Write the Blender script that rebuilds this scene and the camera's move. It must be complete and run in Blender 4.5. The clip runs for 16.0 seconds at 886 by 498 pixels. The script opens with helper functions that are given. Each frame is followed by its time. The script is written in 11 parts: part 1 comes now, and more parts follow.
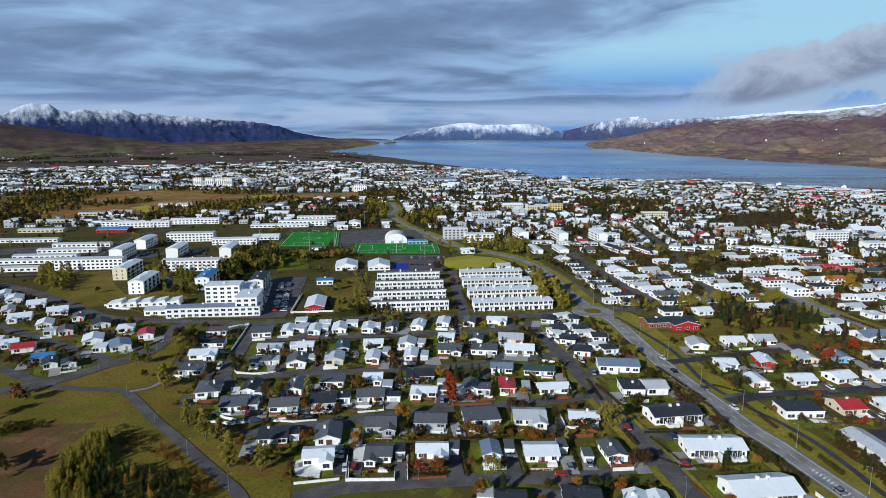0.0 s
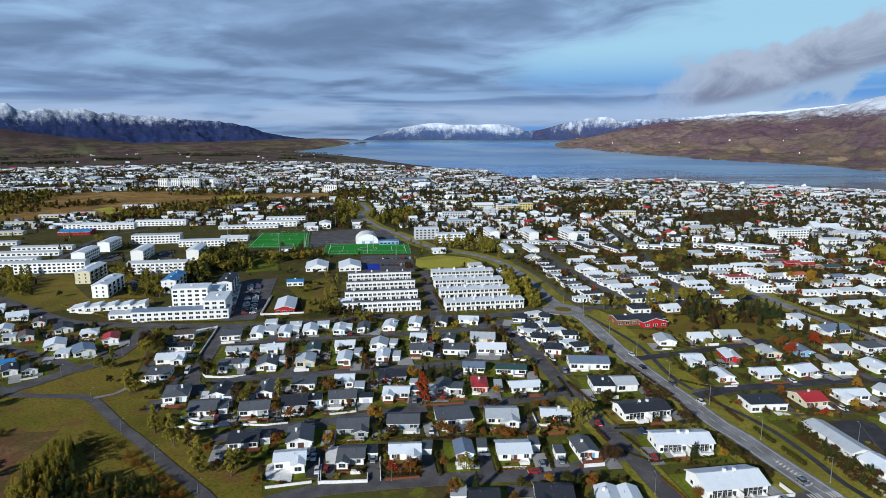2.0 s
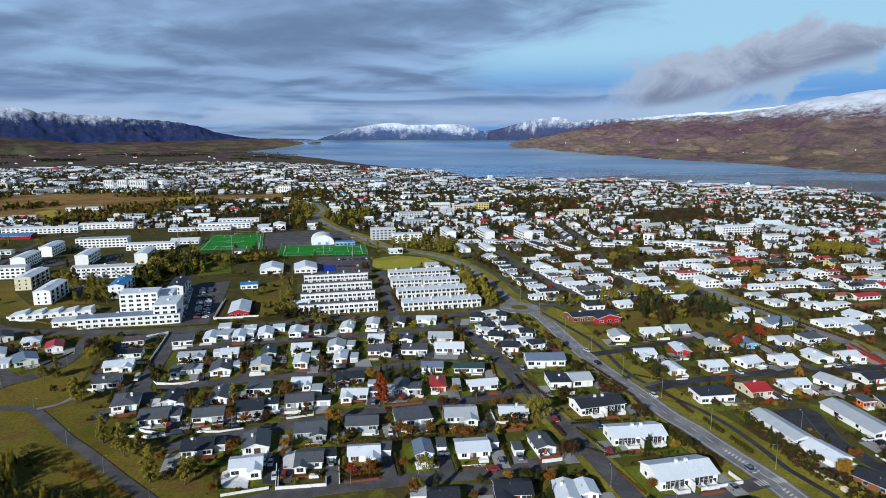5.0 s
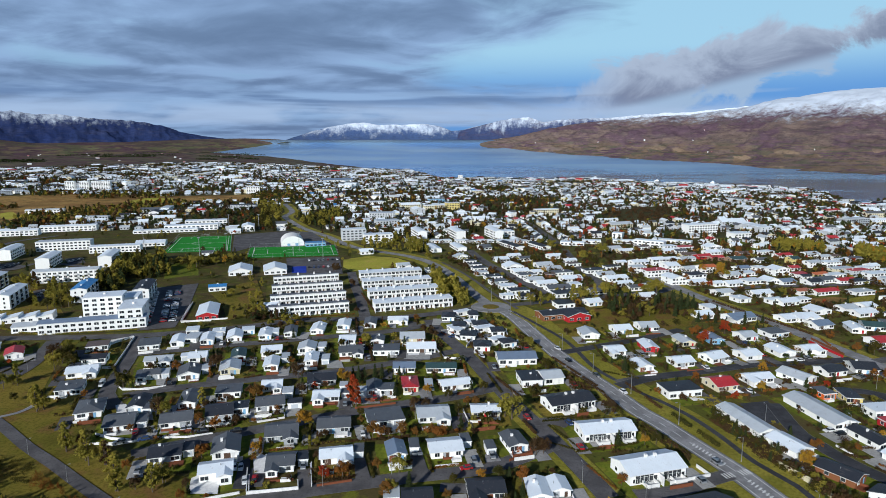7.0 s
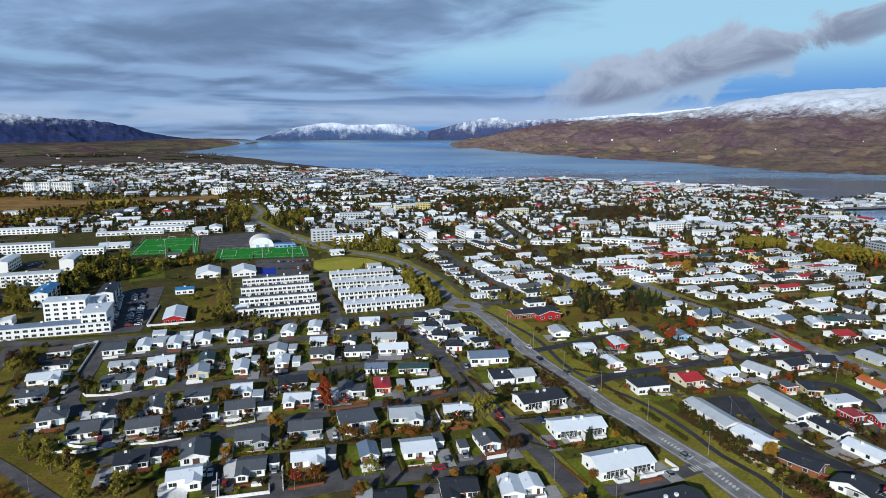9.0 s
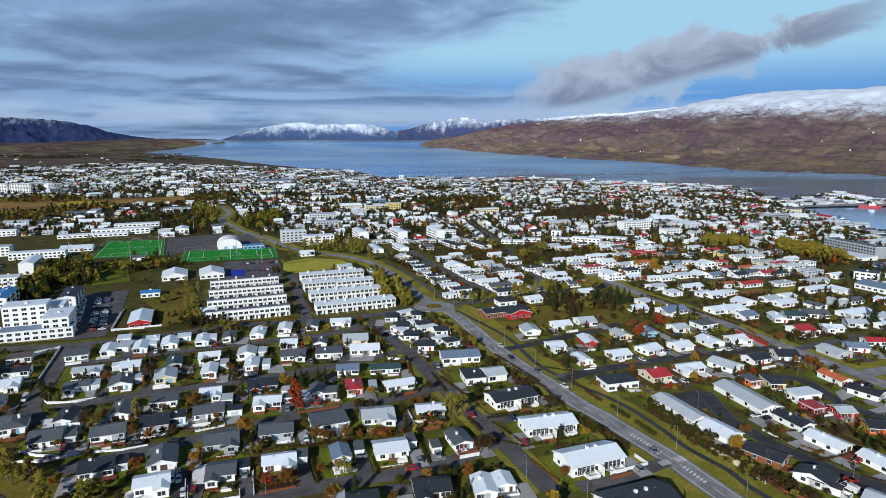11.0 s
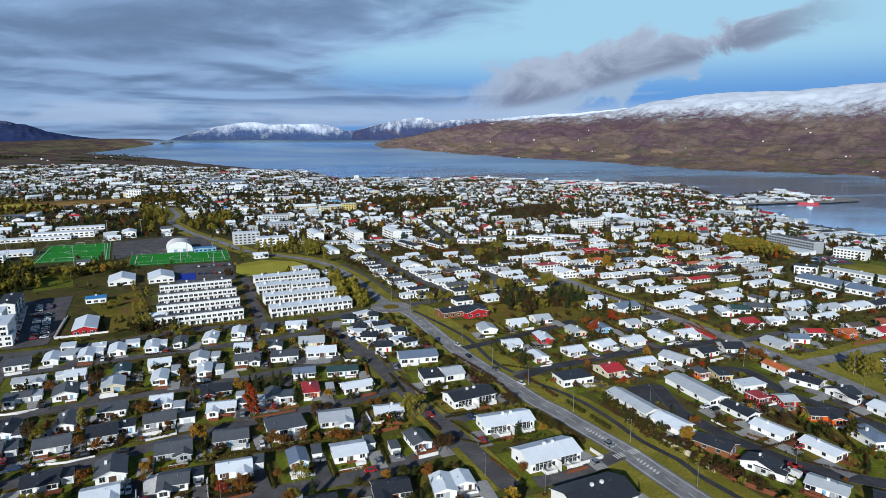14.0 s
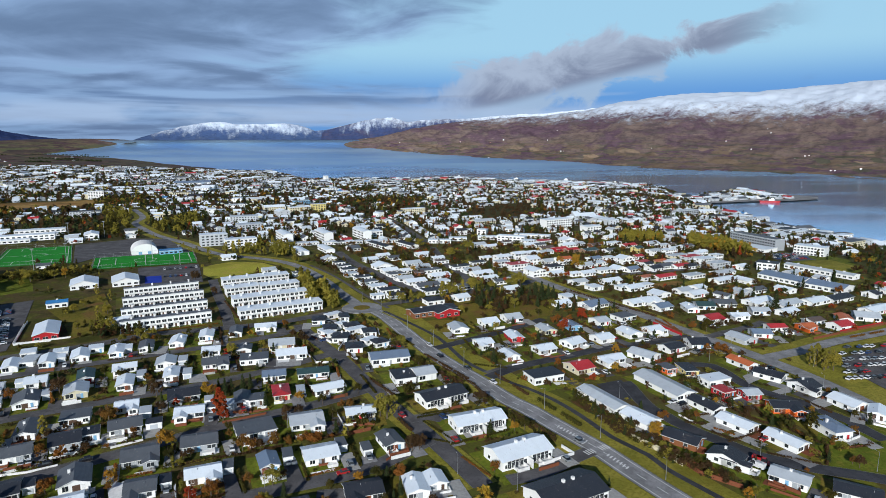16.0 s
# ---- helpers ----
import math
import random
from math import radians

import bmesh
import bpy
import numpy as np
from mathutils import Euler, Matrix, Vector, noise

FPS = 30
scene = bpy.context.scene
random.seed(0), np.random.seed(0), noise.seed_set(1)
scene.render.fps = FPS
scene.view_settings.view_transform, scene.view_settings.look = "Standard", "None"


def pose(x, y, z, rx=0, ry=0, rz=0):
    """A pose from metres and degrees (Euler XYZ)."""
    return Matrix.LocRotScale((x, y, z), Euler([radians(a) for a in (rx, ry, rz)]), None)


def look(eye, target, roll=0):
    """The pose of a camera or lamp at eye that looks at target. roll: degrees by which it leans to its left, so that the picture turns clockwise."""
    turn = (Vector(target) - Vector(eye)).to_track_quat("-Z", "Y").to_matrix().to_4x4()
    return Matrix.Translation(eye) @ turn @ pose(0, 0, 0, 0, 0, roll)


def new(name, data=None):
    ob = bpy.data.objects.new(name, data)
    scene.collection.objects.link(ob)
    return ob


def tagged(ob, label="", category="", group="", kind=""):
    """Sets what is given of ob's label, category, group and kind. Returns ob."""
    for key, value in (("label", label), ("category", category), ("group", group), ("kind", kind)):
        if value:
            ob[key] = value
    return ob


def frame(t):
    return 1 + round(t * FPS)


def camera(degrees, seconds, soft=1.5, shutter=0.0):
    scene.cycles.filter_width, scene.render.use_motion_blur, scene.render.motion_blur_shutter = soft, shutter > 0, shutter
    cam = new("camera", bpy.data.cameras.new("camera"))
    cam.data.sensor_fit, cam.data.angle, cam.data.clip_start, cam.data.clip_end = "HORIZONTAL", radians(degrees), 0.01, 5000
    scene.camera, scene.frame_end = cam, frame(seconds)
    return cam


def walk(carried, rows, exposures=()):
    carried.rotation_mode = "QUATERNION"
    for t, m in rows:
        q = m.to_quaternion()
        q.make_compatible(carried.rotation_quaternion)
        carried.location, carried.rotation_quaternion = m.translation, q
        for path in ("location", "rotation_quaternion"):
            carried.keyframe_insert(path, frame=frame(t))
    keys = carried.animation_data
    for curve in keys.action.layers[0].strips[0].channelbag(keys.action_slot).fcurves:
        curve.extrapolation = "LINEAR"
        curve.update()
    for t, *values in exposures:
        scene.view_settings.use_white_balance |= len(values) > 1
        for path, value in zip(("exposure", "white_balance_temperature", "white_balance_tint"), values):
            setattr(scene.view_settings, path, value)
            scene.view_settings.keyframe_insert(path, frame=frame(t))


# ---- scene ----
EXPOSURE, SKY, SUN, KELVIN, TINT = -0.05, 1.01, 5.0, 5750.0, 8.0

EYE, SEA = 110.0, -55.0
cam = camera(70.78, 16.0, soft=0.5)


def heading(t):
    """Degrees by which the camera, turning on the spot, looks to the left of +Y."""
    s = (t - 8.0) / 8.0
    return 0.203 - 10.776 * s - 0.055 * s * s - 0.017 * s ** 3


walk(cam, [(t, pose(0, 0, EYE, 90 - 10.2, 0, heading(t))) for t in range(17)], exposures=[(0.0, EXPOSURE, KELVIN, TINT), (16.0, EXPOSURE, KELVIN, TINT)])

# ---- sky and sun ----
SUN_AZ, SUN_EL = 206.0, 22.0   # compass bearing from +Y, clockwise, of the sun; its height
world = bpy.data.worlds.new("sky")
scene.world = world
world.use_nodes = True


class Tree:
    """Short calls for shader nodes."""

    def __init__(self, tree):
        self.t = tree
        tree.nodes.clear()

    def n(self, kind, ins=None, operation=None, data_type=None, bands=None):
        node = self.t.nodes.new(kind)
        if operation:
            node.operation = operation
        if data_type:
            node.data_type = data_type
        if bands:
            node.bands_direction = bands
        if kind == "ShaderNodeMapRange":
            node.interpolation_type = "SMOOTHSTEP"
        for k, v in (ins or {}).items():
            if isinstance(v, bpy.types.NodeSocket):
                self.t.links.new(v, node.inputs[k])
            else:
                node.inputs[k].default_value = v
        return node

    def math(self, op, a, b=0.0):
        return self.n("ShaderNodeMath", {0: a, 1: b}, operation=op).outputs[0]

    def noise(self, vec, scale, detail=4.0, rough=0.55, distort=0.0):
        return self.n("ShaderNodeTexNoise", {"Vector": vec, "Scale": scale, "Detail": detail, "Roughness": rough, "Distortion": distort}).outputs["Fac"]

    def mix(self, fac, a, b):
        node = self.n("ShaderNodeMix", data_type="RGBA")
        for k, v in ((0, fac), (6, a), (7, b)):
            if isinstance(v, bpy.types.NodeSocket):
                self.t.links.new(v, node.inputs[k])
            else:
                node.inputs[k].default_value = v if k == 0 else (*v[:3], 1.0)
        return node.outputs[2]

    def ramp(self, fac, lo, hi):
        return self.n("ShaderNodeMapRange", {"Value": fac, "From Min": lo, "From Max": hi}).outputs[0]

    def stretch(self, vec, scale):
        return self.n("ShaderNodeMapping", {"Vector": vec, "Scale": scale}).outputs[0]


def build_sky():
    s = Tree(world.node_tree)
    air = s.n("ShaderNodeTexSky")
    air.sky_type, air.sun_disc, air.sun_elevation, air.sun_rotation = "NISHITA", False, radians(SUN_EL), radians(SUN_AZ)
    air.altitude, air.dust_density, air.ozone_density = 150.0, 0.6, 1.6
    sky = air.outputs[0]
    way = s.n("ShaderNodeTexCoord").outputs["Generated"]
    sep = s.n("ShaderNodeSeparateXYZ", {0: way})
    x, y, z = sep.outputs
    # clear air: deep blue low down, paler above, steel blue towards the west
    low = s.mix(s.ramp(x, 0.05, -0.35), (0.115, 0.300, 0.640), (0.130, 0.230, 0.385))
    air_tint = s.mix(s.ramp(z, 0.055, 0.135), low, (0.42, 0.65, 0.765))
    # the unseen sky overhead is darkened to cut fill light in the shadows
    high = s.mix(s.ramp(z, 0.25, 0.46), air_tint, (0.016, 0.042, 0.115))
    c = s.mix(0.93, s.n("ShaderNodeVectorMath", {0: sky, 1: (0.10, 0.10, 0.10)}, operation="MULTIPLY").outputs[0], high)
    # a broad layer of broken cloud, seen in perspective, thick in the west and thinning out eastwards
    flat = s.math("ADD", s.math("MAXIMUM", z, 0.0), 0.11)
    plan = s.n("ShaderNodeCombineXYZ", {0: s.math("DIVIDE", x, flat), 1: s.math("DIVIDE", y, flat), 2: 0.0}).outputs[0]

    def deck_at(dx, dy):
        p = s.n("ShaderNodeVectorMath", {0: plan, 1: (dx + 3.7, dy + 1.3, 0.0)}, operation="ADD").outputs[0]
        wide = s.noise(s.stretch(p, (0.50, 0.62, 1.0)), 1.0, 3.0, 0.5, 0.5)
        rough = s.noise(s.stretch(p, (1.35, 1.45, 1.0)), 1.0, 7.0, 0.55, 0.7)
        return s.math("ADD", s.math("MULTIPLY", wide, 0.66), s.math("MULTIPLY", rough, 0.40))
    here = deck_at(0.0, 0.0)
    bias = s.math("ADD", s.math("MULTIPLY", s.ramp(x, 0.36, -0.34), 0.25), s.math("MULTIPLY", s.ramp(x, 0.22, 0.50), -0.12))
    cover = s.math("ADD", here, bias)
    # the layer is faded out above the view, to keep fill light low
    deck = s.math("MULTIPLY", s.ramp(cover, 0.53, 0.74), s.ramp(z, 0.46, 0.24))
    relief = s.ramp(s.math("SUBTRACT", here, deck_at(0.08, -0.30)), -0.10, 0.12)
    thick = s.ramp(cover, 0.62, 0.98)
    body_col = s.mix(thick, (0.335, 0.455, 0.650), (0.200, 0.272, 0.415))
    cloud = s.mix(s.math("MULTIPLY", relief, 0.74), body_col, (0.124, 0.176, 0.284))
    c = s.mix(s.math("MULTIPLY", deck, 0.95), c, cloud)
    # flat bands low over the horizon
    band = s.noise(s.stretch(way, (1.0, 1.0, 11.0)), 2.4, 5.0, 0.5, 0.3)
    veil = s.math("MULTIPLY", s.math("MULTIPLY", s.ramp(z, 0.085, 0.055), s.ramp(z, 0.012, 0.035)), s.ramp(s.math("ADD", band, s.math("MULTIPLY", s.ramp(x, 0.30, -0.30), 0.12)), 0.48, 0.60))
    band_low = s.noise(s.stretch(s.n("ShaderNodeVectorMath", {0: way, 1: (0.0, 0.0, 0.008)}, operation="ADD").outputs[0], (1.0, 1.0, 11.0)), 2.4, 5.0, 0.5, 0.3)
    c = s.mix(s.math("MULTIPLY", veil, 0.85), c, s.mix(s.ramp(s.math("SUBTRACT", band_low, band), -0.07, 0.07), (0.34, 0.47, 0.66), (0.165, 0.245, 0.400)))
    # the long bank of cloud over the eastern heath, thin at its far end
    lift = s.math("SUBTRACT", z, s.math("ADD", s.math("MULTIPLY", s.math("SUBTRACT", x, 0.20), 0.26), 0.052))
    swell = s.math("MULTIPLY", s.math("SUBTRACT", s.noise(s.stretch(way, (1.0, 1.0, 1.7)), 9.0, 9.0, 0.62, 0.5), 0.5), 0.17)
    half = s.math("ADD", s.math("MULTIPLY", s.ramp(x, 0.62, 0.30), 0.032), 0.008)
    body = s.math("SUBTRACT", s.math("ADD", s.math("ABSOLUTE", lift), swell), half)
    bank = s.math("MULTIPLY", s.math("MULTIPLY", s.ramp(body, 0.012, -0.010), s.ramp(x, 0.10, 0.26)), s.ramp(x, 0.66, 0.54))
    c = s.mix(s.math("MULTIPLY", bank, 0.95), c, s.mix(s.ramp(s.math("ADD", lift, s.math("MULTIPLY", swell, 1.2)), -0.030, 0.028), s.mix(s.ramp(lift, -0.030, -0.012), (0.40, 0.50, 0.62), (0.235, 0.255, 0.335)), (0.46, 0.50, 0.58)))
    # low white fog along the crests
    fog = s.math("MULTIPLY", s.math("MULTIPLY", s.ramp(z, 0.058, 0.036), s.ramp(z, 0.012, 0.028)), s.ramp(s.noise(s.stretch(way, (3.0, 3.0, 11.0)), 1.7, 5.0), 0.32, 0.52))
    c = s.mix(s.math("MULTIPLY", fog, 0.74), c, (0.46, 0.55, 0.69))
    out = s.n("ShaderNodeBackground", {"Color": c, "Strength": SKY})
    s.n("ShaderNodeOutputWorld", {"Surface": out.outputs[0]})


build_sky()
sun = new("sun", bpy.data.lights.new("sun", "SUN"))
sun.data.energy, sun.data.angle, sun.data.color = SUN, radians(0.53), (1.0, 0.935, 0.83)
_a, _e = radians(SUN_AZ), radians(SUN_EL)
sun.matrix_world = look((0, 0, 900), (-math.sin(_a) * math.cos(_e) * 100, -math.cos(_a) * math.cos(_e) * 100, 900 - math.sin(_e) * 100))


# ---- materials ----
MATS = {}


def material(name, rough=0.8, metal=0.0):
    m = bpy.data.materials.new(name)
    m.use_nodes = True
    s = Tree(m.node_tree)
    b = s.n("ShaderNodeBsdfPrincipled", {"Roughness": rough, "Metallic": metal})
    s.n("ShaderNodeOutputMaterial", {"Surface": b.outputs[0]})
    MATS[name] = m
    if rough >= 0.7:
        b.inputs["Specular IOR Level"].default_value = 0.1   # grass, leaves, render and asphalt hardly shine
    return m, s, b


def bump(s, b, height, strength, distance):
    s.t.links.new(s.n("ShaderNodeBump", {"Height": height, "Strength": strength, "Distance": distance}).outputs[0], b.inputs["Normal"])


def paint(s, b, col, name="Base Color"):
    s.t.links.new(col, b.inputs[name])


def scaled(c, k):
    return tuple(min(1.0, v * k) for v in c)


def plaster(name, c):
    """Painted concrete or render: streaks of dirt and a little change from house to house."""
    m, s, b = material(name, 0.75)
    co = s.n("ShaderNodeTexCoord").outputs["Object"]
    r = s.n("ShaderNodeObjectInfo").outputs["Random"]
    col = s.mix(s.math("MULTIPLY", r, 0.5), c, scaled(c, 0.82))
    streak = s.ramp(s.noise(s.stretch(co, (1.3, 1.3, 0.25)), 1.6, 5.0), 0.5, 0.85)
    col = s.mix(s.math("MULTIPLY", streak, 0.35), col, scaled(c, 0.6))
    paint(s, b, col)
    bump(s, b, s.noise(co, 25.0, 3.0), 0.25, 0.01)
    return m


def metal_roof(name, c, rough=0.45, wear=0.5, fade=0.45):
    """Corrugated sheet, with faded and rusty patches."""
    m, s, b = material(name, rough)
    co = s.n("ShaderNodeTexCoord").outputs["Object"]
    r = s.n("ShaderNodeObjectInfo").outputs["Random"]
    big = s.ramp(s.noise(co, 0.35, 5.0, 0.6), 0.38, 0.72)
    col = s.mix(s.math("MULTIPLY", big, wear), c, scaled(c, 0.62))
    col = s.mix(s.math("MULTIPLY", r, fade), col, scaled(c, 0.72))
    col = s.mix(s.math("MULTIPLY", s.ramp(s.noise(s.stretch(co, (0.6, 0.12, 1.0)), 3.0, 4.0), 0.58, 0.8), 0.4), col, (0.30, 0.25, 0.21))
    paint(s, b, col)
    wave = s.n("ShaderNodeTexWave", {"Vector": co, "Scale": 1.4, "Distortion": 0.2}, bands="X").outputs["Fac"]
    bump(s, b, wave, 0.5, 0.04)
    return m


WALLS = {
    "w": plaster("white_render", (0.88, 0.875, 0.85)), "c": plaster("cream_render", (0.66, 0.60, 0.42)), "g": plaster("grey_render", (0.36, 0.38, 0.40)),
    "r": plaster("red_boards", (0.42, 0.025, 0.03)), "o": plaster("orange_boards", (0.62, 0.12, 0.02)), "t": plaster("timber_boards", (0.22, 0.09, 0.04)),
    # pale grey is real paint near by, cloud shade on the far houses
    "b": plaster("blue_boards", (0.22, 0.42, 0.62)), "y": plaster("yellow_render", (0.70, 0.58, 0.22)), "k": plaster("brown_render", (0.32, 0.21, 0.14)), "p": plaster("pale_grey_and_shade_render", (0.52, 0.54, 0.56)),
}
ROOFS = {
    "W": metal_roof("white_sheet", (0.83, 0.89, 0.95), 0.4, 0.16, 0.2), "L": metal_roof("pale_grey_sheet", (0.56, 0.60, 0.64), 0.42, 0.35), "G": metal_roof("grey_sheet", (0.115, 0.125, 0.14), 0.55),
    "K": metal_roof("black_sheet", (0.032, 0.036, 0.046), 0.55, 0.4), "R": metal_roof("red_sheet", (0.50, 0.035, 0.04), 0.5), "B": metal_roof("blue_sheet", (0.06, 0.26, 0.58), 0.5),
    "N": metal_roof("green_sheet", (0.045, 0.088, 0.088), 0.5), "O": metal_roof("orange_sheet", (0.60, 0.16, 0.05), 0.5), "S": metal_roof("steel_blue_sheet", (0.20, 0.26, 0.36), 0.4),
    "T": metal_roof("brown_sheet", (0.14, 0.10, 0.085), 0.6),
}


def glass_material():
    m, s, b = material("window_glass", 0.08)
    r = s.n("ShaderNodeObjectInfo").outputs["Random"]
    paint(s, b, s.mix(r, (0.012, 0.016, 0.02), (0.05, 0.055, 0.06)))
    return m


GLASS = glass_material()


def plain(name, c, rough=0.6, metal=0.0, scale=3.0, k=0.7, amount=0.6):
    m, s, b = material(name, rough, metal)
    co = s.n("ShaderNodeTexCoord").outputs["Object"]
    paint(s, b, s.mix(s.math("MULTIPLY", s.ramp(s.noise(co, scale, 5.0), 0.35, 0.7), amount), c, scaled(c, k)))
    return m


FRAME = plain("white_frame", (0.78, 0.78, 0.76), 0.5)
DARK = plain("dark_wood", (0.09, 0.05, 0.03))
CONCRETE = plain("concrete", (0.40, 0.39, 0.37), 0.85, 0, 0.8, 0.6)
PALE = plain("white_concrete", (0.80, 0.79, 0.77), 0.8, 0, 0.8, 0.75)
BROWNWOOD = plain("red_brown_fence", (0.20, 0.07, 0.035), 0.8)
STEEL = plain("galvanised_steel", (0.45, 0.46, 0.47), 0.4, 0.7)
RUBBER = plain("tyre_rubber", (0.02, 0.02, 0.02), 0.9)
BARK = plain("bark", (0.13, 0.10, 0.075), 0.9, 0, 6.0, 0.5)


def asphalt(name, c):
    m, s, b = material(name, 0.9)
    co = s.n("ShaderNodeNewGeometry").outputs["Position"]
    col = s.mix(s.ramp(s.noise(co, 0.12, 6.0, 0.65), 0.35, 0.7), c, scaled(c, 1.7))
    col = s.mix(s.math("MULTIPLY", s.ramp(s.noise(co, 1.3, 4.0), 0.5, 0.75), 0.5), col, scaled(c, 0.55))
    paint(s, b, col)
    bump(s, b, s.noise(co, 12.0, 2.0), 0.3, 0.02)
    return m


ASPHALT = asphalt("asphalt", (0.089, 0.084, 0.085))
OLD_ASPHALT = asphalt("worn_asphalt", (0.205, 0.200, 0.200))
FRESH_ASPHALT = asphalt("fresh_asphalt", (0.046, 0.046, 0.051))
QUAY_GROUND = asphalt("quay_concrete", (0.20, 0.195, 0.19))
KERB = plain("kerb_stone", (0.20, 0.20, 0.195), 0.85, 0, 1.5, 0.6)
MARKING = plain("road_paint", (0.72, 0.72, 0.70), 0.7)


def soil(name, stops, scale=0.05, fine=0.8):
    """Ground cover: patches of several colours, with fine grain on top."""
    m, s, b = material(name, 0.95)
    co = s.n("ShaderNodeNewGeometry").outputs["Position"]
    a = s.noise(co, scale, 8.0, 0.62, 0.4)
    d = s.noise(co, fine, 6.0, 0.65)
    c = s.mix(s.ramp(a, 0.40, 0.56), stops[0], stops[1])
    c = s.mix(s.math("MULTIPLY", s.ramp(s.noise(co, scale * 0.55, 5.0, 0.6, 0.8), 0.46, 0.64), 0.65), c, scaled(stops[0], 0.52))
    c = s.mix(s.ramp(s.noise(co, scale * 2.7, 6.0, 0.6), 0.50, 0.66), c, stops[2])
    c = s.mix(s.math("MULTIPLY", s.ramp(d, 0.42, 0.66), 0.62), c, scaled(stops[0], 0.45))
    paint(s, b, c)
    bump(s, b, d, 0.45, 0.2)
    return m


GRASS = soil("meadow_grass", ((0.162, 0.142, 0.018), (0.221, 0.167, 0.027), (0.194, 0.106, 0.036)), 0.026)
LAWN = soil("lawn", ((0.165, 0.190, 0.018), (0.125, 0.155, 0.014), (0.215, 0.190, 0.026)), 0.10)
GARDEN = soil("garden_ground", ((0.080, 0.084, 0.015), (0.097, 0.067, 0.028), (0.115, 0.111, 0.018)), 0.06)
PARK = soil("park_grass", ((0.135, 0.115, 0.012), (0.180, 0.130, 0.020), (0.130, 0.070, 0.026)), 0.035)
GOLD = soil("dry_meadow", ((0.47, 0.42, 0.055), (0.40, 0.38, 0.045), (0.48, 0.38, 0.075)), 0.03)
HEATH = soil("brown_heath", ((0.30, 0.160, 0.048), (0.40, 0.25, 0.075), (0.17, 0.115, 0.036)), 0.02)
VERGE = soil("mown_verge", ((0.265, 0.240, 0.030), (0.325, 0.275, 0.044), (0.215, 0.200, 0.028)), 0.05)
BRUSH = soil("heath_scrub", ((0.19, 0.095, 0.045), (0.12, 0.10, 0.028), (0.24, 0.135, 0.065)), 0.04)


def leaves(name, c1, c2, c3):
    m, s, b = material(name, 0.75)
    g = s.n("ShaderNodeNewGeometry")
    isl = g.outputs["Random Per Island"]
    o = s.n("ShaderNodeObjectInfo").outputs["Random"]
    big = s.ramp(s.noise(g.outputs["Position"], 0.09, 3.0), 0.36, 0.64)
    c = s.mix(isl, c1, c2)
    c = s.mix(s.math("MULTIPLY", big, 0.85), c, c3)
    c = s.mix(s.math("MULTIPLY", o, 0.30), c, scaled(c1, 0.65))
    paint(s, b, c)
    # thin leaves let some of the light through
    thin = s.n("ShaderNodeBsdfTranslucent", {"Color": c})
    both = s.n("ShaderNodeMixShader", {0: 0.30, 1: b.outputs[0], 2: thin.outputs[0]})
    out = next(n for n in s.t.nodes if n.type == "OUTPUT_MATERIAL")
    s.t.links.new(both.outputs[0], out.inputs["Surface"])
    return m


LEAF = {
    "birch": leaves("yellow_green_leaves", (0.265, 0.225, 0.030), (0.370, 0.290, 0.046), (0.190, 0.175, 0.028)),
    "gold": leaves("golden_leaves", (0.44, 0.26, 0.026), (0.33, 0.24, 0.028), (0.38, 0.18, 0.022)),
    "spruce": leaves("spruce_needles", (0.035, 0.051, 0.018), (0.058, 0.074, 0.022), (0.042, 0.053, 0.019)),
    "red": leaves("red_leaves", (0.34, 0.030, 0.014), (0.28, 0.06, 0.018), (0.36, 0.08, 0.020)),
    "rust": leaves("rusty_leaves", (0.30, 0.110, 0.020), (0.21, 0.090, 0.020), (0.17, 0.100, 0.022)),
    "brown": leaves("brown_twigs", (0.090, 0.054, 0.024), (0.053, 0.038, 0.018), (0.100, 0.053, 0.022)),
    "mixed": leaves("autumn_leaves", (0.062, 0.062, 0.012), (0.108, 0.074, 0.014), (0.042, 0.045, 0.011)),
}


# ---- builders ----
def mesh_of(name, verts, faces, mats, slots=None, smooth=False):
    me = bpy.data.meshes.new(name)
    me.from_pydata(verts, [], faces)
    for m in mats if isinstance(mats, (list, tuple)) else [mats]:
        me.materials.append(m)
    if slots is not None:
        me.polygons.foreach_set("material_index", np.asarray(slots, dtype=np.int32))
    if smooth:
        me.polygons.foreach_set("use_smooth", np.ones(len(me.polygons), dtype=bool))
    me.update()
    return me


def child(name, me, parent, m=None, label=""):
    ob = new(name, me)
    ob.parent = parent
    if m is not None:
        ob.matrix_basis = m
    if label:
        ob["label"] = label
    return ob


def thing(name, m, label, category, group="", kind=""):
    ob = new(name)
    ob.matrix_basis = m
    return tagged(ob, label, category, group, kind)


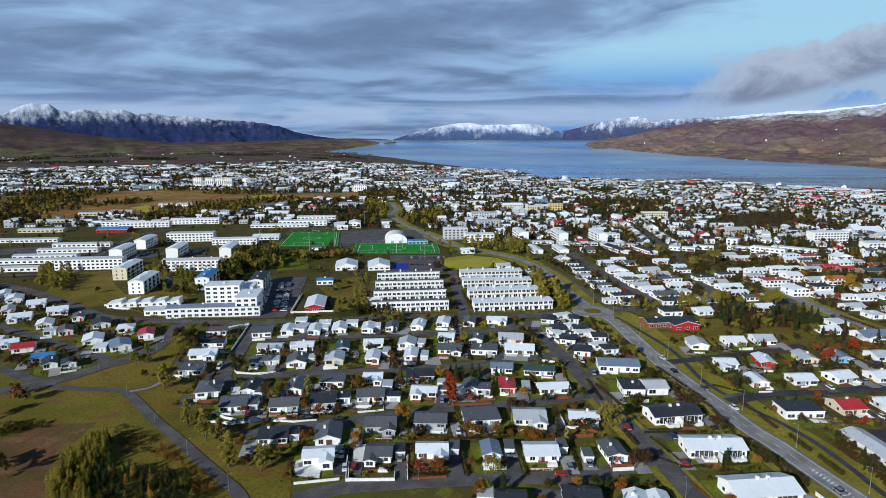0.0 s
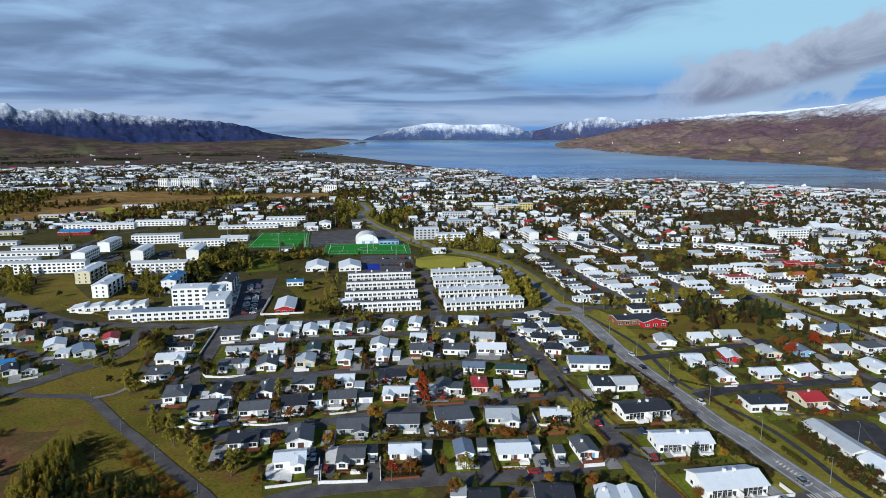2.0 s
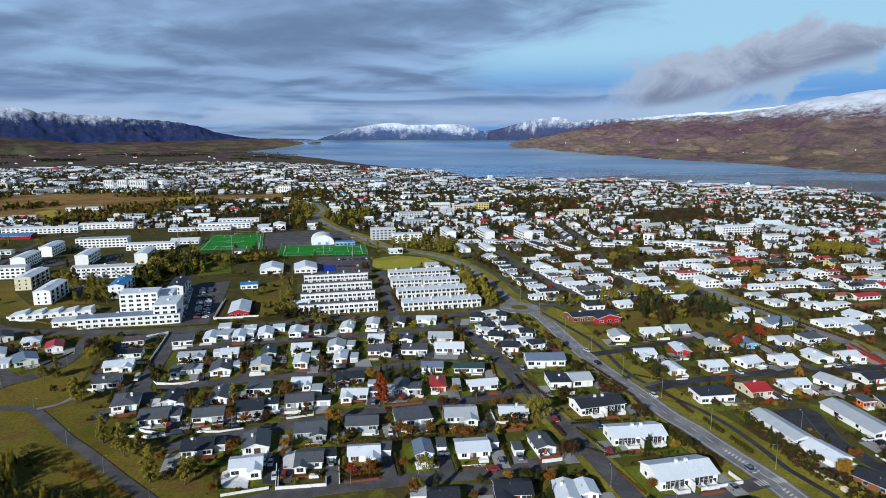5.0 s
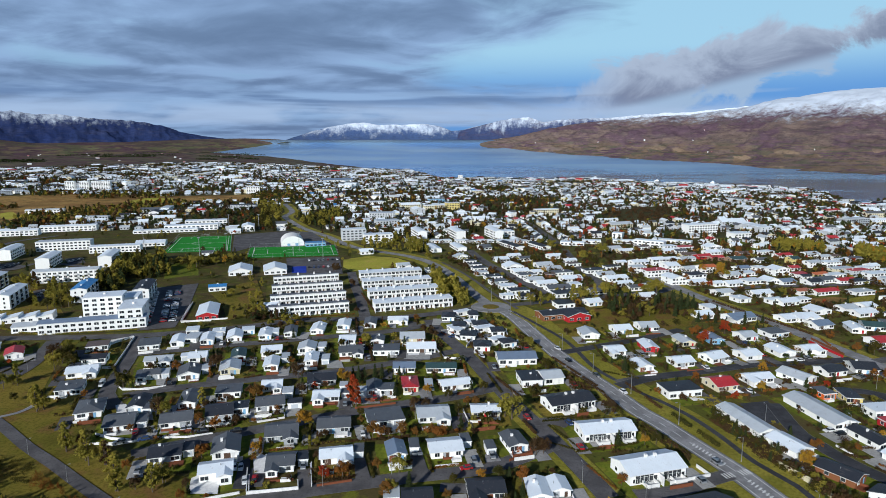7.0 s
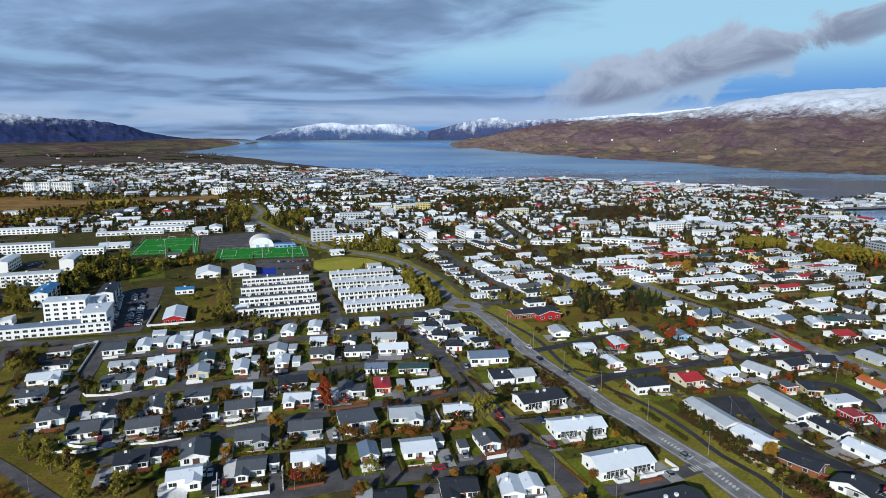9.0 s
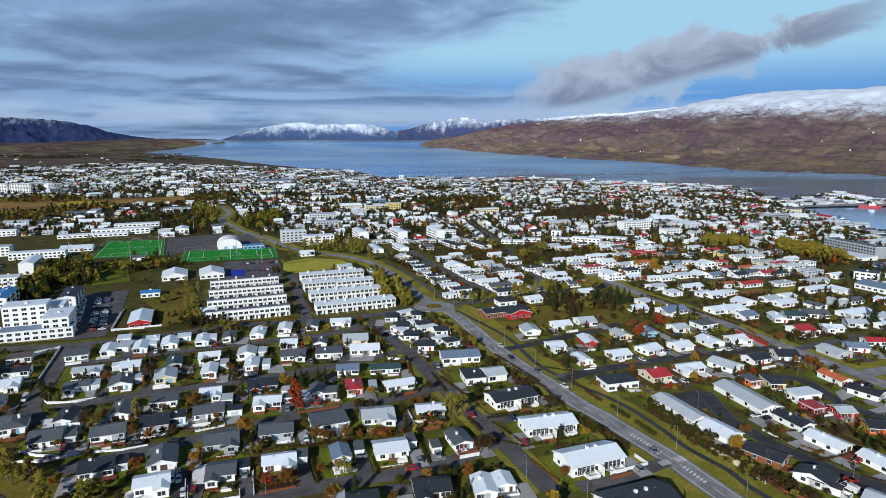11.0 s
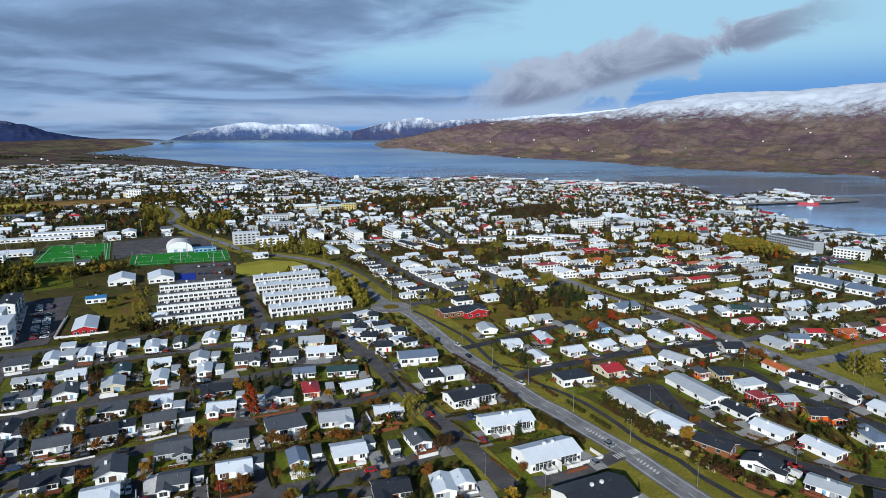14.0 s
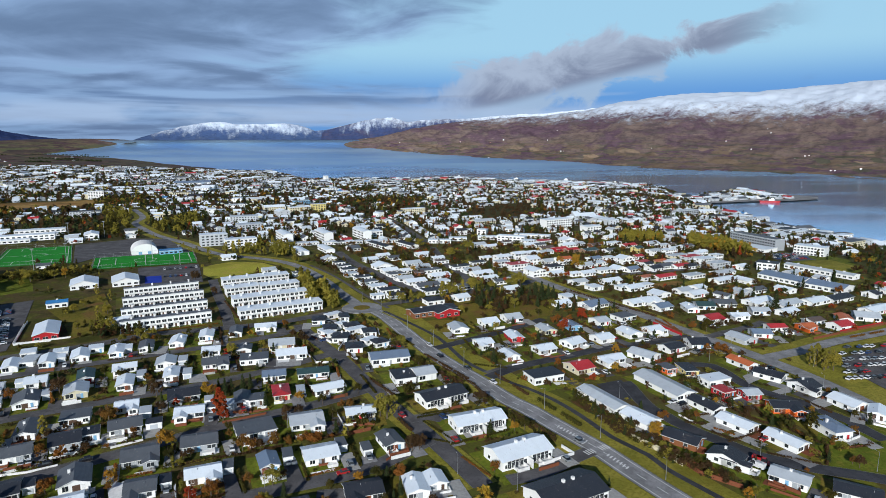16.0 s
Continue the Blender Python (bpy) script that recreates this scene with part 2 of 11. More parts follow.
class Shape:
    """Collects boxes and other pieces into one mesh."""

    def __init__(self):
        self.v, self.f, self.s = [], [], []

    def add(self, verts, faces, slot=0):
        n = len(self.v)
        self.v += [tuple(p) for p in verts]
        self.f += [tuple(i + n for i in f) for f in faces]
        self.s += [slot] * len(faces)

    def box(self, x0, x1, y0, y1, z0, z1, slot=0):
        self.add([(x0, y0, z0), (x1, y0, z0), (x1, y1, z0), (x0, y1, z0), (x0, y0, z1), (x1, y0, z1), (x1, y1, z1), (x0, y1, z1)],
                 [(0, 3, 2, 1), (4, 5, 6, 7), (0, 1, 5, 4), (1, 2, 6, 5), (2, 3, 7, 6), (3, 0, 4, 7)], slot)

    def tube(self, x, y, z0, z1, r0, r1, n=8, slot=0, dx=0.0, dy=0.0):
        ring = [(math.cos(2 * math.pi * i / n), math.sin(2 * math.pi * i / n)) for i in range(n)]
        self.add([(x + r0 * c, y + r0 * s, z0) for c, s in ring] + [(x + dx + r1 * c, y + dy + r1 * s, z1) for c, s in ring],
                 [(i, (i + 1) % n, n + (i + 1) % n, n + i) for i in range(n)] + [tuple(range(n))[::-1], tuple(range(n, 2 * n))], slot)

    def slab(self, corners, thick, slot=0):
        """A plate on four corners, thickened downwards."""
        top = [Vector(c) for c in corners]
        nrm = (top[1] - top[0]).cross(top[2] - top[0]).normalized()
        if nrm.z < 0:
            nrm = -nrm
        low = [p - nrm * thick for p in top]
        self.add(top + low, [(0, 1, 2, 3), (7, 6, 5, 4), (0, 4, 5, 1), (1, 5, 6, 2), (2, 6, 7, 3), (3, 7, 4, 0)], slot)

    def mesh(self, name, mats, smooth=False):
        return mesh_of(name, self.v, self.f, mats, self.s, smooth)


# ---- lie of the land ----
SHORE_AZ = (-50, -30, -22, -19.8, -17.3, -13.2, -10.1, -7.5, -4.7, -1.9, 2.6, 7.8, 11.4, 14.9, 19, 24.2, 29, 32.5, 34.4, 36.3, 38.4, 40.9, 44, 46.5, 52)
SHORE_R = (9000, 8200, 7180, 6400, 5600, 4190, 3620, 3190, 3040, 2490, 2460, 2400, 2520, 2410, 2285, 2310, 2230, 1760, 1560, 1460, 1315, 1265, 1200, 1140, 1020)
EAST_AZ = (0.8, 1.6, 2.5, 4.9, 7.2, 11.8, 16, 20, 24.3, 26.5, 31.2, 35.6, 39.7, 46, 54)
EAST_R = (15000, 11600, 8930, 8260, 6660, 5390, 4600, 4300, 3700, 3400, 3280, 3130, 2970, 2790, 2600)


def squeeze(r):
    """Far distances are drawn in, along the line of sight, so that all lies within the lens's reach."""
    return np.where(r < 2300, r, 2300 + 2400 * (1 - np.exp(-(np.maximum(r, 2300) - 2300) / 2400)))


def place(az, r, z):
    """The place of something at a bearing, distance and height, drawn in where it is far off."""
    az, r, z = np.radians(az), np.asarray(r, float), np.asarray(z, float)
    k = squeeze(r)
    return np.stack([k * np.sin(az), k * np.cos(az), EYE + (z - EYE) * k / r], -1)


def land(az, r):
    """Height of the town's ground: level near by, then falling to the shore."""
    shore = np.interp(az, SHORE_AZ, SHORE_R)
    u = np.clip((r - 620) / np.maximum(shore - 640, 100), 0, 1.04)
    return -51.5 * u ** 1.25


def ground_at(x, y):
    r = math.hypot(x, y)
    az = math.degrees(math.atan2(x, y))
    if r < 2300:
        return float(land(az, r))
    return float(place(az, r, land(az, r))[2])


def polar(name, azs, rings, mat, smooth=True):
    """A sheet from rows of points, each row one ring."""
    rows, n = len(rings), len(azs)
    verts = np.concatenate(rings)
    i = np.arange((rows - 1) * (n - 1))
    a = (i // (n - 1)) * n + i % (n - 1)
    faces = np.stack([a, a + n, a + n + 1, a + 1], -1)[:, ::-1]
    return new(name, mesh_of(name, verts.tolist(), faces.tolist(), mat, None, smooth))


def noise_at(pts, scale, octaves=4):
    return np.array([noise.fractal((p[0] * scale, p[1] * scale, p[2] * scale), 0.9, 2.1, octaves) for p in pts])


def ground_material():
    """Garden ground near by, heath and farmland farther off."""
    m, s, b = material("town_ground", 0.95)
    co = s.n("ShaderNodeNewGeometry").outputs["Position"]
    d = s.noise(co, 0.9, 6.0, 0.65)
    near = s.mix(s.ramp(s.noise(co, 0.055, 7.0, 0.6), 0.42, 0.58), (0.105, 0.110, 0.018), (0.100, 0.074, 0.028))
    near = s.mix(s.ramp(s.noise(co, 0.11, 6.0), 0.52, 0.64), near, (0.165, 0.165, 0.020))
    near = s.mix(s.math("MULTIPLY", s.ramp(d, 0.45, 0.7), 0.6), near, (0.050, 0.050, 0.016))
    far = s.mix(s.ramp(s.noise(s.stretch(co, (0.7, 1.0, 1.0)), 0.0075, 6.0, 0.55, 0.4), 0.45, 0.55), (0.092, 0.052, 0.056), (0.105, 0.092, 0.058))
    far = s.mix(s.ramp(s.noise(co, 0.011, 7.0, 0.6), 0.52, 0.66), far, (0.165, 0.118, 0.070))
    far = s.mix(s.ramp(s.noise(s.stretch(co, (1.0, 1.6, 1.0)), 0.016, 6.0, 0.6), 0.56, 0.62), far, (0.030, 0.034, 0.018))
    dist = s.n("ShaderNodeVectorMath", {0: co}, operation="LENGTH").outputs["Value"]
    near = s.mix(s.math("MULTIPLY", s.ramp(dist, 520.0, 800.0), 0.75), near, s.mix(s.ramp(d, 0.4, 0.62), (0.062, 0.046, 0.022), (0.040, 0.042, 0.016)))
    c = s.mix(s.ramp(dist, 1500.0, 2100.0), near, far)
    paint(s, b, c)
    bump(s, b, d, 0.4, 0.2)
    return m


def build_land():
    azs = np.concatenate([np.arange(-180, -54, 9.0), np.arange(-54, 54.1, 0.3), np.arange(63, 181, 9.0)])
    rr = np.concatenate([[0.01], np.geomspace(30, 600, 14), np.geomspace(640, 2300, 60), np.geomspace(2350, 9500, 70)])
    rings = []
    for r in rr:
        z = land(azs, r)
        shore = np.interp(azs, SHORE_AZ, SHORE_R)
        z = np.where(r > shore, SEA - 4 - 0.012 * (r - shore), z)
        p = place(azs, np.full(len(azs), r), z)
        if r > 2300:
            p[:, 2] += noise_at(p, 0.006, 3) * min(3.0, (r - 2300) / 400) * (z > SEA)
        rings.append(p)
    tagged(polar("ground", azs, rings, ground_material()), "town ground of gardens and lawns running out to brown heath", "ground", kind="structure")


def water_material():
    m, s, b = material("fjord_water", 0.12, 0.78)
    co = s.n("ShaderNodeNewGeometry").outputs["Position"]
    wide = s.ramp(s.noise(s.stretch(co, (0.0011, 0.0035, 0.002)), 1.0, 6.0, 0.55, 0.5), 0.36, 0.66)
    paint(s, b, s.mix(wide, (0.52, 0.74, 1.0), (0.68, 0.86, 1.0)))
    off = s.ramp(s.n("ShaderNodeVectorMath", {0: co}, operation="LENGTH").outputs["Value"], 2500.0, 3900.0)
    s.t.links.new(s.math("ADD", s.n("ShaderNodeMapRange", {"Value": wide, "To Min": 0.10, "To Max": 0.20}).outputs[0], s.math("MULTIPLY", off, 0.30)), b.inputs["Roughness"])
    b.inputs["Specular Tint"].default_value = (0.60, 0.79, 1.0, 1.0)
    up = s.n("ShaderNodeCombineXYZ", {"Z": 1.0}).outputs[0]   # shading normal held upright, as the drawn-in far sheet tilts towards the camera
    waves = s.n("ShaderNodeBump", {"Height": s.noise(s.stretch(co, (0.05, 0.11, 1.0)), 1.0, 4.0, 0.6), "Strength": 0.018, "Distance": 1.0, "Normal": up})
    s.t.links.new(waves.outputs[0], b.inputs["Normal"])
    return m


def build_water():
    azs = np.arange(-22.5, 66.1, 1.5)
    rr = np.concatenate([np.linspace(900, 2300, 20), np.geomspace(2350, 33000, 66)])
    tagged(polar("water", azs, [place(azs, np.full(len(azs), r), np.full(len(azs), SEA)) for r in rr], water_material()),
           "calm blue fjord water with pale wind streaks", "water", kind="structure")


def mountain_material(name, snow_lo, snow_hi, flank_tint, patches, streak=0.012, fields=(), relief=0.3, fall=0.5):
    m, s, b = material(name, 0.95)
    g = s.n("ShaderNodeNewGeometry")
    co = g.outputs["Position"]
    z = s.n("ShaderNodeSeparateXYZ", {0: co}).outputs[2]
    big = s.noise(s.stretch(co, (1, 1, 2.5)), 0.0035, 8.0, 0.62, 0.5)
    fine = s.noise(s.stretch(co, (1, 1, fall)), streak, 8.0, 0.68)
    c = s.mix(s.ramp(big, 0.44, 0.56), flank_tint, patches[0])
    c = s.mix(s.ramp(s.noise(s.stretch(co, (1, 1, 4.0)), 0.008, 8.0, 0.65), 0.48, 0.66), c, patches[1])
    c = s.mix(s.math("MULTIPLY", s.ramp(fine, 0.45, 0.72), 0.6), c, scaled(flank_tint, 0.4))
    for k, f in enumerate(fields):
        c = s.mix(s.math("MULTIPLY", s.ramp(s.noise(s.stretch(co, (0.8, 0.8, 9.0)), 0.007 + 0.004 * k, 4.0, 0.5), 0.545, 0.575), s.ramp(z, 130.0, 20.0)), c, f)
    if fields:
        # small plots, each with its own crop or stubble
        plot = s.n("ShaderNodeTexVoronoi", {"Vector": s.stretch(co, (1.0, 0.55, 2.2)), "Scale": 0.017, "Randomness": 0.85})
        pick = s.n("ShaderNodeSeparateColor", {0: plot.outputs["Color"]}).outputs[0]
        tone = s.mix(s.ramp(pick, 0.45, 0.55), fields[0], s.mix(s.ramp(pick, 0.75, 0.80), fields[1], scaled(fields[0], 1.5)))
        farmed = s.math("MULTIPLY", s.ramp(s.noise(co, 0.0048, 4.0, 0.5), 0.47, 0.56), s.ramp(s.math("ADD", z, s.math("MULTIPLY", s.noise(co, 0.01, 3.0), 60.0)), 110.0, 50.0))
        c = s.mix(s.math("MULTIPLY", farmed, s.ramp(s.n("ShaderNodeSeparateColor", {0: plot.outputs["Color"]}).outputs[1], 0.35, 0.5)), c, tone)
    c = s.mix(s.math("MULTIPLY", s.ramp(s.noise(s.stretch(co, (1, 1, 3.0)), 0.045, 6.0, 0.7), 0.48, 0.70), 0.55), c, scaled(flank_tint, 0.35))
    c = s.mix(s.math("MULTIPLY", s.ramp(s.noise(s.stretch(co, (0.6, 0.6, 6.0)), 0.02, 6.0, 0.65), 0.55, 0.70), 0.5), c, scaled(patches[0], 1.5))
    grit = s.math("MULTIPLY", s.math("SUBTRACT", s.noise(s.stretch(co, (1.0, 1.0, 2.0)), 0.06, 5.0, 0.7), 0.5), (snow_hi - snow_lo) * 0.55)
    z = s.math("ADD", z, grit)
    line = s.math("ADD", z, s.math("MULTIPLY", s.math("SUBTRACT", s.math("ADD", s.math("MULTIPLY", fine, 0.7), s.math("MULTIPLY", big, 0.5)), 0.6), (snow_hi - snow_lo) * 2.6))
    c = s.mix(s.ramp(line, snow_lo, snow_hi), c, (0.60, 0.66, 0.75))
    paint(s, b, c)
    if relief:
        bump(s, b, fine, relief, 8.0)
    return m


def ridge(name, az0, az1, step, foot_el, top_az, top_el, r0, r1, rows, mat, rough, label, seed):
    """A mountain flank, from its foot up to its skyline, built only where it faces the camera."""
    azs = np.arange(az0, az1 + step / 2, step)
    top = np.interp(azs, top_az, top_el)
    foot = foot_el(azs) if callable(foot_el) else np.full(len(azs), foot_el)
    near = r0(azs) if callable(r0) else np.full(len(azs), float(r0))
    rings = []
    for k in range(rows + 1):
        u = k / rows
        r = near + (r1 - near) * u
        lift = foot + (top - foot) * (0.35 * u + 0.65 * u * u * (3 - 2 * u))
        a = np.radians(azs)
        p = np.stack([r * np.sin(a), r * np.cos(a), EYE + r * np.tan(np.radians(lift))], -1)
        q = p + np.array([seed * 311.0, 0, 0])
        amp = rough * math.sin(math.pi * min(1.0, u * 0.93)) ** 0.7 * np.clip((top - foot) / 1.6, 0, 1.3)
        if u > 0:
            p[:, 2] += amp * (0.8 * noise_at(q, 0.004, 5) + 0.55 * (1 - 2 * np.abs(noise_at(q, 0.0075, 4))) - 0.3)
        rings.append(p)
    return tagged(polar(name, azs, rings, mat), label, "mountain", kind="structure")


def build_mountains():
    # base colours of the far ranges are blued to stand for haze
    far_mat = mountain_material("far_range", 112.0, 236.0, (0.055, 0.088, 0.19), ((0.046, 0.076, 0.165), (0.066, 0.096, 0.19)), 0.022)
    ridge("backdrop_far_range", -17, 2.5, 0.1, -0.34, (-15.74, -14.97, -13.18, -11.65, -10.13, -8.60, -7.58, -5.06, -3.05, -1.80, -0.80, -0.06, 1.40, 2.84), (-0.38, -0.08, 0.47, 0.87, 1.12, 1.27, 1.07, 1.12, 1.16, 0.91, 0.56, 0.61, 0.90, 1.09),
          4765, 4850, 20, far_mat, 20.0, "distant mountains, coloured blue for haze, with fresh snow on their tops", 1)
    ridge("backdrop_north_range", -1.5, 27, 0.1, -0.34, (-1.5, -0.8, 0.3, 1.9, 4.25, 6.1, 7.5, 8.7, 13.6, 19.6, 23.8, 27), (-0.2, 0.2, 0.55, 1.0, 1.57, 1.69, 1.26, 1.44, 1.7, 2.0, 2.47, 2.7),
          4755, 4840, 24, mountain_material("north_range", 160.0, 292.0, (0.046, 0.060, 0.135), ((0.040, 0.056, 0.128), (0.070, 0.064, 0.110)), 0.024, (), 0.35, 0.3), 22.0, "mountains coloured blue for haze, with rugged snow-covered crests", 5)
    # cloud shade and haze are both put into the navy tones here
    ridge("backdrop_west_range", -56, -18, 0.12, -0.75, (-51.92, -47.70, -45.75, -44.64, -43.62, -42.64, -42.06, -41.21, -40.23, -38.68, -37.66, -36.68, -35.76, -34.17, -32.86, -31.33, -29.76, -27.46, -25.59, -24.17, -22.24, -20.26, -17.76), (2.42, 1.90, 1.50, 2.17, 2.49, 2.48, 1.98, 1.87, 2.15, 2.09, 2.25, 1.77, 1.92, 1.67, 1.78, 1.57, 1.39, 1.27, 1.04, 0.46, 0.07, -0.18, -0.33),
          4725, 4885, 30, mountain_material("west_range", 188.0, 326.0, (0.024, 0.038, 0.108), ((0.019, 0.031, 0.098), (0.036, 0.046, 0.108)), 0.030, (), 0.3, 0.12), 26.0, "mountain range coloured dark blue for haze and cloud shade, with snow in its gullies", 2)
    spit = lambda a: np.interp(a, (-56, -30, -22.4, -18.6, -15.2), (-2.4, -2.1, -1.42, -0.95, -0.44))
    ridge("backdrop_west_slopes", -56, -15.2, 0.2, spit, (-56, -45.8, -41.6, -34.3, -27.6, -22.2, -19, -17, -15.9, -15.2), (1.5, 1.05, 0.32, -0.50, -0.40, -0.16, -0.14, -0.18, -0.24, -0.42),
          lambda a: np.minimum(squeeze((EYE - SEA) / np.tan(np.radians(-spit(a)))), 4690), 4720, 16, mountain_material("west_slopes", 900.0, 950.0, (0.092, 0.054, 0.064), ((0.078, 0.062, 0.052), (0.118, 0.078, 0.066)), 0.008, ((0.115, 0.118, 0.055), (0.16, 0.120, 0.07)), 0.0), 7.0, "brown heath slopes and farmland below the mountains", 3)
    # purple-grey in the heath's colours stands for haze across the fjord
    shore = lambda a: squeeze(np.interp(a, EAST_AZ, EAST_R))
    ridge("backdrop_east_heath", 1.2, 54, 0.12, lambda a: -np.degrees(np.arctan((EYE - SEA + 6) / np.interp(a, EAST_AZ, EAST_R))), (1.2, 4.9, 8, 10.8, 13.6, 19.6, 23.8, 26.2, 31.7, 35.1, 38.3, 41, 45.2, 54),
          (-0.5, 0.05, 0.75, 1.2, 1.5, 1.85, 2.4, 2.97, 3.59, 3.6, 3.65, 3.86, 4.17, 4.6), shore, 4740, 60,
          mountain_material("east_heath", 196.0, 330.0, (0.122, 0.076, 0.098), ((0.185, 0.134, 0.112), (0.118, 0.092, 0.086)), 0.022, ((0.175, 0.125, 0.082), (0.102, 0.096, 0.064), (0.150, 0.110, 0.085))), 20.0,
          "long heath-covered mountainside above the far shore, snow on its crest", 4)


build_land()
build_water()
build_mountains()


# ---- what stands where, so that scattered things keep clear ----
TAKEN = np.zeros((2400, 4800), bool)   # one cell a metre, x from -2400, y from 0


def cells(xs, ys):
    return np.clip(np.asarray(ys, int), 0, 2399), np.clip(np.asarray(xs, int) + 2400, 0, 4799)


def take_box(x, y, rot, w, d, pad=1.0):
    a, b = np.meshgrid(np.arange(-w / 2 - pad, w / 2 + pad + 0.5, 0.7), np.arange(-d / 2 - pad, d / 2 + pad + 0.5, 0.7))
    c, s = math.cos(radians(rot)), math.sin(radians(rot))
    TAKEN[cells(x + a * c - b * s, y + a * s + b * c)] = True


def is_free(x, y):
    return not TAKEN[int(min(max(y, 0), 2399)), int(min(max(x + 2400, 0), 4799))]


def inside(poly, x, y):
    hit, n = False, len(poly)
    for i in range(n):
        (x1, y1), (x2, y2) = poly[i], poly[i - 1]
        if (y1 > y) != (y2 > y) and x < (x2 - x1) * (y - y1) / (y2 - y1) + x1:
            hit = not hit
    return hit


def take_poly(poly):
    xs, ys = [p[0] for p in poly], [p[1] for p in poly]
    for y in range(int(max(0, min(ys))), int(min(2399, max(ys))) + 1):
        for x in range(int(max(-2399, min(xs))), int(min(2399, max(xs))) + 1, 1):
            if inside(poly, x, y):
                TAKEN[y, x + 2400] = True


# ---- roads and other sheets ----
LAYER = [0]


def smooth_line(pts, step=6.0):
    """A rounded line through the points."""
    p = [Vector((*q, 0)) for q in pts]
    p = [p[0] * 2 - p[1]] + p + [p[-1] * 2 - p[-2]]
    out = []
    for i in range(1, len(p) - 2):
        n = max(2, int((p[i + 1] - p[i]).length / step))
        for k in range(n):
            t = k / n
            out.append(0.5 * (2 * p[i] + (p[i + 1] - p[i - 1]) * t + (2 * p[i - 1] - 5 * p[i] + 4 * p[i + 1] - p[i + 2]) * t * t + (3 * p[i] - p[i - 1] - 3 * p[i + 1] + p[i + 2]) * t ** 3))
    out.append(p[-2])
    return out


def ribbon(shape, line, off0, off1, z, slot=0, gap=None):
    """A strip beside a line, between two offsets (plus: to its left)."""
    n = len(line)
    vs = []
    for i, q in enumerate(line):
        d = (line[min(i + 1, n - 1)] - line[max(i - 1, 0)]).normalized()
        s = Vector((-d.y, d.x, 0))
        for o in (off0, off1):
            e = q + s * o
            vs.append((e.x, e.y, ground_at(e.x, e.y) + z))
    faces = [(2 * i, 2 * i + 2, 2 * i + 3, 2 * i + 1) for i in range(n - 1) if gap is None or i % gap[1] < gap[0]]
    shape.add(vs, [f[::-1] for f in faces], slot)


ROAD_LINES = []


def road(name, label, pts, width, mat=None, kerb=True, marks=False, take=True, verge=None):
    LAYER[0] += 1
    z = 0.07 + 0.006 * LAYER[0]
    line = smooth_line(pts)
    ROAD_LINES.append((label, pts, width))
    s = Shape()
    ribbon(s, line, width / 2, -width / 2, z)
    ob = tagged(new(name, s.mesh(name, [mat or ASPHALT])), label, "road", kind="structure")
    if verge:
        for side, wide in zip((1, -1), verge):
            k = Shape()
            e = side * (width / 2 + 0.2)
            ribbon(k, line, *((e + wide, e) if side > 0 else (e, e - wide)), 0.052 + 0.0045 * LAYER[0])
            tagged(new("grass_verge", k.mesh("grass_verge", [VERGE])), "mown yellow-green grass verge beside the road", "grass", kind="structure")
    if kerb:
        for side in (1, -1):
            k = Shape()
            a = side * (width / 2 + 0.1)
            ribbon(k, line, a + 0.08, a - 0.08, z + 0.1)
            ribbon(k, line, a + 0.13 * -side, a + 0.125 * -side, z + 0.1)
            child("kerb", k.mesh("kerb", [KERB]), ob)
    if marks:
        fine = smooth_line(pts, 2.0)
        k = Shape()
        ribbon(k, fine, 0.13, -0.13, z + 0.012, 0, (2, 4))
        child("centre_line", k.mesh("centre_line", [MARKING]), ob)
        for side in (1, -1):
            k = Shape()
            ribbon(k, fine, side * (width / 2 - 1.1) + 0.14, side * (width / 2 - 1.1) - 0.14, z + 0.012)
            child("edge_line", k.mesh("edge_line", [MARKING]), ob)
    if take:
        for q in smooth_line(pts, 1.5):
            take_box(q.x, q.y, 0, width, width, 1.0)
    return ob


def sheet(name, label, poly, mat, category="ground", z=0.05, take=True):
    """A flat patch of ground with the given outline, cut fine enough to follow the land."""
    LAYER[0] += 1
    bm = bmesh.new()
    f = bm.faces.new([bm.verts.new((x, y, 0)) for x, y in poly])
    bmesh.ops.triangulate(bm, faces=[f])
    for _ in range(3):
        bmesh.ops.subdivide_edges(bm, edges=[e for e in bm.edges if e.calc_length() > 25], cuts=1, use_grid_fill=False)
        bmesh.ops.triangulate(bm, faces=bm.faces[:])
    for v in bm.verts:
        v.co.z = ground_at(v.co.x, v.co.y) + z + 0.004 * LAYER[0]
    for f in bm.faces:
        if f.normal.z < 0:
            f.normal_flip()
    me = bpy.data.meshes.new(name)
    bm.to_mesh(me)
    bm.free()
    me.materials.append(mat)
    if take:
        take_poly(poly)
    return tagged(new(name, me), label, category, kind="structure")


# ---- houses ----
CACHE = {}


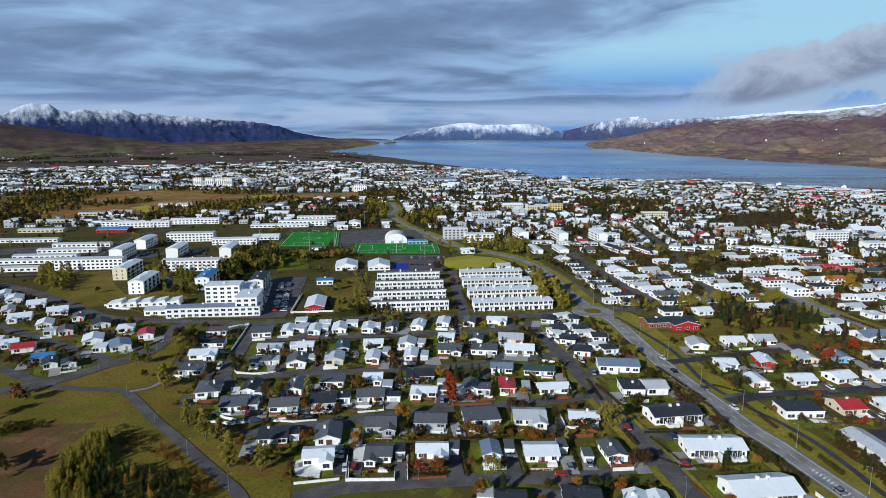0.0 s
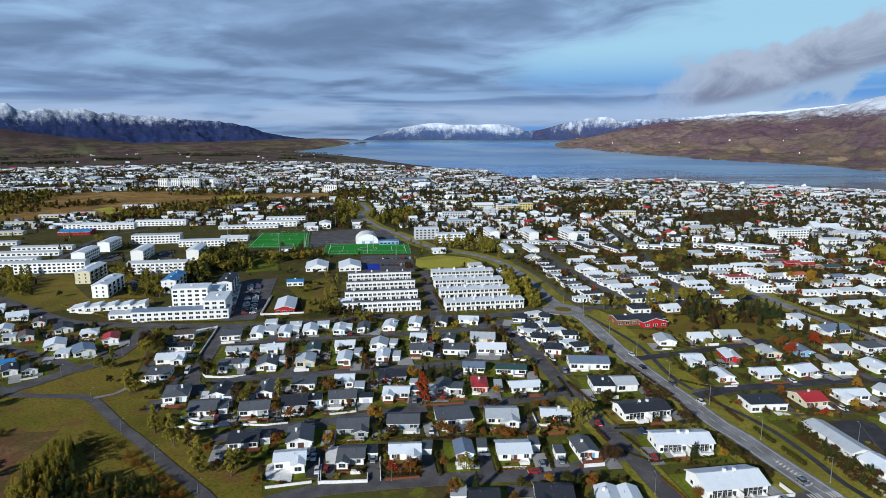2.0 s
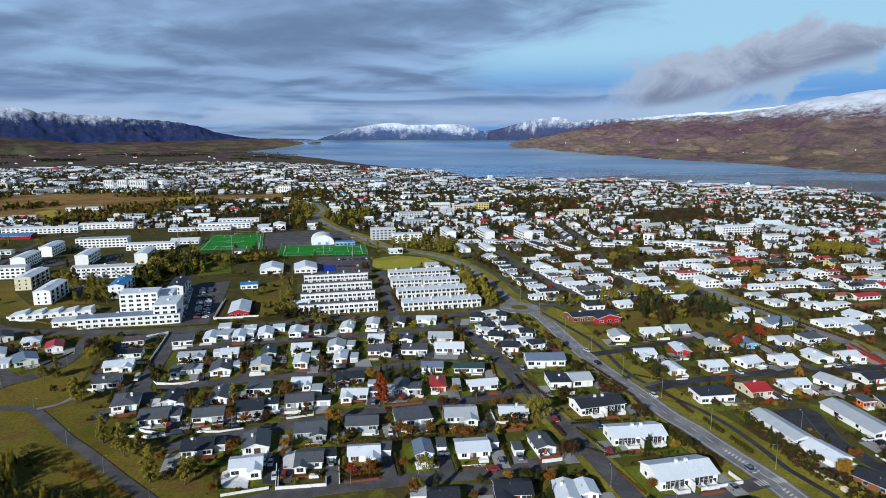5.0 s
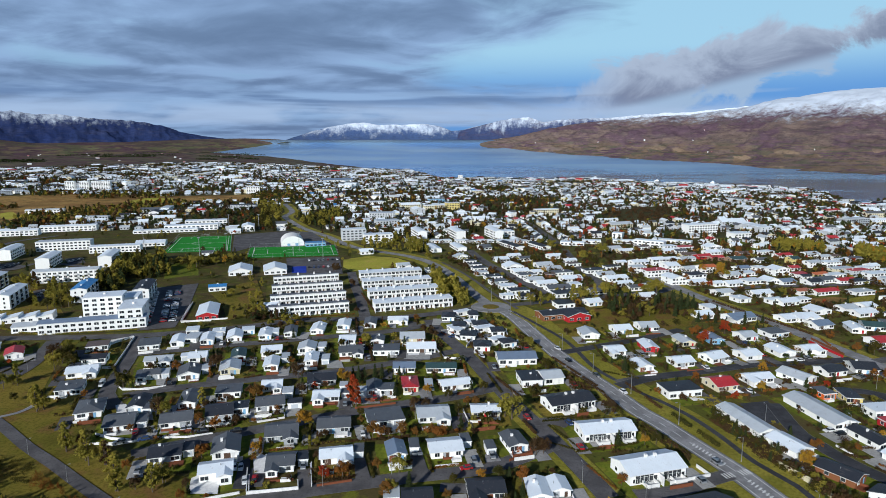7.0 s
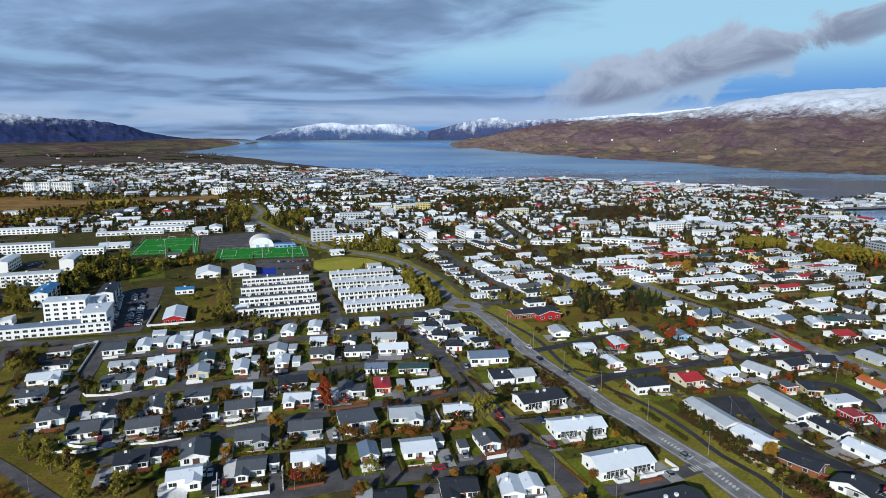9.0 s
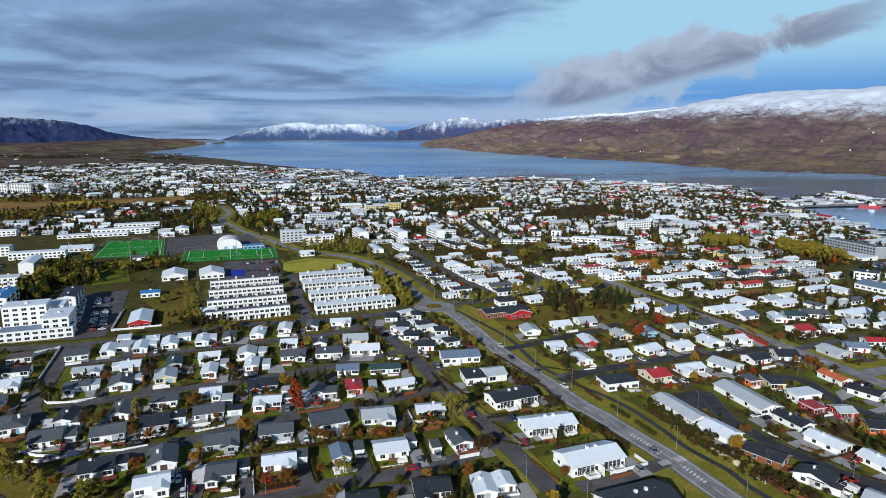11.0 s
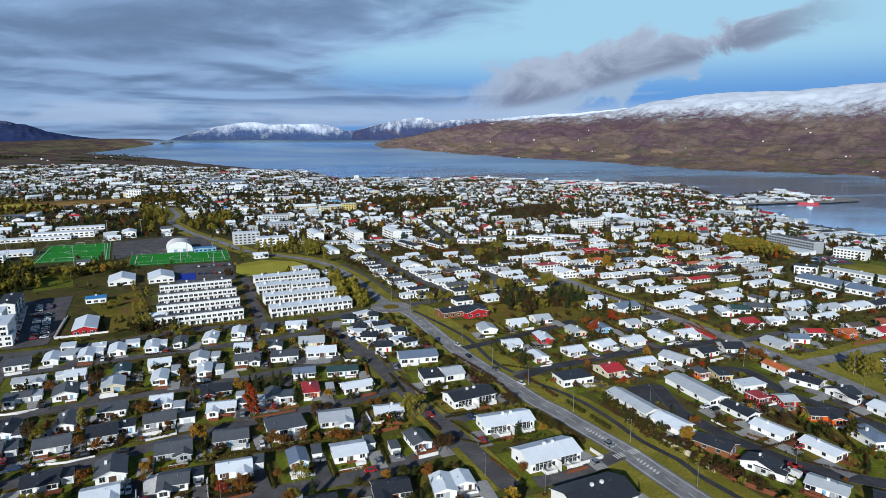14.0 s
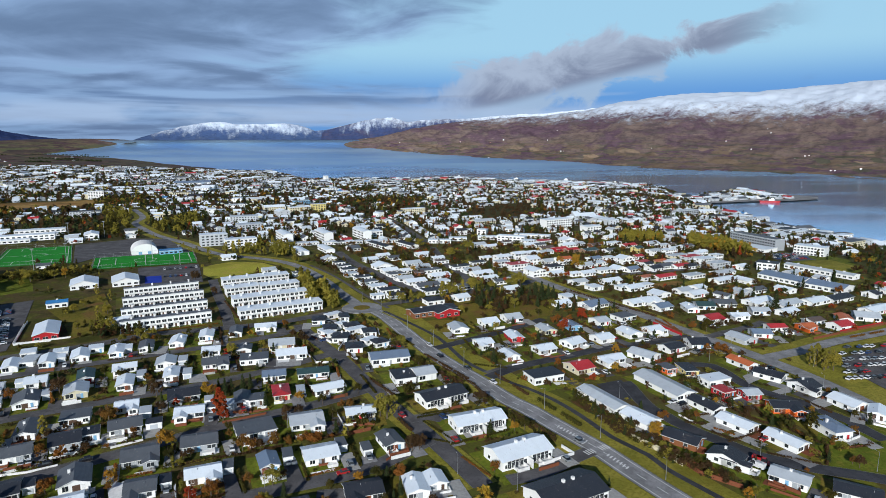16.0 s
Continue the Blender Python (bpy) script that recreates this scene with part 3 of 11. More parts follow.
def window_mesh(w, h):
    """One frame with its recessed panes, in one piece."""
    key = ("window", round(w, 1), round(h, 1))
    if key not in CACHE:
        b, m = 0.07, 0.04
        xs = [-w / 2 - b, -w / 2, -m, m, w / 2, w / 2 + b] if w > 1.5 else [-w / 2 - b, -w / 2, w / 2, w / 2 + b]
        zs = [-b, 0, h, h + b]
        n = len(xs)
        v = [(x, -0.07, z) for z in zs for x in xs]
        f, sl = [], []
        for j in range(3):
            for i in range(n - 1):
                q = (j * n + i, j * n + i + 1, (j + 1) * n + i + 1, (j + 1) * n + i)
                if j == 1 and i % 2 == 1:
                    k = len(v)
                    v += [(v[p][0], -0.015, v[p][2]) for p in q]
                    f += [(q[e], q[(e + 1) % 4], k + (e + 1) % 4, k + e) for e in range(4)] + [(k, k + 1, k + 2, k + 3)]
                    sl += [0, 0, 0, 0, 1]
                else:
                    f.append(q)
                    sl.append(0)
        rim = [0, n - 1, 4 * n - 1, 3 * n]
        k = len(v)
        v += [(v[p][0], 0.03, v[p][2]) for p in rim]
        f += [(rim[(e + 1) % 4], rim[e], k + e, k + (e + 1) % 4) for e in range(4)]
        sl += [0] * 4
        CACHE[key] = mesh_of("window", v, f, [FRAME, GLASS], sl)
    return CACHE[key]


def door_mesh(mat, w, h):
    key = ("door", mat.name, w)
    if key not in CACHE:
        s = Shape()
        s.box(-w / 2, w / 2, -0.05, 0.04, 0, h, 0)
        s.box(-w / 2 - 0.1, w / 2 + 0.1, -0.07, 0.02, h, h + 0.1, 1)
        for k in range(3):
            s.box(-w / 2 + 0.08, w / 2 - 0.08, -0.075, -0.05, 0.15 + k * h / 3, 0.15 + k * h / 3 + h / 3 - 0.2, 0)
        CACHE[key] = s.mesh("door", [mat, FRAME])
    return CACHE[key]


WORDS_WALL = {"w": "white rendered", "c": "cream rendered", "g": "grey rendered", "r": "red boarded", "o": "orange boarded", "t": "brown timber", "b": "pale blue", "y": "yellow rendered", "k": "brown rendered", "p": "pale grey rendered"}
WORDS_ROOF = {"W": "white sheet-metal roof", "L": "pale grey metal roof", "G": "grey metal roof", "K": "black roof", "R": "red metal roof", "B": "blue metal roof", "N": "dark green roof", "O": "orange roof", "S": "steel-blue metal roof", "T": "brown roof"}


def prism(s, x0, x1, y0, y1, h, rise, along="x", slot=0, z0=-0.5):
    """Walls with two gables; the ridge runs along x or y."""
    if along == "x":
        m = (y0 + y1) / 2
        s.add([(x0, y0, z0), (x1, y0, z0), (x1, y1, z0), (x0, y1, z0), (x0, y0, h), (x1, y0, h), (x1, y1, h), (x0, y1, h), (x0, m, h + rise), (x1, m, h + rise)],
              [(0, 1, 5, 4), (2, 3, 7, 6), (1, 2, 6, 9, 5), (3, 0, 4, 8, 7), (4, 5, 9, 8), (6, 7, 8, 9)], slot)
    else:
        m = (x0 + x1) / 2
        s.add([(x0, y0, z0), (x1, y0, z0), (x1, y1, z0), (x0, y1, z0), (x0, y0, h), (x1, y0, h), (x1, y1, h), (x0, y1, h), (m, y0, h + rise), (m, y1, h + rise)],
              [(0, 1, 5, 8, 4), (1, 2, 6, 5), (2, 3, 7, 9, 6), (3, 0, 4, 7), (5, 6, 9, 8), (4, 8, 9, 7)], slot)


def gable_roof(s, x0, x1, y0, y1, h, rise, along="x", over=0.55, t=0.22):
    if along == "x":
        m, k = (y0 + y1) / 2, rise / ((y1 - y0) / 2)
        e = h - over * k
        lift = t
        s.slab([(x0 - over, y0 - over, e + lift), (x1 + over, y0 - over, e + lift), (x1 + over, m, h + rise + lift), (x0 - over, m, h + rise + lift)], t)
        s.slab([(x0 - over, m, h + rise + lift), (x1 + over, m, h + rise + lift), (x1 + over, y1 + over, e + lift), (x0 - over, y1 + over, e + lift)], t)
    else:
        m, k = (x0 + x1) / 2, rise / ((x1 - x0) / 2)
        e = h - over * k
        lift = t
        s.slab([(x0 - over, y0 - over, e + lift), (m, y0 - over, h + rise + lift), (m, y1 + over, h + rise + lift), (x0 - over, y1 + over, e + lift)], t)
        s.slab([(m, y0 - over, h + rise + lift), (x1 + over, y0 - over, e + lift), (x1 + over, y1 + over, e + lift), (m, y1 + over, h + rise + lift)], t)


def hip_roof(s, x0, x1, y0, y1, h, rise, over=0.55, t=0.2):
    """Four slopes meeting on a short ridge, with a boxed eave all round."""
    x0, x1, y0, y1 = x0 - over, x1 + over, y0 - over, y1 + over
    if x1 - x0 >= y1 - y0:
        k = (y1 - y0) / 2 * 0.92
        ridge = [(x0 + k, (y0 + y1) / 2), (x1 - k, (y0 + y1) / 2)]
    else:
        k = (x1 - x0) / 2 * 0.92
        ridge = [((x0 + x1) / 2, y0 + k), ((x0 + x1) / 2, y1 - k)]
    eave = [(x0, y0), (x1, y0), (x1, y1), (x0, y1)]
    v = [(*p, h) for p in eave] + [(*p, h + t) for p in eave] + [(*p, h + rise) for p in ridge]
    f = [(0, 3, 2, 1), (4, 5, 9, 8), (6, 7, 8, 9), (5, 6, 9), (7, 4, 8)] if x1 - x0 >= y1 - y0 else [(0, 3, 2, 1), (5, 6, 9, 8), (7, 4, 8, 9), (4, 5, 8), (6, 7, 9)]
    s.add(v, f, 0)
    s.add(v, [(0, 1, 5, 4), (1, 2, 6, 5), (2, 3, 7, 6), (3, 0, 4, 7)], 1)


def trim_sides(s, slot=1):
    """Gives the edges of the last slabs another material: faces 2 to 5 of each six."""
    for i in range(len(s.s)):
        if i % 6 > 1:
            s.s[i] = slot


def flat_roof(s, x0, x1, y0, y1, h, over=0.3):
    s.box(x0 - over, x1 + over, y0 - over, y1 + over, h, h + 0.35)
    # faces of the box are: under, top, and four sides


def house(x, y, rot, w, d, roof="W", wall="w", style="g", h=2.6, garage=0, seed=0, chimney=False, group="houses of the near streets", detail=2):
    rnd = random.Random(seed * 7919 + int(x * 13) + int(y * 7))
    z = ground_at(x, y)
    storeys = "two-storey " if h > 4.5 else ""
    label = f"{WORDS_WALL[wall]} {storeys}house with {WORDS_ROOF[roof]}"
    ob = thing("house", pose(x, y, z, 0, 0, rot), label, "house", group)
    take_box(x, y, rot, w, d, 1.2)
    wm, rm = WALLS[wall], ROOFS[roof]
    rise = (d if style in "gl" else w) / 2 * rnd.uniform(0.27, 0.36)
    walls, roofs = Shape(), Shape()
    x0, x1, y0, y1 = -w / 2, w / 2, -d / 2, d / 2
    if style == "k":
        walls.box(x0, x1, y0, y1, -0.5, h)
        flat_roof(roofs, x0, x1, y0, y1, h)
        rise = 0.35
    elif style == "h":
        rise = min(w, d) / 2 * 0.36
        walls.box(x0, x1, y0, y1, -0.5, h)
        hip_roof(roofs, x0, x1, y0, y1, h, rise)
    elif style == "f":
        rise = min(rise, 2.6)
        prism(walls, x0, x1, y0, y1, h, rise, "y")
        gable_roof(roofs, x0, x1, y0, y1, h, rise, "y")
    else:
        rise = min(rise, 2.4)
        prism(walls, x0, x1, y0, y1, h, rise, "x")
        gable_roof(roofs, x0, x1, y0, y1, h, rise, "x")
    if style != "h":
        trim_sides(roofs)
    child("wall", walls.mesh("wall", [wm]), ob)
    child("roof", roofs.mesh("roof", [rm, FRAME]), ob, None, WORDS_ROOF[roof])
    wing = None
    if style == "l":
        side = rnd.choice((-1, 1))
        ww = min(w * 0.42, 7.5)
        cx = side * (w / 2 - ww / 2)
        ws, rs = Shape(), Shape()
        wy0, wy1 = y0 - 3.2, 0.5
        rr = ww / 2 * 0.32
        prism(ws, cx - ww / 2, cx + ww / 2, wy0, wy1, h - 0.03, rr, "y")
        gable_roof(rs, cx - ww / 2, cx + ww / 2, wy0, wy1, h - 0.03, rr, "y", 0.5)
        trim_sides(rs)
        child("wing_wall", ws.mesh("wing_wall", [wm]), ob)
        child("wing_roof", rs.mesh("wing_roof", [rm, FRAME]), ob)
        wing = (cx, ww, wy0)
    # openings
    floors = 2 if h > 4.5 else 1
    for fl in range(floors):
        zb = 0.95 + fl * 2.7
        n = max(2, int(w / 3.3)) if detail else 3
        if not detail and math.hypot(x, y) > 430:
            q = Shape()   # the small far windows of one floor
            for i in range(int(w / 3.0)):
                px, hw = x0 + (i + 0.5) * w / int(w / 3.0) + rnd.uniform(-0.3, 0.3), rnd.choice((0.6, 0.8, 1.2))
                q.box(px - hw, px + hw, y0 - 0.05, y0 + 0.02, zb, zb + 1.3)
            side = x0 if x > 0 else x1
            q.box(side - 0.05, side + 0.05, -0.8, 0.8, zb, zb + 1.2)
            tagged(child("window_band", q.mesh("window_band", [GLASS]), ob), kind="stuff")
            continue
        for i in range(n):
            px = x0 + (i + 0.5) * w / n + rnd.uniform(-0.3, 0.3)
            if wing and abs(px - wing[0]) < wing[1] / 2 + 0.9:
                continue
            if fl == 0 and i == n // 2 and not wing:
                child("door", door_mesh(rnd.choice((DARK, FRAME, DARK, FRAME, WALLS["g"], WALLS["b"], WALLS["r"])), 1.0, 2.1), ob, pose(px, y0 - 0.01, 0.05))
                continue
            child("window", window_mesh(rnd.choice((1.6, 2.4, 2.8, 2.8)) if n < w / 2.9 else 1.6, rnd.choice((1.3, 1.3, 1.7))), ob, pose(px, y0 - 0.01, zb - 0.1))
        for k, (sx, rz) in enumerate(((x0 - 0.01, -90), (x1 + 0.01, 90))):
            if (x * math.cos(radians(rot)) + y * math.sin(radians(rot))) * (1 if k else -1) > 0:
                continue   # no windows in the wall turned away from the camera
            for py in ((-d / 5, d / 5) if detail > 1 else (0,) if detail or k == 0 else ()):
                child("window", window_mesh(1.4, 1.2), ob, pose(sx, py, zb, 0, 0, rz))
        if wing:
            child("window", window_mesh(2.2, 1.4), ob, pose(wing[0], wing[2] - 0.01, zb))
    if detail > 1 and h < 3.2:
        # a boarded panel and a small deck with a parapet
        q = Shape()
        px = rnd.uniform(-w / 3, w / 3)
        q.box(px - 1.1, px + 1.1, y0 - 0.05, y0 + 0.02, 0.1, 2.3)
        child("wood_panel", q.mesh("wood_panel", [rnd.choice((DARK, BROWNWOOD, WALLS["g"]))]), ob)
        q = Shape()
        px, pw, pd = rnd.choice((-1, 1)) * w / 4, rnd.uniform(3, 5), rnd.uniform(2.2, 3.4)
        fy = y0 - (3.2 if wing else 0)
        q.box(px - pw / 2, px + pw / 2, fy - pd, fy - 0.02, -0.3, 0.25)
        q.box(px - pw / 2, px + pw / 2, fy - pd - 0.12, fy - pd, -0.3, 1.15)
        q.box(px + pw / 2, px + pw / 2 + 0.12, fy - pd - 0.12, fy - 0.02, -0.3, 1.15)
        child("deck", q.mesh("deck", [rnd.choice((PALE, PALE, PALE, BROWNWOOD, CONCRETE))]), ob)
    if h > 3.2 and w > 15 and style != "k":
        # long terraces: recessed window bands, balconies with white parapets, party walls
        for k in (-1, 1):
            q = Shape()
            q.box(k * w / 4 - w * 0.16, k * w / 4 + w * 0.16, y0 - 0.06, y0 + 0.02, 0.5, h - 0.4)
            child("glazed_front", q.mesh("glazed_front", [GLASS]), ob)
            for j in range(5):
                q = Shape()
                fx = k * w / 4 - w * 0.16 + j * w * 0.08
                q.box(fx - 0.07, fx + 0.07, y0 - 0.12, y0 - 0.02, 0.5, h - 0.4)
                child("mullion", q.mesh("mullion", [FRAME]), ob)
            q = Shape()
            bx = k * w / 4 + w * 0.07
            q.box(bx - 2.2, bx + 2.2, y0 - 3.2, y0 - 3.05, -0.4, 1.5)
            q.box(bx + 2.05, bx + 2.2, y0 - 3.05, y0, -0.4, 1.5)
            q.box(bx - 2.2, bx - 2.05, y0 - 3.05, y0, -0.4, 1.5)
            q.box(bx - 2.05, bx + 2.05, y0 - 3.05, y0, -0.4, 0.45)
            child("balcony", q.mesh("balcony", [PALE]), ob)
        q = Shape()
        q.box(-0.16, 0.16, y0 - 3.0, y0, -0.4, h - 0.3)
        child("party_wall", q.mesh("party_wall", [PALE]), ob)
        for k in (-0.05, 0.12):
            q = Shape()
            q.box(w * k - 0.45, w * k + 0.45, -0.4, 0.5, h, h + rise + 1.0)
            child("chimney", q.mesh("chimney", [PALE]), ob)
    elif chimney or rnd.random() < 0.3:
        s = Shape()
        cx, cy = rnd.uniform(-w / 4, w / 4), rnd.uniform(0, d / 6)
        top = h + rise + 0.75
        s.box(cx - 0.4, cx + 0.4, cy - 0.3, cy + 0.3, h - 0.5, top)
        s.box(cx - 0.47, cx + 0.47, cy - 0.37, cy + 0.37, top, top + 0.12)
        child("chimney", s.mesh("chimney", [PALE]), ob)
    if detail > 1:
        s = Shape()   # roof vents
        for _ in range(1):
            vx, vy = rnd.uniform(-w / 3, w / 3), rnd.uniform(-d / 6, 0.0)
            zv = h + (rise * (1 - abs(vy) / (d / 2)) if style in "gl" else 0.3 if style == "k" else rise * (1 - abs(vx) / (w / 2)))
            s.tube(vx, vy, zv, zv + 0.75, 0.11, 0.11, 6)
        child("roof_vent", s.mesh("roof_vent", [STEEL]), ob)
    if garage:
        gx = garage * (w / 2 + 2.6)
        s, t = Shape(), Shape()
        gy = rnd.choice((-d / 2 + 2.0, 0.0))
        s.box(gx - 2.4, gx + 2.4, gy - 3.6, gy + 3.6, -0.4, 2.5)
        g = child("garage", s.mesh("garage", [wm]), ob)
        flat_roof(t, gx - 2.4, gx + 2.4, gy - 3.6, gy + 3.6, 2.5, 0.25)
        trim_sides(t)
        child("garage_roof", t.mesh("garage_roof", [ROOFS["G"] if roof in "GKTN" else rm, FRAME]), g)
        child("garage_door", door_mesh(PALE if wall != "w" else ROOFS["L"], 2.8, 2.1), g, pose(gx, gy - 3.61, 0.05))
        c, sn = math.cos(radians(rot)), math.sin(radians(rot))
        take_box(x + gx * c, y + gx * sn, rot, 5, 8)
    return ob


def driveway(x, y, rot, w, l, mat, name="driveway"):
    LAYER[0] += 1
    z = ground_at(x, y) + (0.02 if name == "lawn" else 0.34) + 0.0003 * (LAYER[0] % 160)
    s = Shape()
    s.box(-w / 2, w / 2, -l / 2, l / 2, -0.1, 0.0)
    ob = tagged(new(name, s.mesh(name, [mat])), "", "", kind="structure")
    ob.matrix_basis = pose(x, y, z, 0, 0, rot)
    return ob


def block(x, y, rot, w, d, floors, roof="W", wall="w", style="g", label="", group="apartment blocks", bays=4.0, balconies=False, name="apartment_block", back=True, loggias=False):
    """A long building of several floors with a window in each bay."""
    z = ground_at(x, y)
    h = floors * 2.8 + 0.6
    ob = thing(name, pose(x, y, z, 0, 0, rot), label or f"{WORDS_WALL[wall]} apartment block with {WORDS_ROOF[roof]}", name.replace("_", " "), group)
    take_box(x, y, rot, w, d, 2.0)
    walls, roofs = Shape(), Shape()
    x0, x1, y0, y1 = -w / 2, w / 2, -d / 2, d / 2
    if style == "g":
        rise = d / 2 * 0.22
        prism(walls, x0, x1, y0, y1, h, rise, "x", z0=-2)
        gable_roof(roofs, x0, x1, y0, y1, h, rise, "x", 0.35, 0.3)
    elif style == "f":
        rise = w / 2 * 0.3
        prism(walls, x0, x1, y0, y1, h, rise, "y", z0=-2)
        gable_roof(roofs, x0, x1, y0, y1, h, rise, "y", 0.5, 0.3)
    else:
        walls.box(x0, x1, y0, y1, -2, h)
        flat_roof(roofs, x0, x1, y0, y1, h, 0.2)
    trim_sides(roofs)
    child("wall", walls.mesh("wall", [WALLS[wall]]), ob)
    child("roof", roofs.mesh("roof", [ROOFS[roof], FRAME]), ob)
    n = max(1, int(w / bays))
    if math.hypot(x, y) > 590:
        # far off: one band of windows to each floor
        for fl in range(floors):
            q = Shape()
            for i in range(n):
                px = x0 + (i + 0.5) * w / n
                q.box(px - bays * 0.3, px + bays * 0.3, y0 - 0.06, y0 + 0.02, 1.0 + fl * 2.8, 2.4 + fl * 2.8)
            tagged(child("window_band", q.mesh("window_band", [GLASS]), ob), kind="stuff")
        return ob
    if loggias:
        # white stair towers between dark plates for balcony shade, a white parapet each floor
        m = max(2, int(w / 8.0))
        for i in range(m):
            px = x0 + (i + 0.5) * w / m
            q = Shape()
            q.box(px - 2.0, px + 2.0, y0 - 0.05, y0 + 0.02, 0.4, h - 0.3)
            child("loggia", q.mesh("loggia", [GLASS]), ob, None, "dark glazed plate standing for the shaded recess of stacked balconies")
            if "loggia" not in CACHE:
                q = Shape()
                q.add([(-2.1, -0.9, 0), (2.1, -0.9, 0), (2.1, 0, 0), (-2.1, 0, 0), (-2.1, -0.9, 0.95), (2.1, -0.9, 0.95), (2.1, -0.78, 0.95), (-2.1, -0.78, 0.95), (2.1, -0.78, 0.15), (-2.1, -0.78, 0.15), (2.1, 0, 0.15), (-2.1, 0, 0.15)],
                      [(0, 3, 2, 1), (0, 1, 5, 4), (4, 5, 6, 7), (7, 6, 8, 9), (9, 8, 10, 11), (1, 2, 10, 8, 6, 5), (3, 0, 4, 7, 9, 11)])
                CACHE["loggia"] = q.mesh("balcony", [PALE])
            for fl in range(floors):
                child("balcony", CACHE["loggia"], ob, pose(px, y0, 0.3 + fl * 2.8))
    for fl in range(floors):
        zb = 1.0 + fl * 2.8
        for i in range(n):
            px = x0 + (i + 0.5) * w / n
            if loggias and abs((px - x0) % (w / m) - w / m / 2) < 2.6:
                continue
            child("window", window_mesh(min(2.6, bays * 0.6), 1.4), ob, pose(px, y0 - 0.01, zb))
            if back:
                child("window", window_mesh(min(2.6, bays * 0.6), 1.4), ob, pose(px, y1 + 0.01, zb, 0, 0, 180))
            if balconies and fl and i % 2 == 0:
                key = ("balcony", round(w / n, 1))
                if key not in CACHE:
                    s = Shape()
                    b = w / n * 0.42
                    s.box(-b, b, -1.3, 0, -0.15, 0)
                    s.box(-b, b, -1.3, -1.2, 0, 1.0)
                    s.box(-b, -b + 0.1, -1.2, 0, 0, 1.0)
                    s.box(b - 0.1, b, -1.2, 0, 0, 1.0)
                    CACHE[key] = s.mesh("balcony", [PALE])
                child("balcony", CACHE[key], ob, pose(px, y0 - 0.005, zb - 0.95))
        for py in (-d / 5, d / 5) if loggias else (0.0,):
            if x * math.cos(radians(rot)) + y * math.sin(radians(rot)) > 0:
                child("window", window_mesh(1.0, 1.3), ob, pose(x0 - 0.01, py, zb, 0, 0, -90))
            else:
                child("window", window_mesh(1.0, 1.3), ob, pose(x1 + 0.01, py, zb, 0, 0, 90))
    s = Shape()
    for k in range(max(1, int(w / 14))):
        px = x0 + (k + 0.5) * w / max(1, int(w / 14))
        s.box(px - 0.6, px + 0.6, -0.5, 0.5, h, h + (d / 2 * 0.22 if style == "g" else 0.4) + 0.9)
    child("chimney", s.mesh("chimney", [PALE]), ob)
    return ob


def stepped_terrace(x, y, rot, w, d, units):
    """A low row of dwellings whose single-pitch roofs rise one behind the other like saw teeth."""
    ob = thing("terrace", pose(x, y, ground_at(x, y), 0, 0, rot), "low white stepped terrace with saw-tooth metal roofs", "row houses", "apartment blocks")
    take_box(x, y, rot, w, d, 2.0)
    u = w / units
    for i in range(units):
        a = -w / 2 + i * u
        s, t = Shape(), Shape()
        s.add([(a, -d / 2, -1), (a + u, -d / 2, -1), (a + u, d / 2, -1), (a, d / 2, -1), (a, -d / 2, 2.6), (a + u, -d / 2, 4.4), (a + u, d / 2, 4.4), (a, d / 2, 2.6)],
              [(0, 1, 5, 4), (1, 2, 6, 5), (2, 3, 7, 6), (3, 0, 4, 7), (4, 5, 6, 7)])
        child("wall", s.mesh("wall", [WALLS["w"]]), ob)
        t.slab([(a - 0.2, -d / 2 - 0.4, 2.7), (a + u - 0.1, -d / 2 - 0.4, 4.6), (a + u - 0.1, d / 2 + 0.4, 4.6), (a - 0.2, d / 2 + 0.4, 2.7)], 0.2)
        trim_sides(t)
        child("roof", t.mesh("roof", [ROOFS["W"], FRAME]), ob)
        for px in (a + u * 0.25, a + u * 0.7):
            child("window", window_mesh(1.8, 1.3), ob, pose(px, -d / 2 - 0.01, 0.8))
    return ob


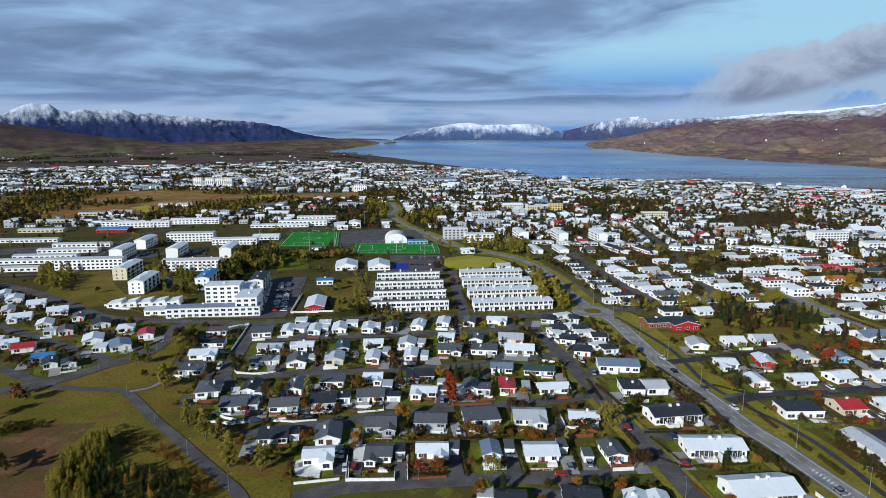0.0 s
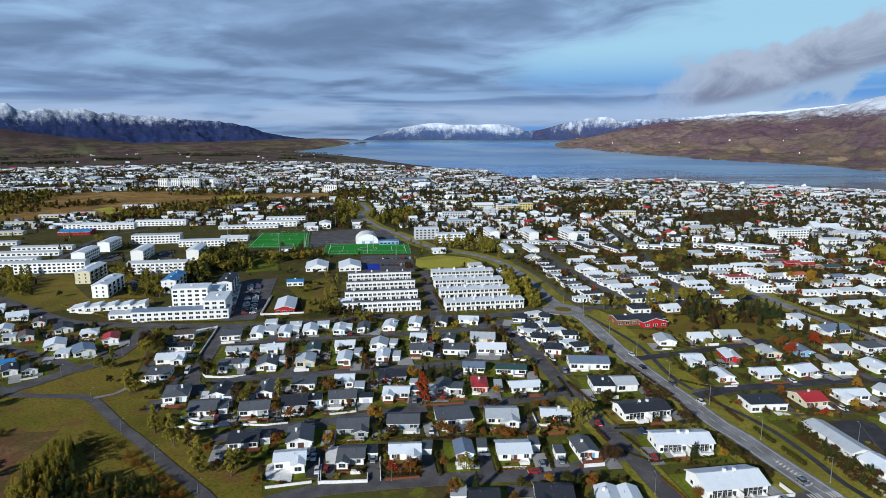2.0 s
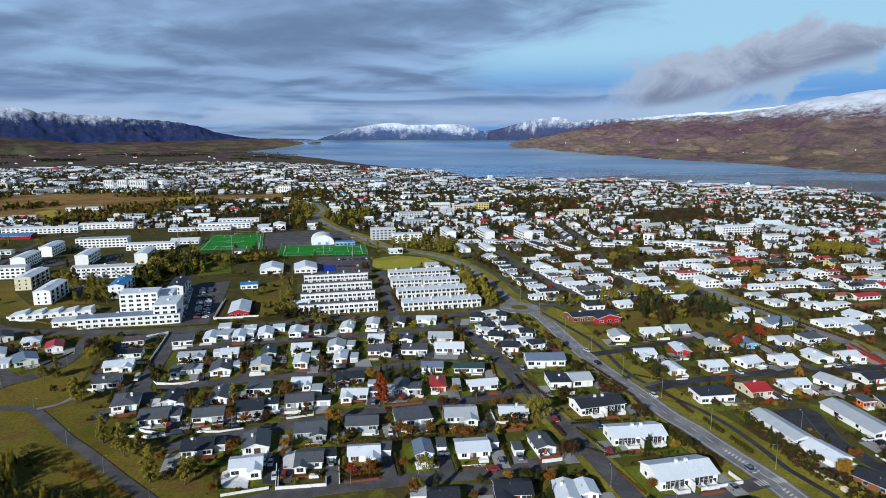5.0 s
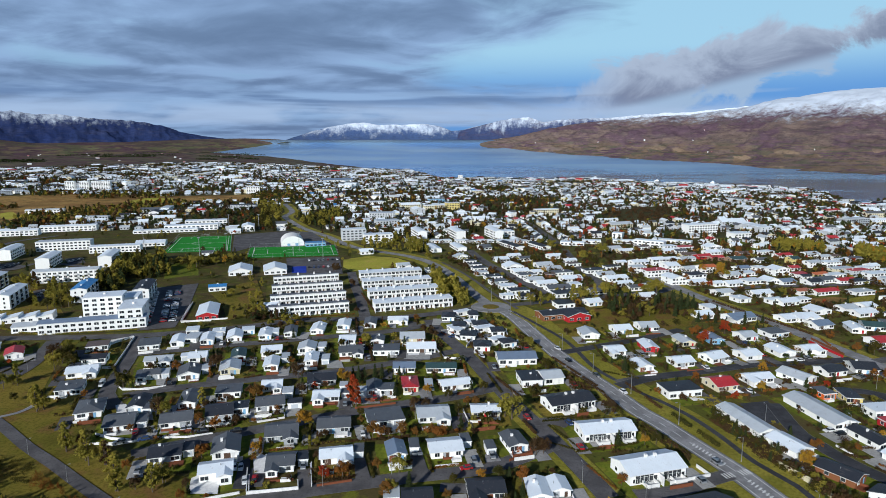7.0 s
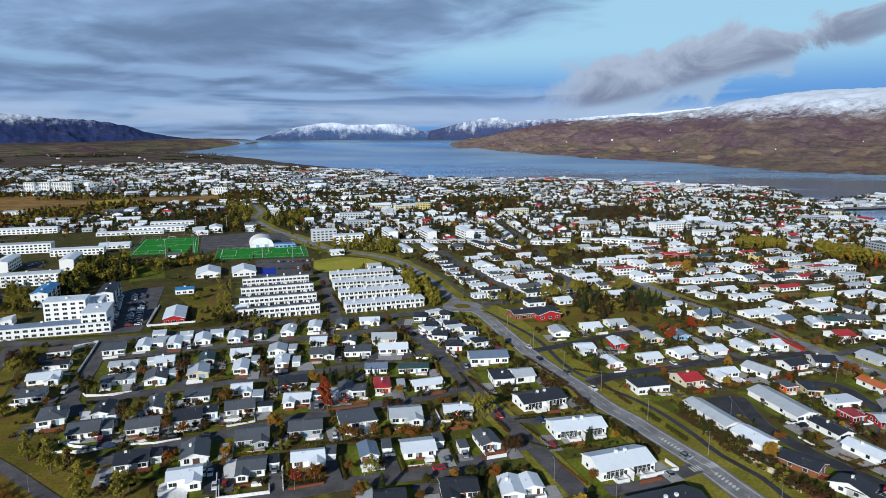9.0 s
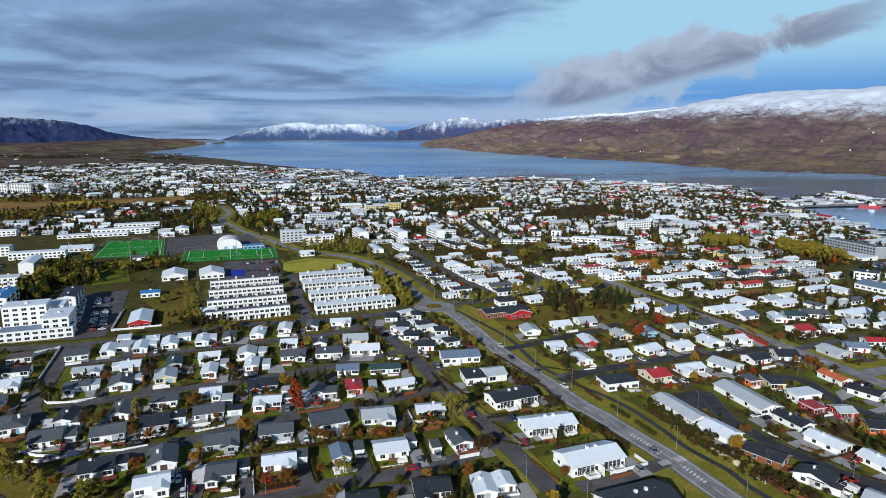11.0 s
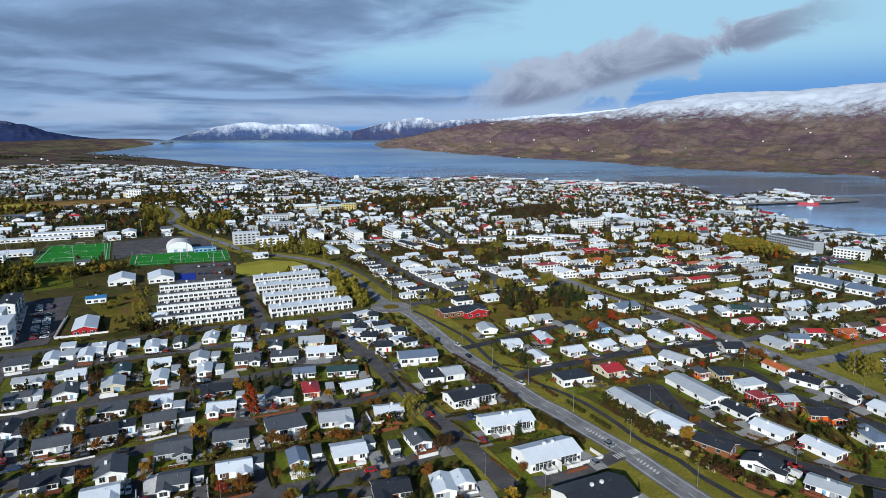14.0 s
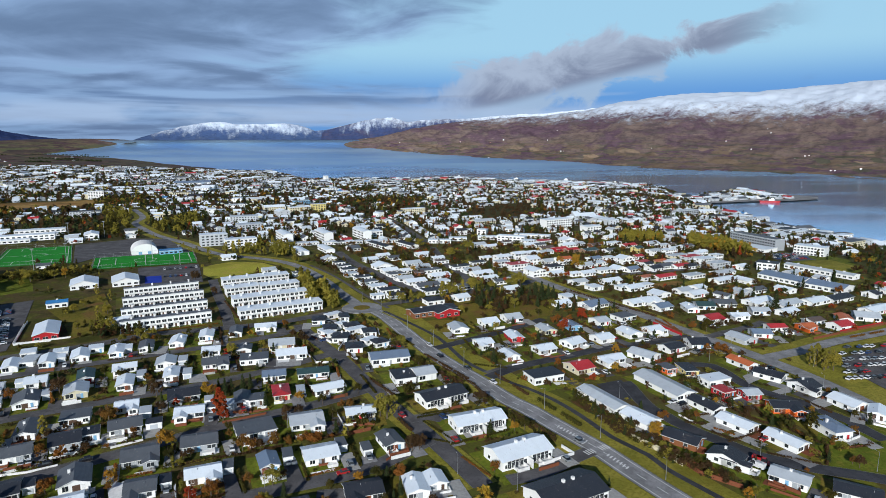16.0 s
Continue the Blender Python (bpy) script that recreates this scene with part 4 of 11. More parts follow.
def terrace(x, y, rot, w, d, units, roof="W", label="white two-storey terrace of row houses with pale roofs", group="terraces beside the sports ground", rise=0.45):
    """A terrace: two floors, a set-back upper floor, dividing walls and a window band to each house."""
    z = ground_at(x, y)
    ob = thing("terrace", pose(x, y, z, 0, 0, rot), label, "row houses", group)
    take_box(x, y, rot, w, d, 2.0)
    u = w / units
    s, t = Shape(), Shape()
    s.box(-w / 2, w / 2, -d / 2, d / 2, -1, 5.6)
    child("wall", s.mesh("wall", [WALLS["w"]]), ob)
    front, rear, k = (5.75, 5.75 + rise, d / 2) if rise > 0 else (5.75 - rise, 5.75, -d / 2)
    t.slab([(-w / 2 - 0.3, -d / 2 - 0.5, front), (w / 2 + 0.3, -d / 2 - 0.5, front), (w / 2 + 0.3, d / 2 + 0.4, rear), (-w / 2 - 0.3, d / 2 + 0.4, rear)], 0.3)
    trim_sides(t)
    child("roof", t.mesh("roof", [ROOFS[roof], FRAME]), ob)
    f = Shape()
    top = 5.6 + abs(rise) * 0.8
    f.add([(-w / 2, k, 5.6), (w / 2, k, 5.6), (w / 2, k, top), (-w / 2, k, top), (-w / 2, -k, 5.6), (w / 2, -k, 5.6)], [(1, 0, 3, 2), (4, 3, 0), (5, 1, 2), (4, 5, 2, 3)])
    child("gable", f.mesh("gable", [WALLS["w"]]), ob)
    for i in range(units):
        px = -w / 2 + (i + 0.5) * u
        for dx in (-u / 4, u / 4):
            child("window", window_mesh(u * 0.36, 1.5), ob, pose(px + dx, -d / 2 - 0.01, 3.6))
        child("window", window_mesh(u * 0.40, 1.7), ob, pose(px - u / 5, -d / 2 - 0.01, 0.7))
        child("door", door_mesh(DARK, 1.0, 2.1), ob, pose(px + u / 4, -d / 2 - 0.01, 0.05))
        child("window", window_mesh(1.4, 1.3), ob, pose(px, d / 2 + 0.01, 3.6, 0, 0, 180))
        if "fin" not in CACHE:
            q = Shape()
            q.box(-0.12, 0.12, -2.6, 0, -0.5, 2.3)
            CACHE["fin"] = q.mesh("dividing_wall", [PALE])
            q = Shape()
            q.box(-0.5, 0.5, -0.4, 0.4, 5.6, 7.7)
            q.box(-0.6, 0.6, -0.5, 0.5, 7.7, 7.85)
            CACHE["stack"] = q.mesh("chimney", [PALE])
            q = Shape()
            q.box(-u * 0.36, u * 0.36, -1.2, 0, 2.75, 2.9)
            q.box(-u * 0.36, u * 0.36, -1.2, -1.1, 2.9, 3.6)
            CACHE["step"] = q.mesh("balcony", [PALE])
        child("dividing_wall", CACHE["fin"], ob, pose(-w / 2 + i * u, -d / 2, 0))
        child("balcony", CACHE["step"], ob, pose(px, -d / 2, 0))
        if i % 2:
            child("chimney", CACHE["stack"], ob, pose(-w / 2 + i * u, 1.0, 0))
    return ob


# ---- trees ----
def leaf_cloud(rnd, centres, n, size, flat=0.0):
    """Many small leaf clumps, each a bent pair of faces, strewn through several overlapping lobes."""
    v, f = [], []
    for _ in range(n):
        c, r = rnd.choice(centres)
        while True:
            q = Vector((rnd.uniform(-1, 1), rnd.uniform(-1, 1), rnd.uniform(-1, 1)))
            if 0.25 < q.length < 1.0:
                break
        q = q * (0.55 + 0.5 * rnd.random())
        p = Vector(c) + Vector((q.x * r[0], q.y * r[0], q.z * r[1]))
        k = size * rnd.uniform(0.6, 1.35)
        nrm = (q + Vector((rnd.uniform(-0.8, 0.8), rnd.uniform(-0.8, 0.8), rnd.uniform(-0.2, 1.0)))).normalized()
        a = nrm.orthogonal().normalized()
        b = nrm.cross(a)
        t = rnd.uniform(0, 6.28)
        a, b = a * math.cos(t) + b * math.sin(t), b * math.cos(t) - a * math.sin(t)
        i = len(v)
        v += [p - a * k, p - b * k * 0.7 - nrm * k * 0.25, p + a * k, p + b * k * 0.7 - nrm * k * 0.25]
        f += [(i, i + 1, i + 2), (i, i + 2, i + 3)]
    return [tuple(p) for p in v], f


def lobes(rnd, kind, h):
    if kind == "spruce":
        return [((0, 0, h * (0.12 + 0.80 * k / 9)), ((h * 0.25) * (1 - k / 10.5) + 0.02 * h, h * 0.075)) for k in range(10) for _ in range(1 + (9 - k) // 3)]
    if kind == "column":
        # a birch: narrow, ragged, widest below the middle, with gaps between its boughs
        out = []
        for k in range(22):
            u = (k + 0.5) / 22
            wide = 0.20 * math.sin(math.pi * min(1.0, 0.12 + 0.88 * u)) ** 0.8 * (1.15 - 0.45 * u)
            a, q = k * 2.4 + rnd.uniform(-0.5, 0.5), wide * rnd.uniform(0.35, 1.05)
            out.append(((math.cos(a) * q * h, math.sin(a) * q * h, h * (0.14 + 0.80 * u)), (h * rnd.uniform(0.05, 0.095), h * rnd.uniform(0.05, 0.09))))
        return out
    if kind == "bush":
        return [((rnd.uniform(-0.5, 0.5) * h, rnd.uniform(-0.5, 0.5) * h, h * rnd.uniform(0.3, 0.65)), (h * rnd.uniform(0.28, 0.48), h * 0.36)) for _ in range(6)]
    out = []
    for k in range(20):
        a, q = k * 2.4 + rnd.uniform(-0.4, 0.4), math.sqrt((k + 0.5) / 20) * 0.27
        out.append(((math.cos(a) * q * h, math.sin(a) * q * h, h * (0.80 - 2.6 * q * q - rnd.uniform(0.0, 0.34))), (h * rnd.uniform(0.10, 0.17), h * rnd.uniform(0.09, 0.15))))
    return out


TREES = {}


def tree_meshes(kind, leaf, variant):
    key = (kind, leaf, variant)
    if key in TREES:
        return TREES[key]
    rnd = random.Random(len(kind) * 31 + len(leaf) * 7 + variant)
    h = 1.0 if kind == "bush" else 7.0
    s = Shape()
    if kind == "bush":
        for _ in range(4):
            s.tube(0, 0, -0.1, 0.55, 0.03, 0.015, 5, 0, rnd.uniform(-0.3, 0.3), rnd.uniform(-0.3, 0.3))
    else:
        s.tube(0, 0, -0.3, h * 0.45, 0.17, 0.10, 7, 0, 0.05, 0.03)
        s.tube(0.05, 0.03, h * 0.45, h * 0.9, 0.10, 0.03, 6)
        for k in range(6):
            a, z = k * 2.4 + rnd.random(), h * rnd.uniform(0.25, 0.6)
            s.tube(0.04, 0.02, z, z + h * 0.2, 0.05, 0.015, 5, 0, math.cos(a) * h * 0.16, math.sin(a) * h * 0.16)
    n = {"bush": 420, "spruce": 1000, "column": 1000}.get(kind, 1300)
    v, f = leaf_cloud(rnd, lobes(rnd, kind, h), n, {"bush": 0.085, "spruce": 0.19, "column": 0.20}.get(kind, 0.20))
    TREES[key] = (s.mesh("trunk", [BARK]), mesh_of("crown", v, f, LEAF[leaf]))
    return TREES[key]


TREE_WORDS = {"birch": "yellow-green", "gold": "golden yellow", "spruce": "dark green", "red": "bright red", "rust": "rust-coloured", "brown": "half-bare brown", "mixed": "olive and brown"}


def tree(x, y, h, kind="round", leaf="birch", seed=0):
    variant = (int(abs(x) * 3 + abs(y) * 5) + seed) % (2 if kind in ("bush",) else 4)
    trunk, crown = tree_meshes(kind, leaf, variant)
    what = "spruce tree" if kind == "spruce" else "shrub" if kind == "bush" else "tree"
    k = h if kind == "bush" else h / 7.0
    a = (x * 37 + y * 17) % 360
    ob = thing(what.replace(" ", "_"), pose(x, y, ground_at(x, y), 0, 0, a) @ Matrix.Diagonal((k, k, k, 1)), f"{TREE_WORDS[leaf]} {what} in autumn among the gardens", what, "garden trees")
    child("trunk", trunk, ob)
    child("crown", crown, ob)
    return ob


def woods(name, label, spots, leaf, n=90, size=0.72):
    """Many trees in one object: too many to count."""
    rnd = random.Random(len(spots) + len(name))
    protos = {}
    vs, fs, base = [], [], 0
    for x, y, h, kind in spots:
        key = (kind, rnd.randrange(5))
        if key not in protos:
            v, f = leaf_cloud(rnd, lobes(rnd, kind, 1.0), n, size / 7.0)
            protos[key] = (np.array(v), np.array(f))
        v, f = protos[key]
        a = rnd.uniform(0, 6.28)
        c, s = math.cos(a), math.sin(a)
        r = math.hypot(x, y)
        k = 1.0
        z = ground_at(x, y) if r < 2300 else None
        hv = v * h
        px, py = hv[:, 0] * c - hv[:, 1] * s, hv[:, 0] * s + hv[:, 1] * c
        if z is None:
            az = math.degrees(math.atan2(x, y))
            p = place(az, r, land(az, r))
            k = float(squeeze(r)) / r
            q = np.stack([p[0] + px * k, p[1] + py * k, p[2] + hv[:, 2] * k], -1)
        else:
            q = np.stack([x + px, y + py, z + hv[:, 2]], -1)
        vs.append(q)
        fs.append(f + base)
        base += len(v)
    if not vs:
        return
    V, Fc = np.concatenate(vs), np.concatenate(fs)
    me = bpy.data.meshes.new(name)
    me.vertices.add(len(V))
    me.vertices.foreach_set("co", V.ravel())
    me.loops.add(Fc.size)
    me.loops.foreach_set("vertex_index", Fc.ravel().astype(np.int32))
    me.polygons.add(len(Fc))
    me.polygons.foreach_set("loop_start", np.arange(0, Fc.size, 3, dtype=np.int32))
    me.materials.append(LEAF[leaf])
    me.update(calc_edges=True)
    tagged(new(name, me), label, "trees", kind="stuff")


# ---- cars and lamps ----
CAR_PAINT = [("white", plain("car_white", (0.75, 0.75, 0.75), 0.25)), ("black", plain("car_black", (0.015, 0.015, 0.018), 0.2)), ("silver", plain("car_silver", (0.38, 0.40, 0.42), 0.3, 0.5)),
             ("red", plain("car_red", (0.40, 0.02, 0.02), 0.25)), ("dark blue", plain("car_blue", (0.03, 0.06, 0.16), 0.25)), ("grey", plain("car_grey", (0.12, 0.13, 0.14), 0.3, 0.4))]
CAR_KIT = {}


def car(x, y, rot, colour=0, van=False):
    word, mat = CAR_PAINT[colour % 6]
    key = (colour % 6, van)
    if key not in CAR_KIT:
        l, h0, h1 = (2.9, 1.1, 2.2) if van else (2.15, 0.88, 1.47)
        b = Shape()
        prof = [(-l, 0.3), (-l, 0.72), (-l * 0.55, h0), (l * 0.92, h0), (l, 0.75), (l, 0.3)]
        n = len(prof)
        b.add([(px, -0.88, pz) for px, pz in prof] + [(px, 0.88, pz) for px, pz in prof], [tuple(range(n)), tuple(range(2 * n - 1, n - 1, -1))] + [(i, n + i, n + (i + 1) % n, (i + 1) % n) for i in range(n)])
        c0 = -l * (0.7 if van else 0.45)
        b.add([(c0 + 0.5, -0.68, h1), (l * 0.62, -0.68, h1), (l * 0.62, 0.68, h1), (c0 + 0.5, 0.68, h1), (c0 + 0.5, -0.68, h1 - 0.06), (l * 0.62, -0.68, h1 - 0.06), (l * 0.62, 0.68, h1 - 0.06), (c0 + 0.5, 0.68, h1 - 0.06)],
              [(0, 1, 2, 3), (0, 4, 5, 1), (1, 5, 6, 2), (2, 6, 7, 3), (3, 7, 4, 0)])
        g = Shape()
        g.add([(c0, -0.82, h0), (l * 0.9, -0.82, h0), (l * 0.9, 0.82, h0), (c0, 0.82, h0), (c0 + 0.52, -0.66, h1 - 0.05), (l * 0.61, -0.66, h1 - 0.05), (l * 0.61, 0.66, h1 - 0.05), (c0 + 0.52, 0.66, h1 - 0.05)],
              [(0, 1, 5, 4), (1, 2, 6, 5), (2, 3, 7, 6), (3, 0, 4, 7)])
        if van:
            b.box(-l * 0.05, l * 0.98, -0.87, 0.87, h0 - 0.05, h1)
        w = Shape()
        ring = [(math.cos(i * math.pi / 5), math.sin(i * math.pi / 5)) for i in range(10)]
        w.add([(0.32 * c, -0.1, 0.32 * q) for c, q in ring] + [(0.32 * c, 0.1, 0.32 * q) for c, q in ring], [tuple(range(10)), tuple(range(19, 9, -1))] + [(i, 10 + i, 10 + (i + 1) % 10, (i + 1) % 10) for i in range(10)])
        lamp = Shape()
        lamp.box(-l - 0.02, -l + 0.05, -0.78, 0.78, 0.55, 0.68)
        CAR_KIT[key] = (b.mesh("body", [mat]), g.mesh("cabin_glass", [GLASS]), w.mesh("wheel", [RUBBER]), lamp.mesh("light_strip", [FRAME]), l)
    body, glass, wheel, lampm, l = CAR_KIT[key]
    what = "van" if van else "car"
    ob = thing(what, pose(x, y, ground_at(x, y) + CAR_Z, 0, 0, rot), f"{word} {what} standing on the asphalt", what, "vehicles")
    child("body", body, ob)
    child("cabin_glass", glass, ob)
    # far cars: all four wheels joined in one mesh
    if math.hypot(x, y) > 300:
        if ("wheels", l) not in CACHE:
            q = Shape()
            for wx, wy in ((-l * 0.62, -0.8), (-l * 0.62, 0.8), (l * 0.62, -0.8), (l * 0.62, 0.8)):
                q.add([(v.co.x + wx, v.co.y + wy, v.co.z + 0.32) for v in wheel.vertices], [tuple(p.vertices) for p in wheel.polygons])
            CACHE["wheels", l] = q.mesh("undercarriage", [RUBBER])
        tagged(child("undercarriage", CACHE["wheels", l], ob), kind="stuff")
        return ob
    child("light_strip", lampm, ob)
    for wx in (-l * 0.62, l * 0.62):
        for wy in (-0.8, 0.8):
            child("wheel", wheel, ob, pose(wx, wy, 0.32))
    return ob


CAR_Z = 0.45


def street_lamp(x, y, rot, h=8.0):
    if "lamp" not in CACHE:
        p, a, hd, bs = Shape(), Shape(), Shape(), Shape()
        p.tube(0, 0, 0, 8.0, 0.11, 0.06, 8)
        a.tube(0, 0, 7.95, 8.25, 0.05, 0.045, 6, 0, 1.3, 0)
        hd.box(1.15, 1.9, -0.16, 0.16, 8.18, 8.34)
        bs.tube(0, 0, -0.3, 0.5, 0.18, 0.16, 8)
        CACHE["lamp"] = (p.mesh("pole", [STEEL]), a.mesh("arm", [STEEL]), hd.mesh("lamp_head", [STEEL]), bs.mesh("base", [CONCRETE]))
    k = h / 8.0
    ob = thing("street_lamp", pose(x, y, ground_at(x, y), 0, 0, rot) @ Matrix.Diagonal((k, k, k, 1)), "tall galvanised steel street lamp beside the road", "street lamp", "street lamps")
    for nm, me in zip(("pole", "arm", "lamp_head", "base"), CACHE["lamp"]):
        child(nm, me, ob)
    return ob


def hedge(x, y, rot, l, leaf="mixed", h=1.5):
    key = ("hedge", leaf, round(l / 4))
    if key not in CACHE:
        rnd = random.Random(round(l) + len(leaf))
        L = max(4.0, round(l / 4) * 4.0)
        v, f = leaf_cloud(rnd, [((-L / 2 + (k + 0.5) * L / int(L), 0, 0.72), (0.75, 0.75)) for k in range(int(L))], int(L * 34), 0.26)
        CACHE[key] = mesh_of("hedge", v, f, LEAF[leaf])
    ob = tagged(new("hedge", CACHE[key]), f"clipped {TREE_WORDS[leaf]} garden hedge along a plot", "hedge", "garden hedges")
    ob.matrix_basis = pose(x, y, ground_at(x, y), 0, 0, rot) @ Matrix.Diagonal((1, 1, h / 1.5, 1))
    return ob


def hedge_line(x0, y0, x1, y1, leaf="mixed", h=1.4):
    """A row of clipped hedges from one point to another."""
    l = math.hypot(x1 - x0, y1 - y0)
    n = max(1, round(l / 10))
    rot = math.degrees(math.atan2(y1 - y0, x1 - x0))
    for k in range(n):
        t = (k + 0.5) / n
        hedge(x0 + (x1 - x0) * t, y0 + (y1 - y0) * t, rot, l / n + 0.6, leaf, h)


def turf_material(name, c):
    m, s, b = material(name, 0.9)
    co = s.n("ShaderNodeNewGeometry").outputs["Position"]
    paint(s, b, s.mix(s.ramp(s.noise(co, 0.15, 5.0), 0.4, 0.7), c, scaled(c, 0.75)))
    return m


TURF = turf_material("artificial_turf", (0.035, 0.27, 0.028))
COURT = turf_material("court_blue", (0.03, 0.06, 0.42))


def arched_hall(x, y, rot, w, l):
    """A white arched hall with its gable to the street."""
    ob = thing("arched_hall", pose(x, y, ground_at(x, y), 0, 0, rot), "white arched sports hall with a smooth vaulted roof", "sports hall")
    take_box(x, y, rot, w, l, 2)
    n = 14
    arc = [(-w / 2 * math.cos(math.pi * i / n), 2.0 + w * 0.36 * math.sin(math.pi * i / n)) for i in range(n + 1)]
    s = Shape()
    s.add([(px, yy, pz) for yy in (-l / 2, l / 2) for px, pz in arc], [(i, i + 1, n + 2 + i, n + 1 + i) for i in range(n)])
    child("roof", s.mesh("roof", [PALE]), ob)
    s = Shape()
    s.box(-w / 2, w / 2, -l / 2, l / 2, -1, 2.0)
    for yy in (-l / 2 + 0.05, l / 2 - 0.05):
        s.add([(px, yy, pz) for px, pz in arc], [tuple(range(n + 1))])
    child("wall", s.mesh("wall", [WALLS["w"]]), ob)
    for k in (-1, 1):
        child("door", door_mesh(WALLS["b"], 3.0, 3.0), ob, pose(k * 4, -l / 2 - 0.02, 0))
    return ob


def floodlight_mast(x, y, rot):
    if "mast" not in CACHE:
        p, q = Shape(), Shape()
        p.tube(0, 0, -0.5, 18, 0.28, 0.14, 8)
        for k in range(3):
            q.box(-1.3 + k * 0.9, -0.5 + k * 0.9, -0.25, 0.1, 17.4, 18.2)
        CACHE["mast"] = (p.mesh("pole", [STEEL]), q.mesh("floodlight", [STEEL]))
    ob = thing("floodlight_mast", pose(x, y, ground_at(x, y), 0, 0, rot), "tall steel floodlight mast beside the football pitch", "floodlight mast", "floodlight masts")
    child("pole", CACHE["mast"][0], ob)
    child("floodlight", CACHE["mast"][1], ob)
    return ob


def roundabout(x, y):
    """A small roundabout: a ring of asphalt about a kerbed island of grass."""
    for name, r, mat, z, label in (("road", 13.0, OLD_ASPHALT, 0.50, "asphalt roundabout where the roads meet"), ("traffic_island", 5.5, GRASS, 0.66, "round grassed island of the roundabout")):
        s = Shape()
        s.tube(x, y, -0.2, z, r, r - 0.1, 28)
        tagged(new(name, s.mesh(name, [mat])), label, "road", kind="structure")
        take_box(x, y, 0, 2 * r, 2 * r)


def garage(x, y, rot, w, l, h, wall, roof):
    """A small detached garage with a flat roof and an up-and-over door."""
    ob = thing("garage", pose(x, y, ground_at(x, y), 0, 0, rot), f"{WORDS_WALL[wall]} detached flat-roofed garage beside a house", "garage", "garages of the near gardens")
    s, r = Shape(), Shape()
    s.box(-w / 2, w / 2, -l / 2, l / 2, -0.4, h)
    child("wall", s.mesh("wall", [WALLS[wall]]), ob)
    flat_roof(r, -w / 2, w / 2, -l / 2, l / 2, h, 0.22)
    trim_sides(r)
    child("roof", r.mesh("roof", [ROOFS[roof], FRAME]), ob)
    child("garage_door", door_mesh(ROOFS["L"] if wall == "w" else PALE, min(2.7, w - 0.8), 2.0), ob, pose(0, -l / 2 - 0.01, 0.05))
    take_box(x, y, rot, w, l, 0.8)


def plots(seed=3):
    """Lawns, terraces and driveways round the near houses."""
    rnd = random.Random(seed)
    sheds = 0
    for ob in sorted([o for o in scene.objects if o.parent is None and o.name.split(".")[0] == "house"], key=lambda o: o.location.length)[:150]:
        body = next(o for o in ob.children if o.name.split(".")[0] == "wall").data.vertices
        w, d = max(v.co.x for v in body) * 2, max(v.co.y for v in body) * 2
        m = ob.matrix_basis
        rot = math.degrees(m.to_euler().z)
        p = m @ Vector((0, -1.5, 0))
        driveway(p.x, p.y, rot, w + 7.5, d + 11.0, rnd.choice((LAWN, LAWN, LAWN, GRASS, GARDEN)), "lawn")
        if rnd.random() < 0.6:
            q = m @ Vector((rnd.choice((-1, 1)) * w * 0.28, -d / 2 - 1.8, 0))
            driveway(q.x, q.y, rot, rnd.uniform(4, 7), 3.6, rnd.choice((CONCRETE, PALE, CONCRETE, BROWNWOOD)), "terrace_paving")
        side = rnd.choice((-1, 1))
        g = m @ Vector((side * (w / 2 + 3.4), rnd.uniform(0.0, d / 2), 0))
        if sheds < 22 and w < 17 and not any(o.name.startswith("garage") for o in ob.children) and all(is_free(g.x + i, g.y + j) for i in (-2.6, 2.6) for j in (-3, 3)):
            sheds += 1
            garage(g.x, g.y, rot, rnd.uniform(3.4, 4.8), rnd.uniform(5.5, 7.0), rnd.uniform(2.2, 2.7), rnd.choice("wwwwpgc"), rnd.choice("GKWLG"))
        q = m @ Vector((side * (w / 2 + 3.0), -d / 2 - 2.0, 0))
        if is_free(q.x, q.y) or rnd.random() < 0.6:
            driveway(q.x, q.y, rot, 5.0, 12.0, rnd.choice((ASPHALT, CONCRETE, ASPHALT, OLD_ASPHALT, CONCRETE)))
            if rnd.random() < 0.45:
                e = m @ Vector((0, 0, 0)) - m @ Vector((0, 1, 0))
                car(q.x + e.x * 2.0 + rnd.uniform(-0.5, 0.5), q.y + e.y * 2.0, rot + 90 + rnd.choice((0, 180)) + rnd.uniform(-4, 4), rnd.choice((0, 0, 0, 1, 2, 2, 3, 4, 5)), rnd.random() < 0.06)
        if rnd.random() < 0.5:
            f = Shape()
            l = rnd.uniform(5, 9)
            f.box(-l / 2, l / 2, -0.08, 0.08, -0.2, rnd.choice((0.9, 1.5)))
            b = tagged(new("garden_wall", f.mesh("garden_wall", [rnd.choice((PALE, BROWNWOOD))])), "low painted garden wall in front of a house", "wall", "garden walls")
            b.matrix_basis = m @ pose(rnd.uniform(-w / 4, w / 4), -d / 2 - 5.5, 0)


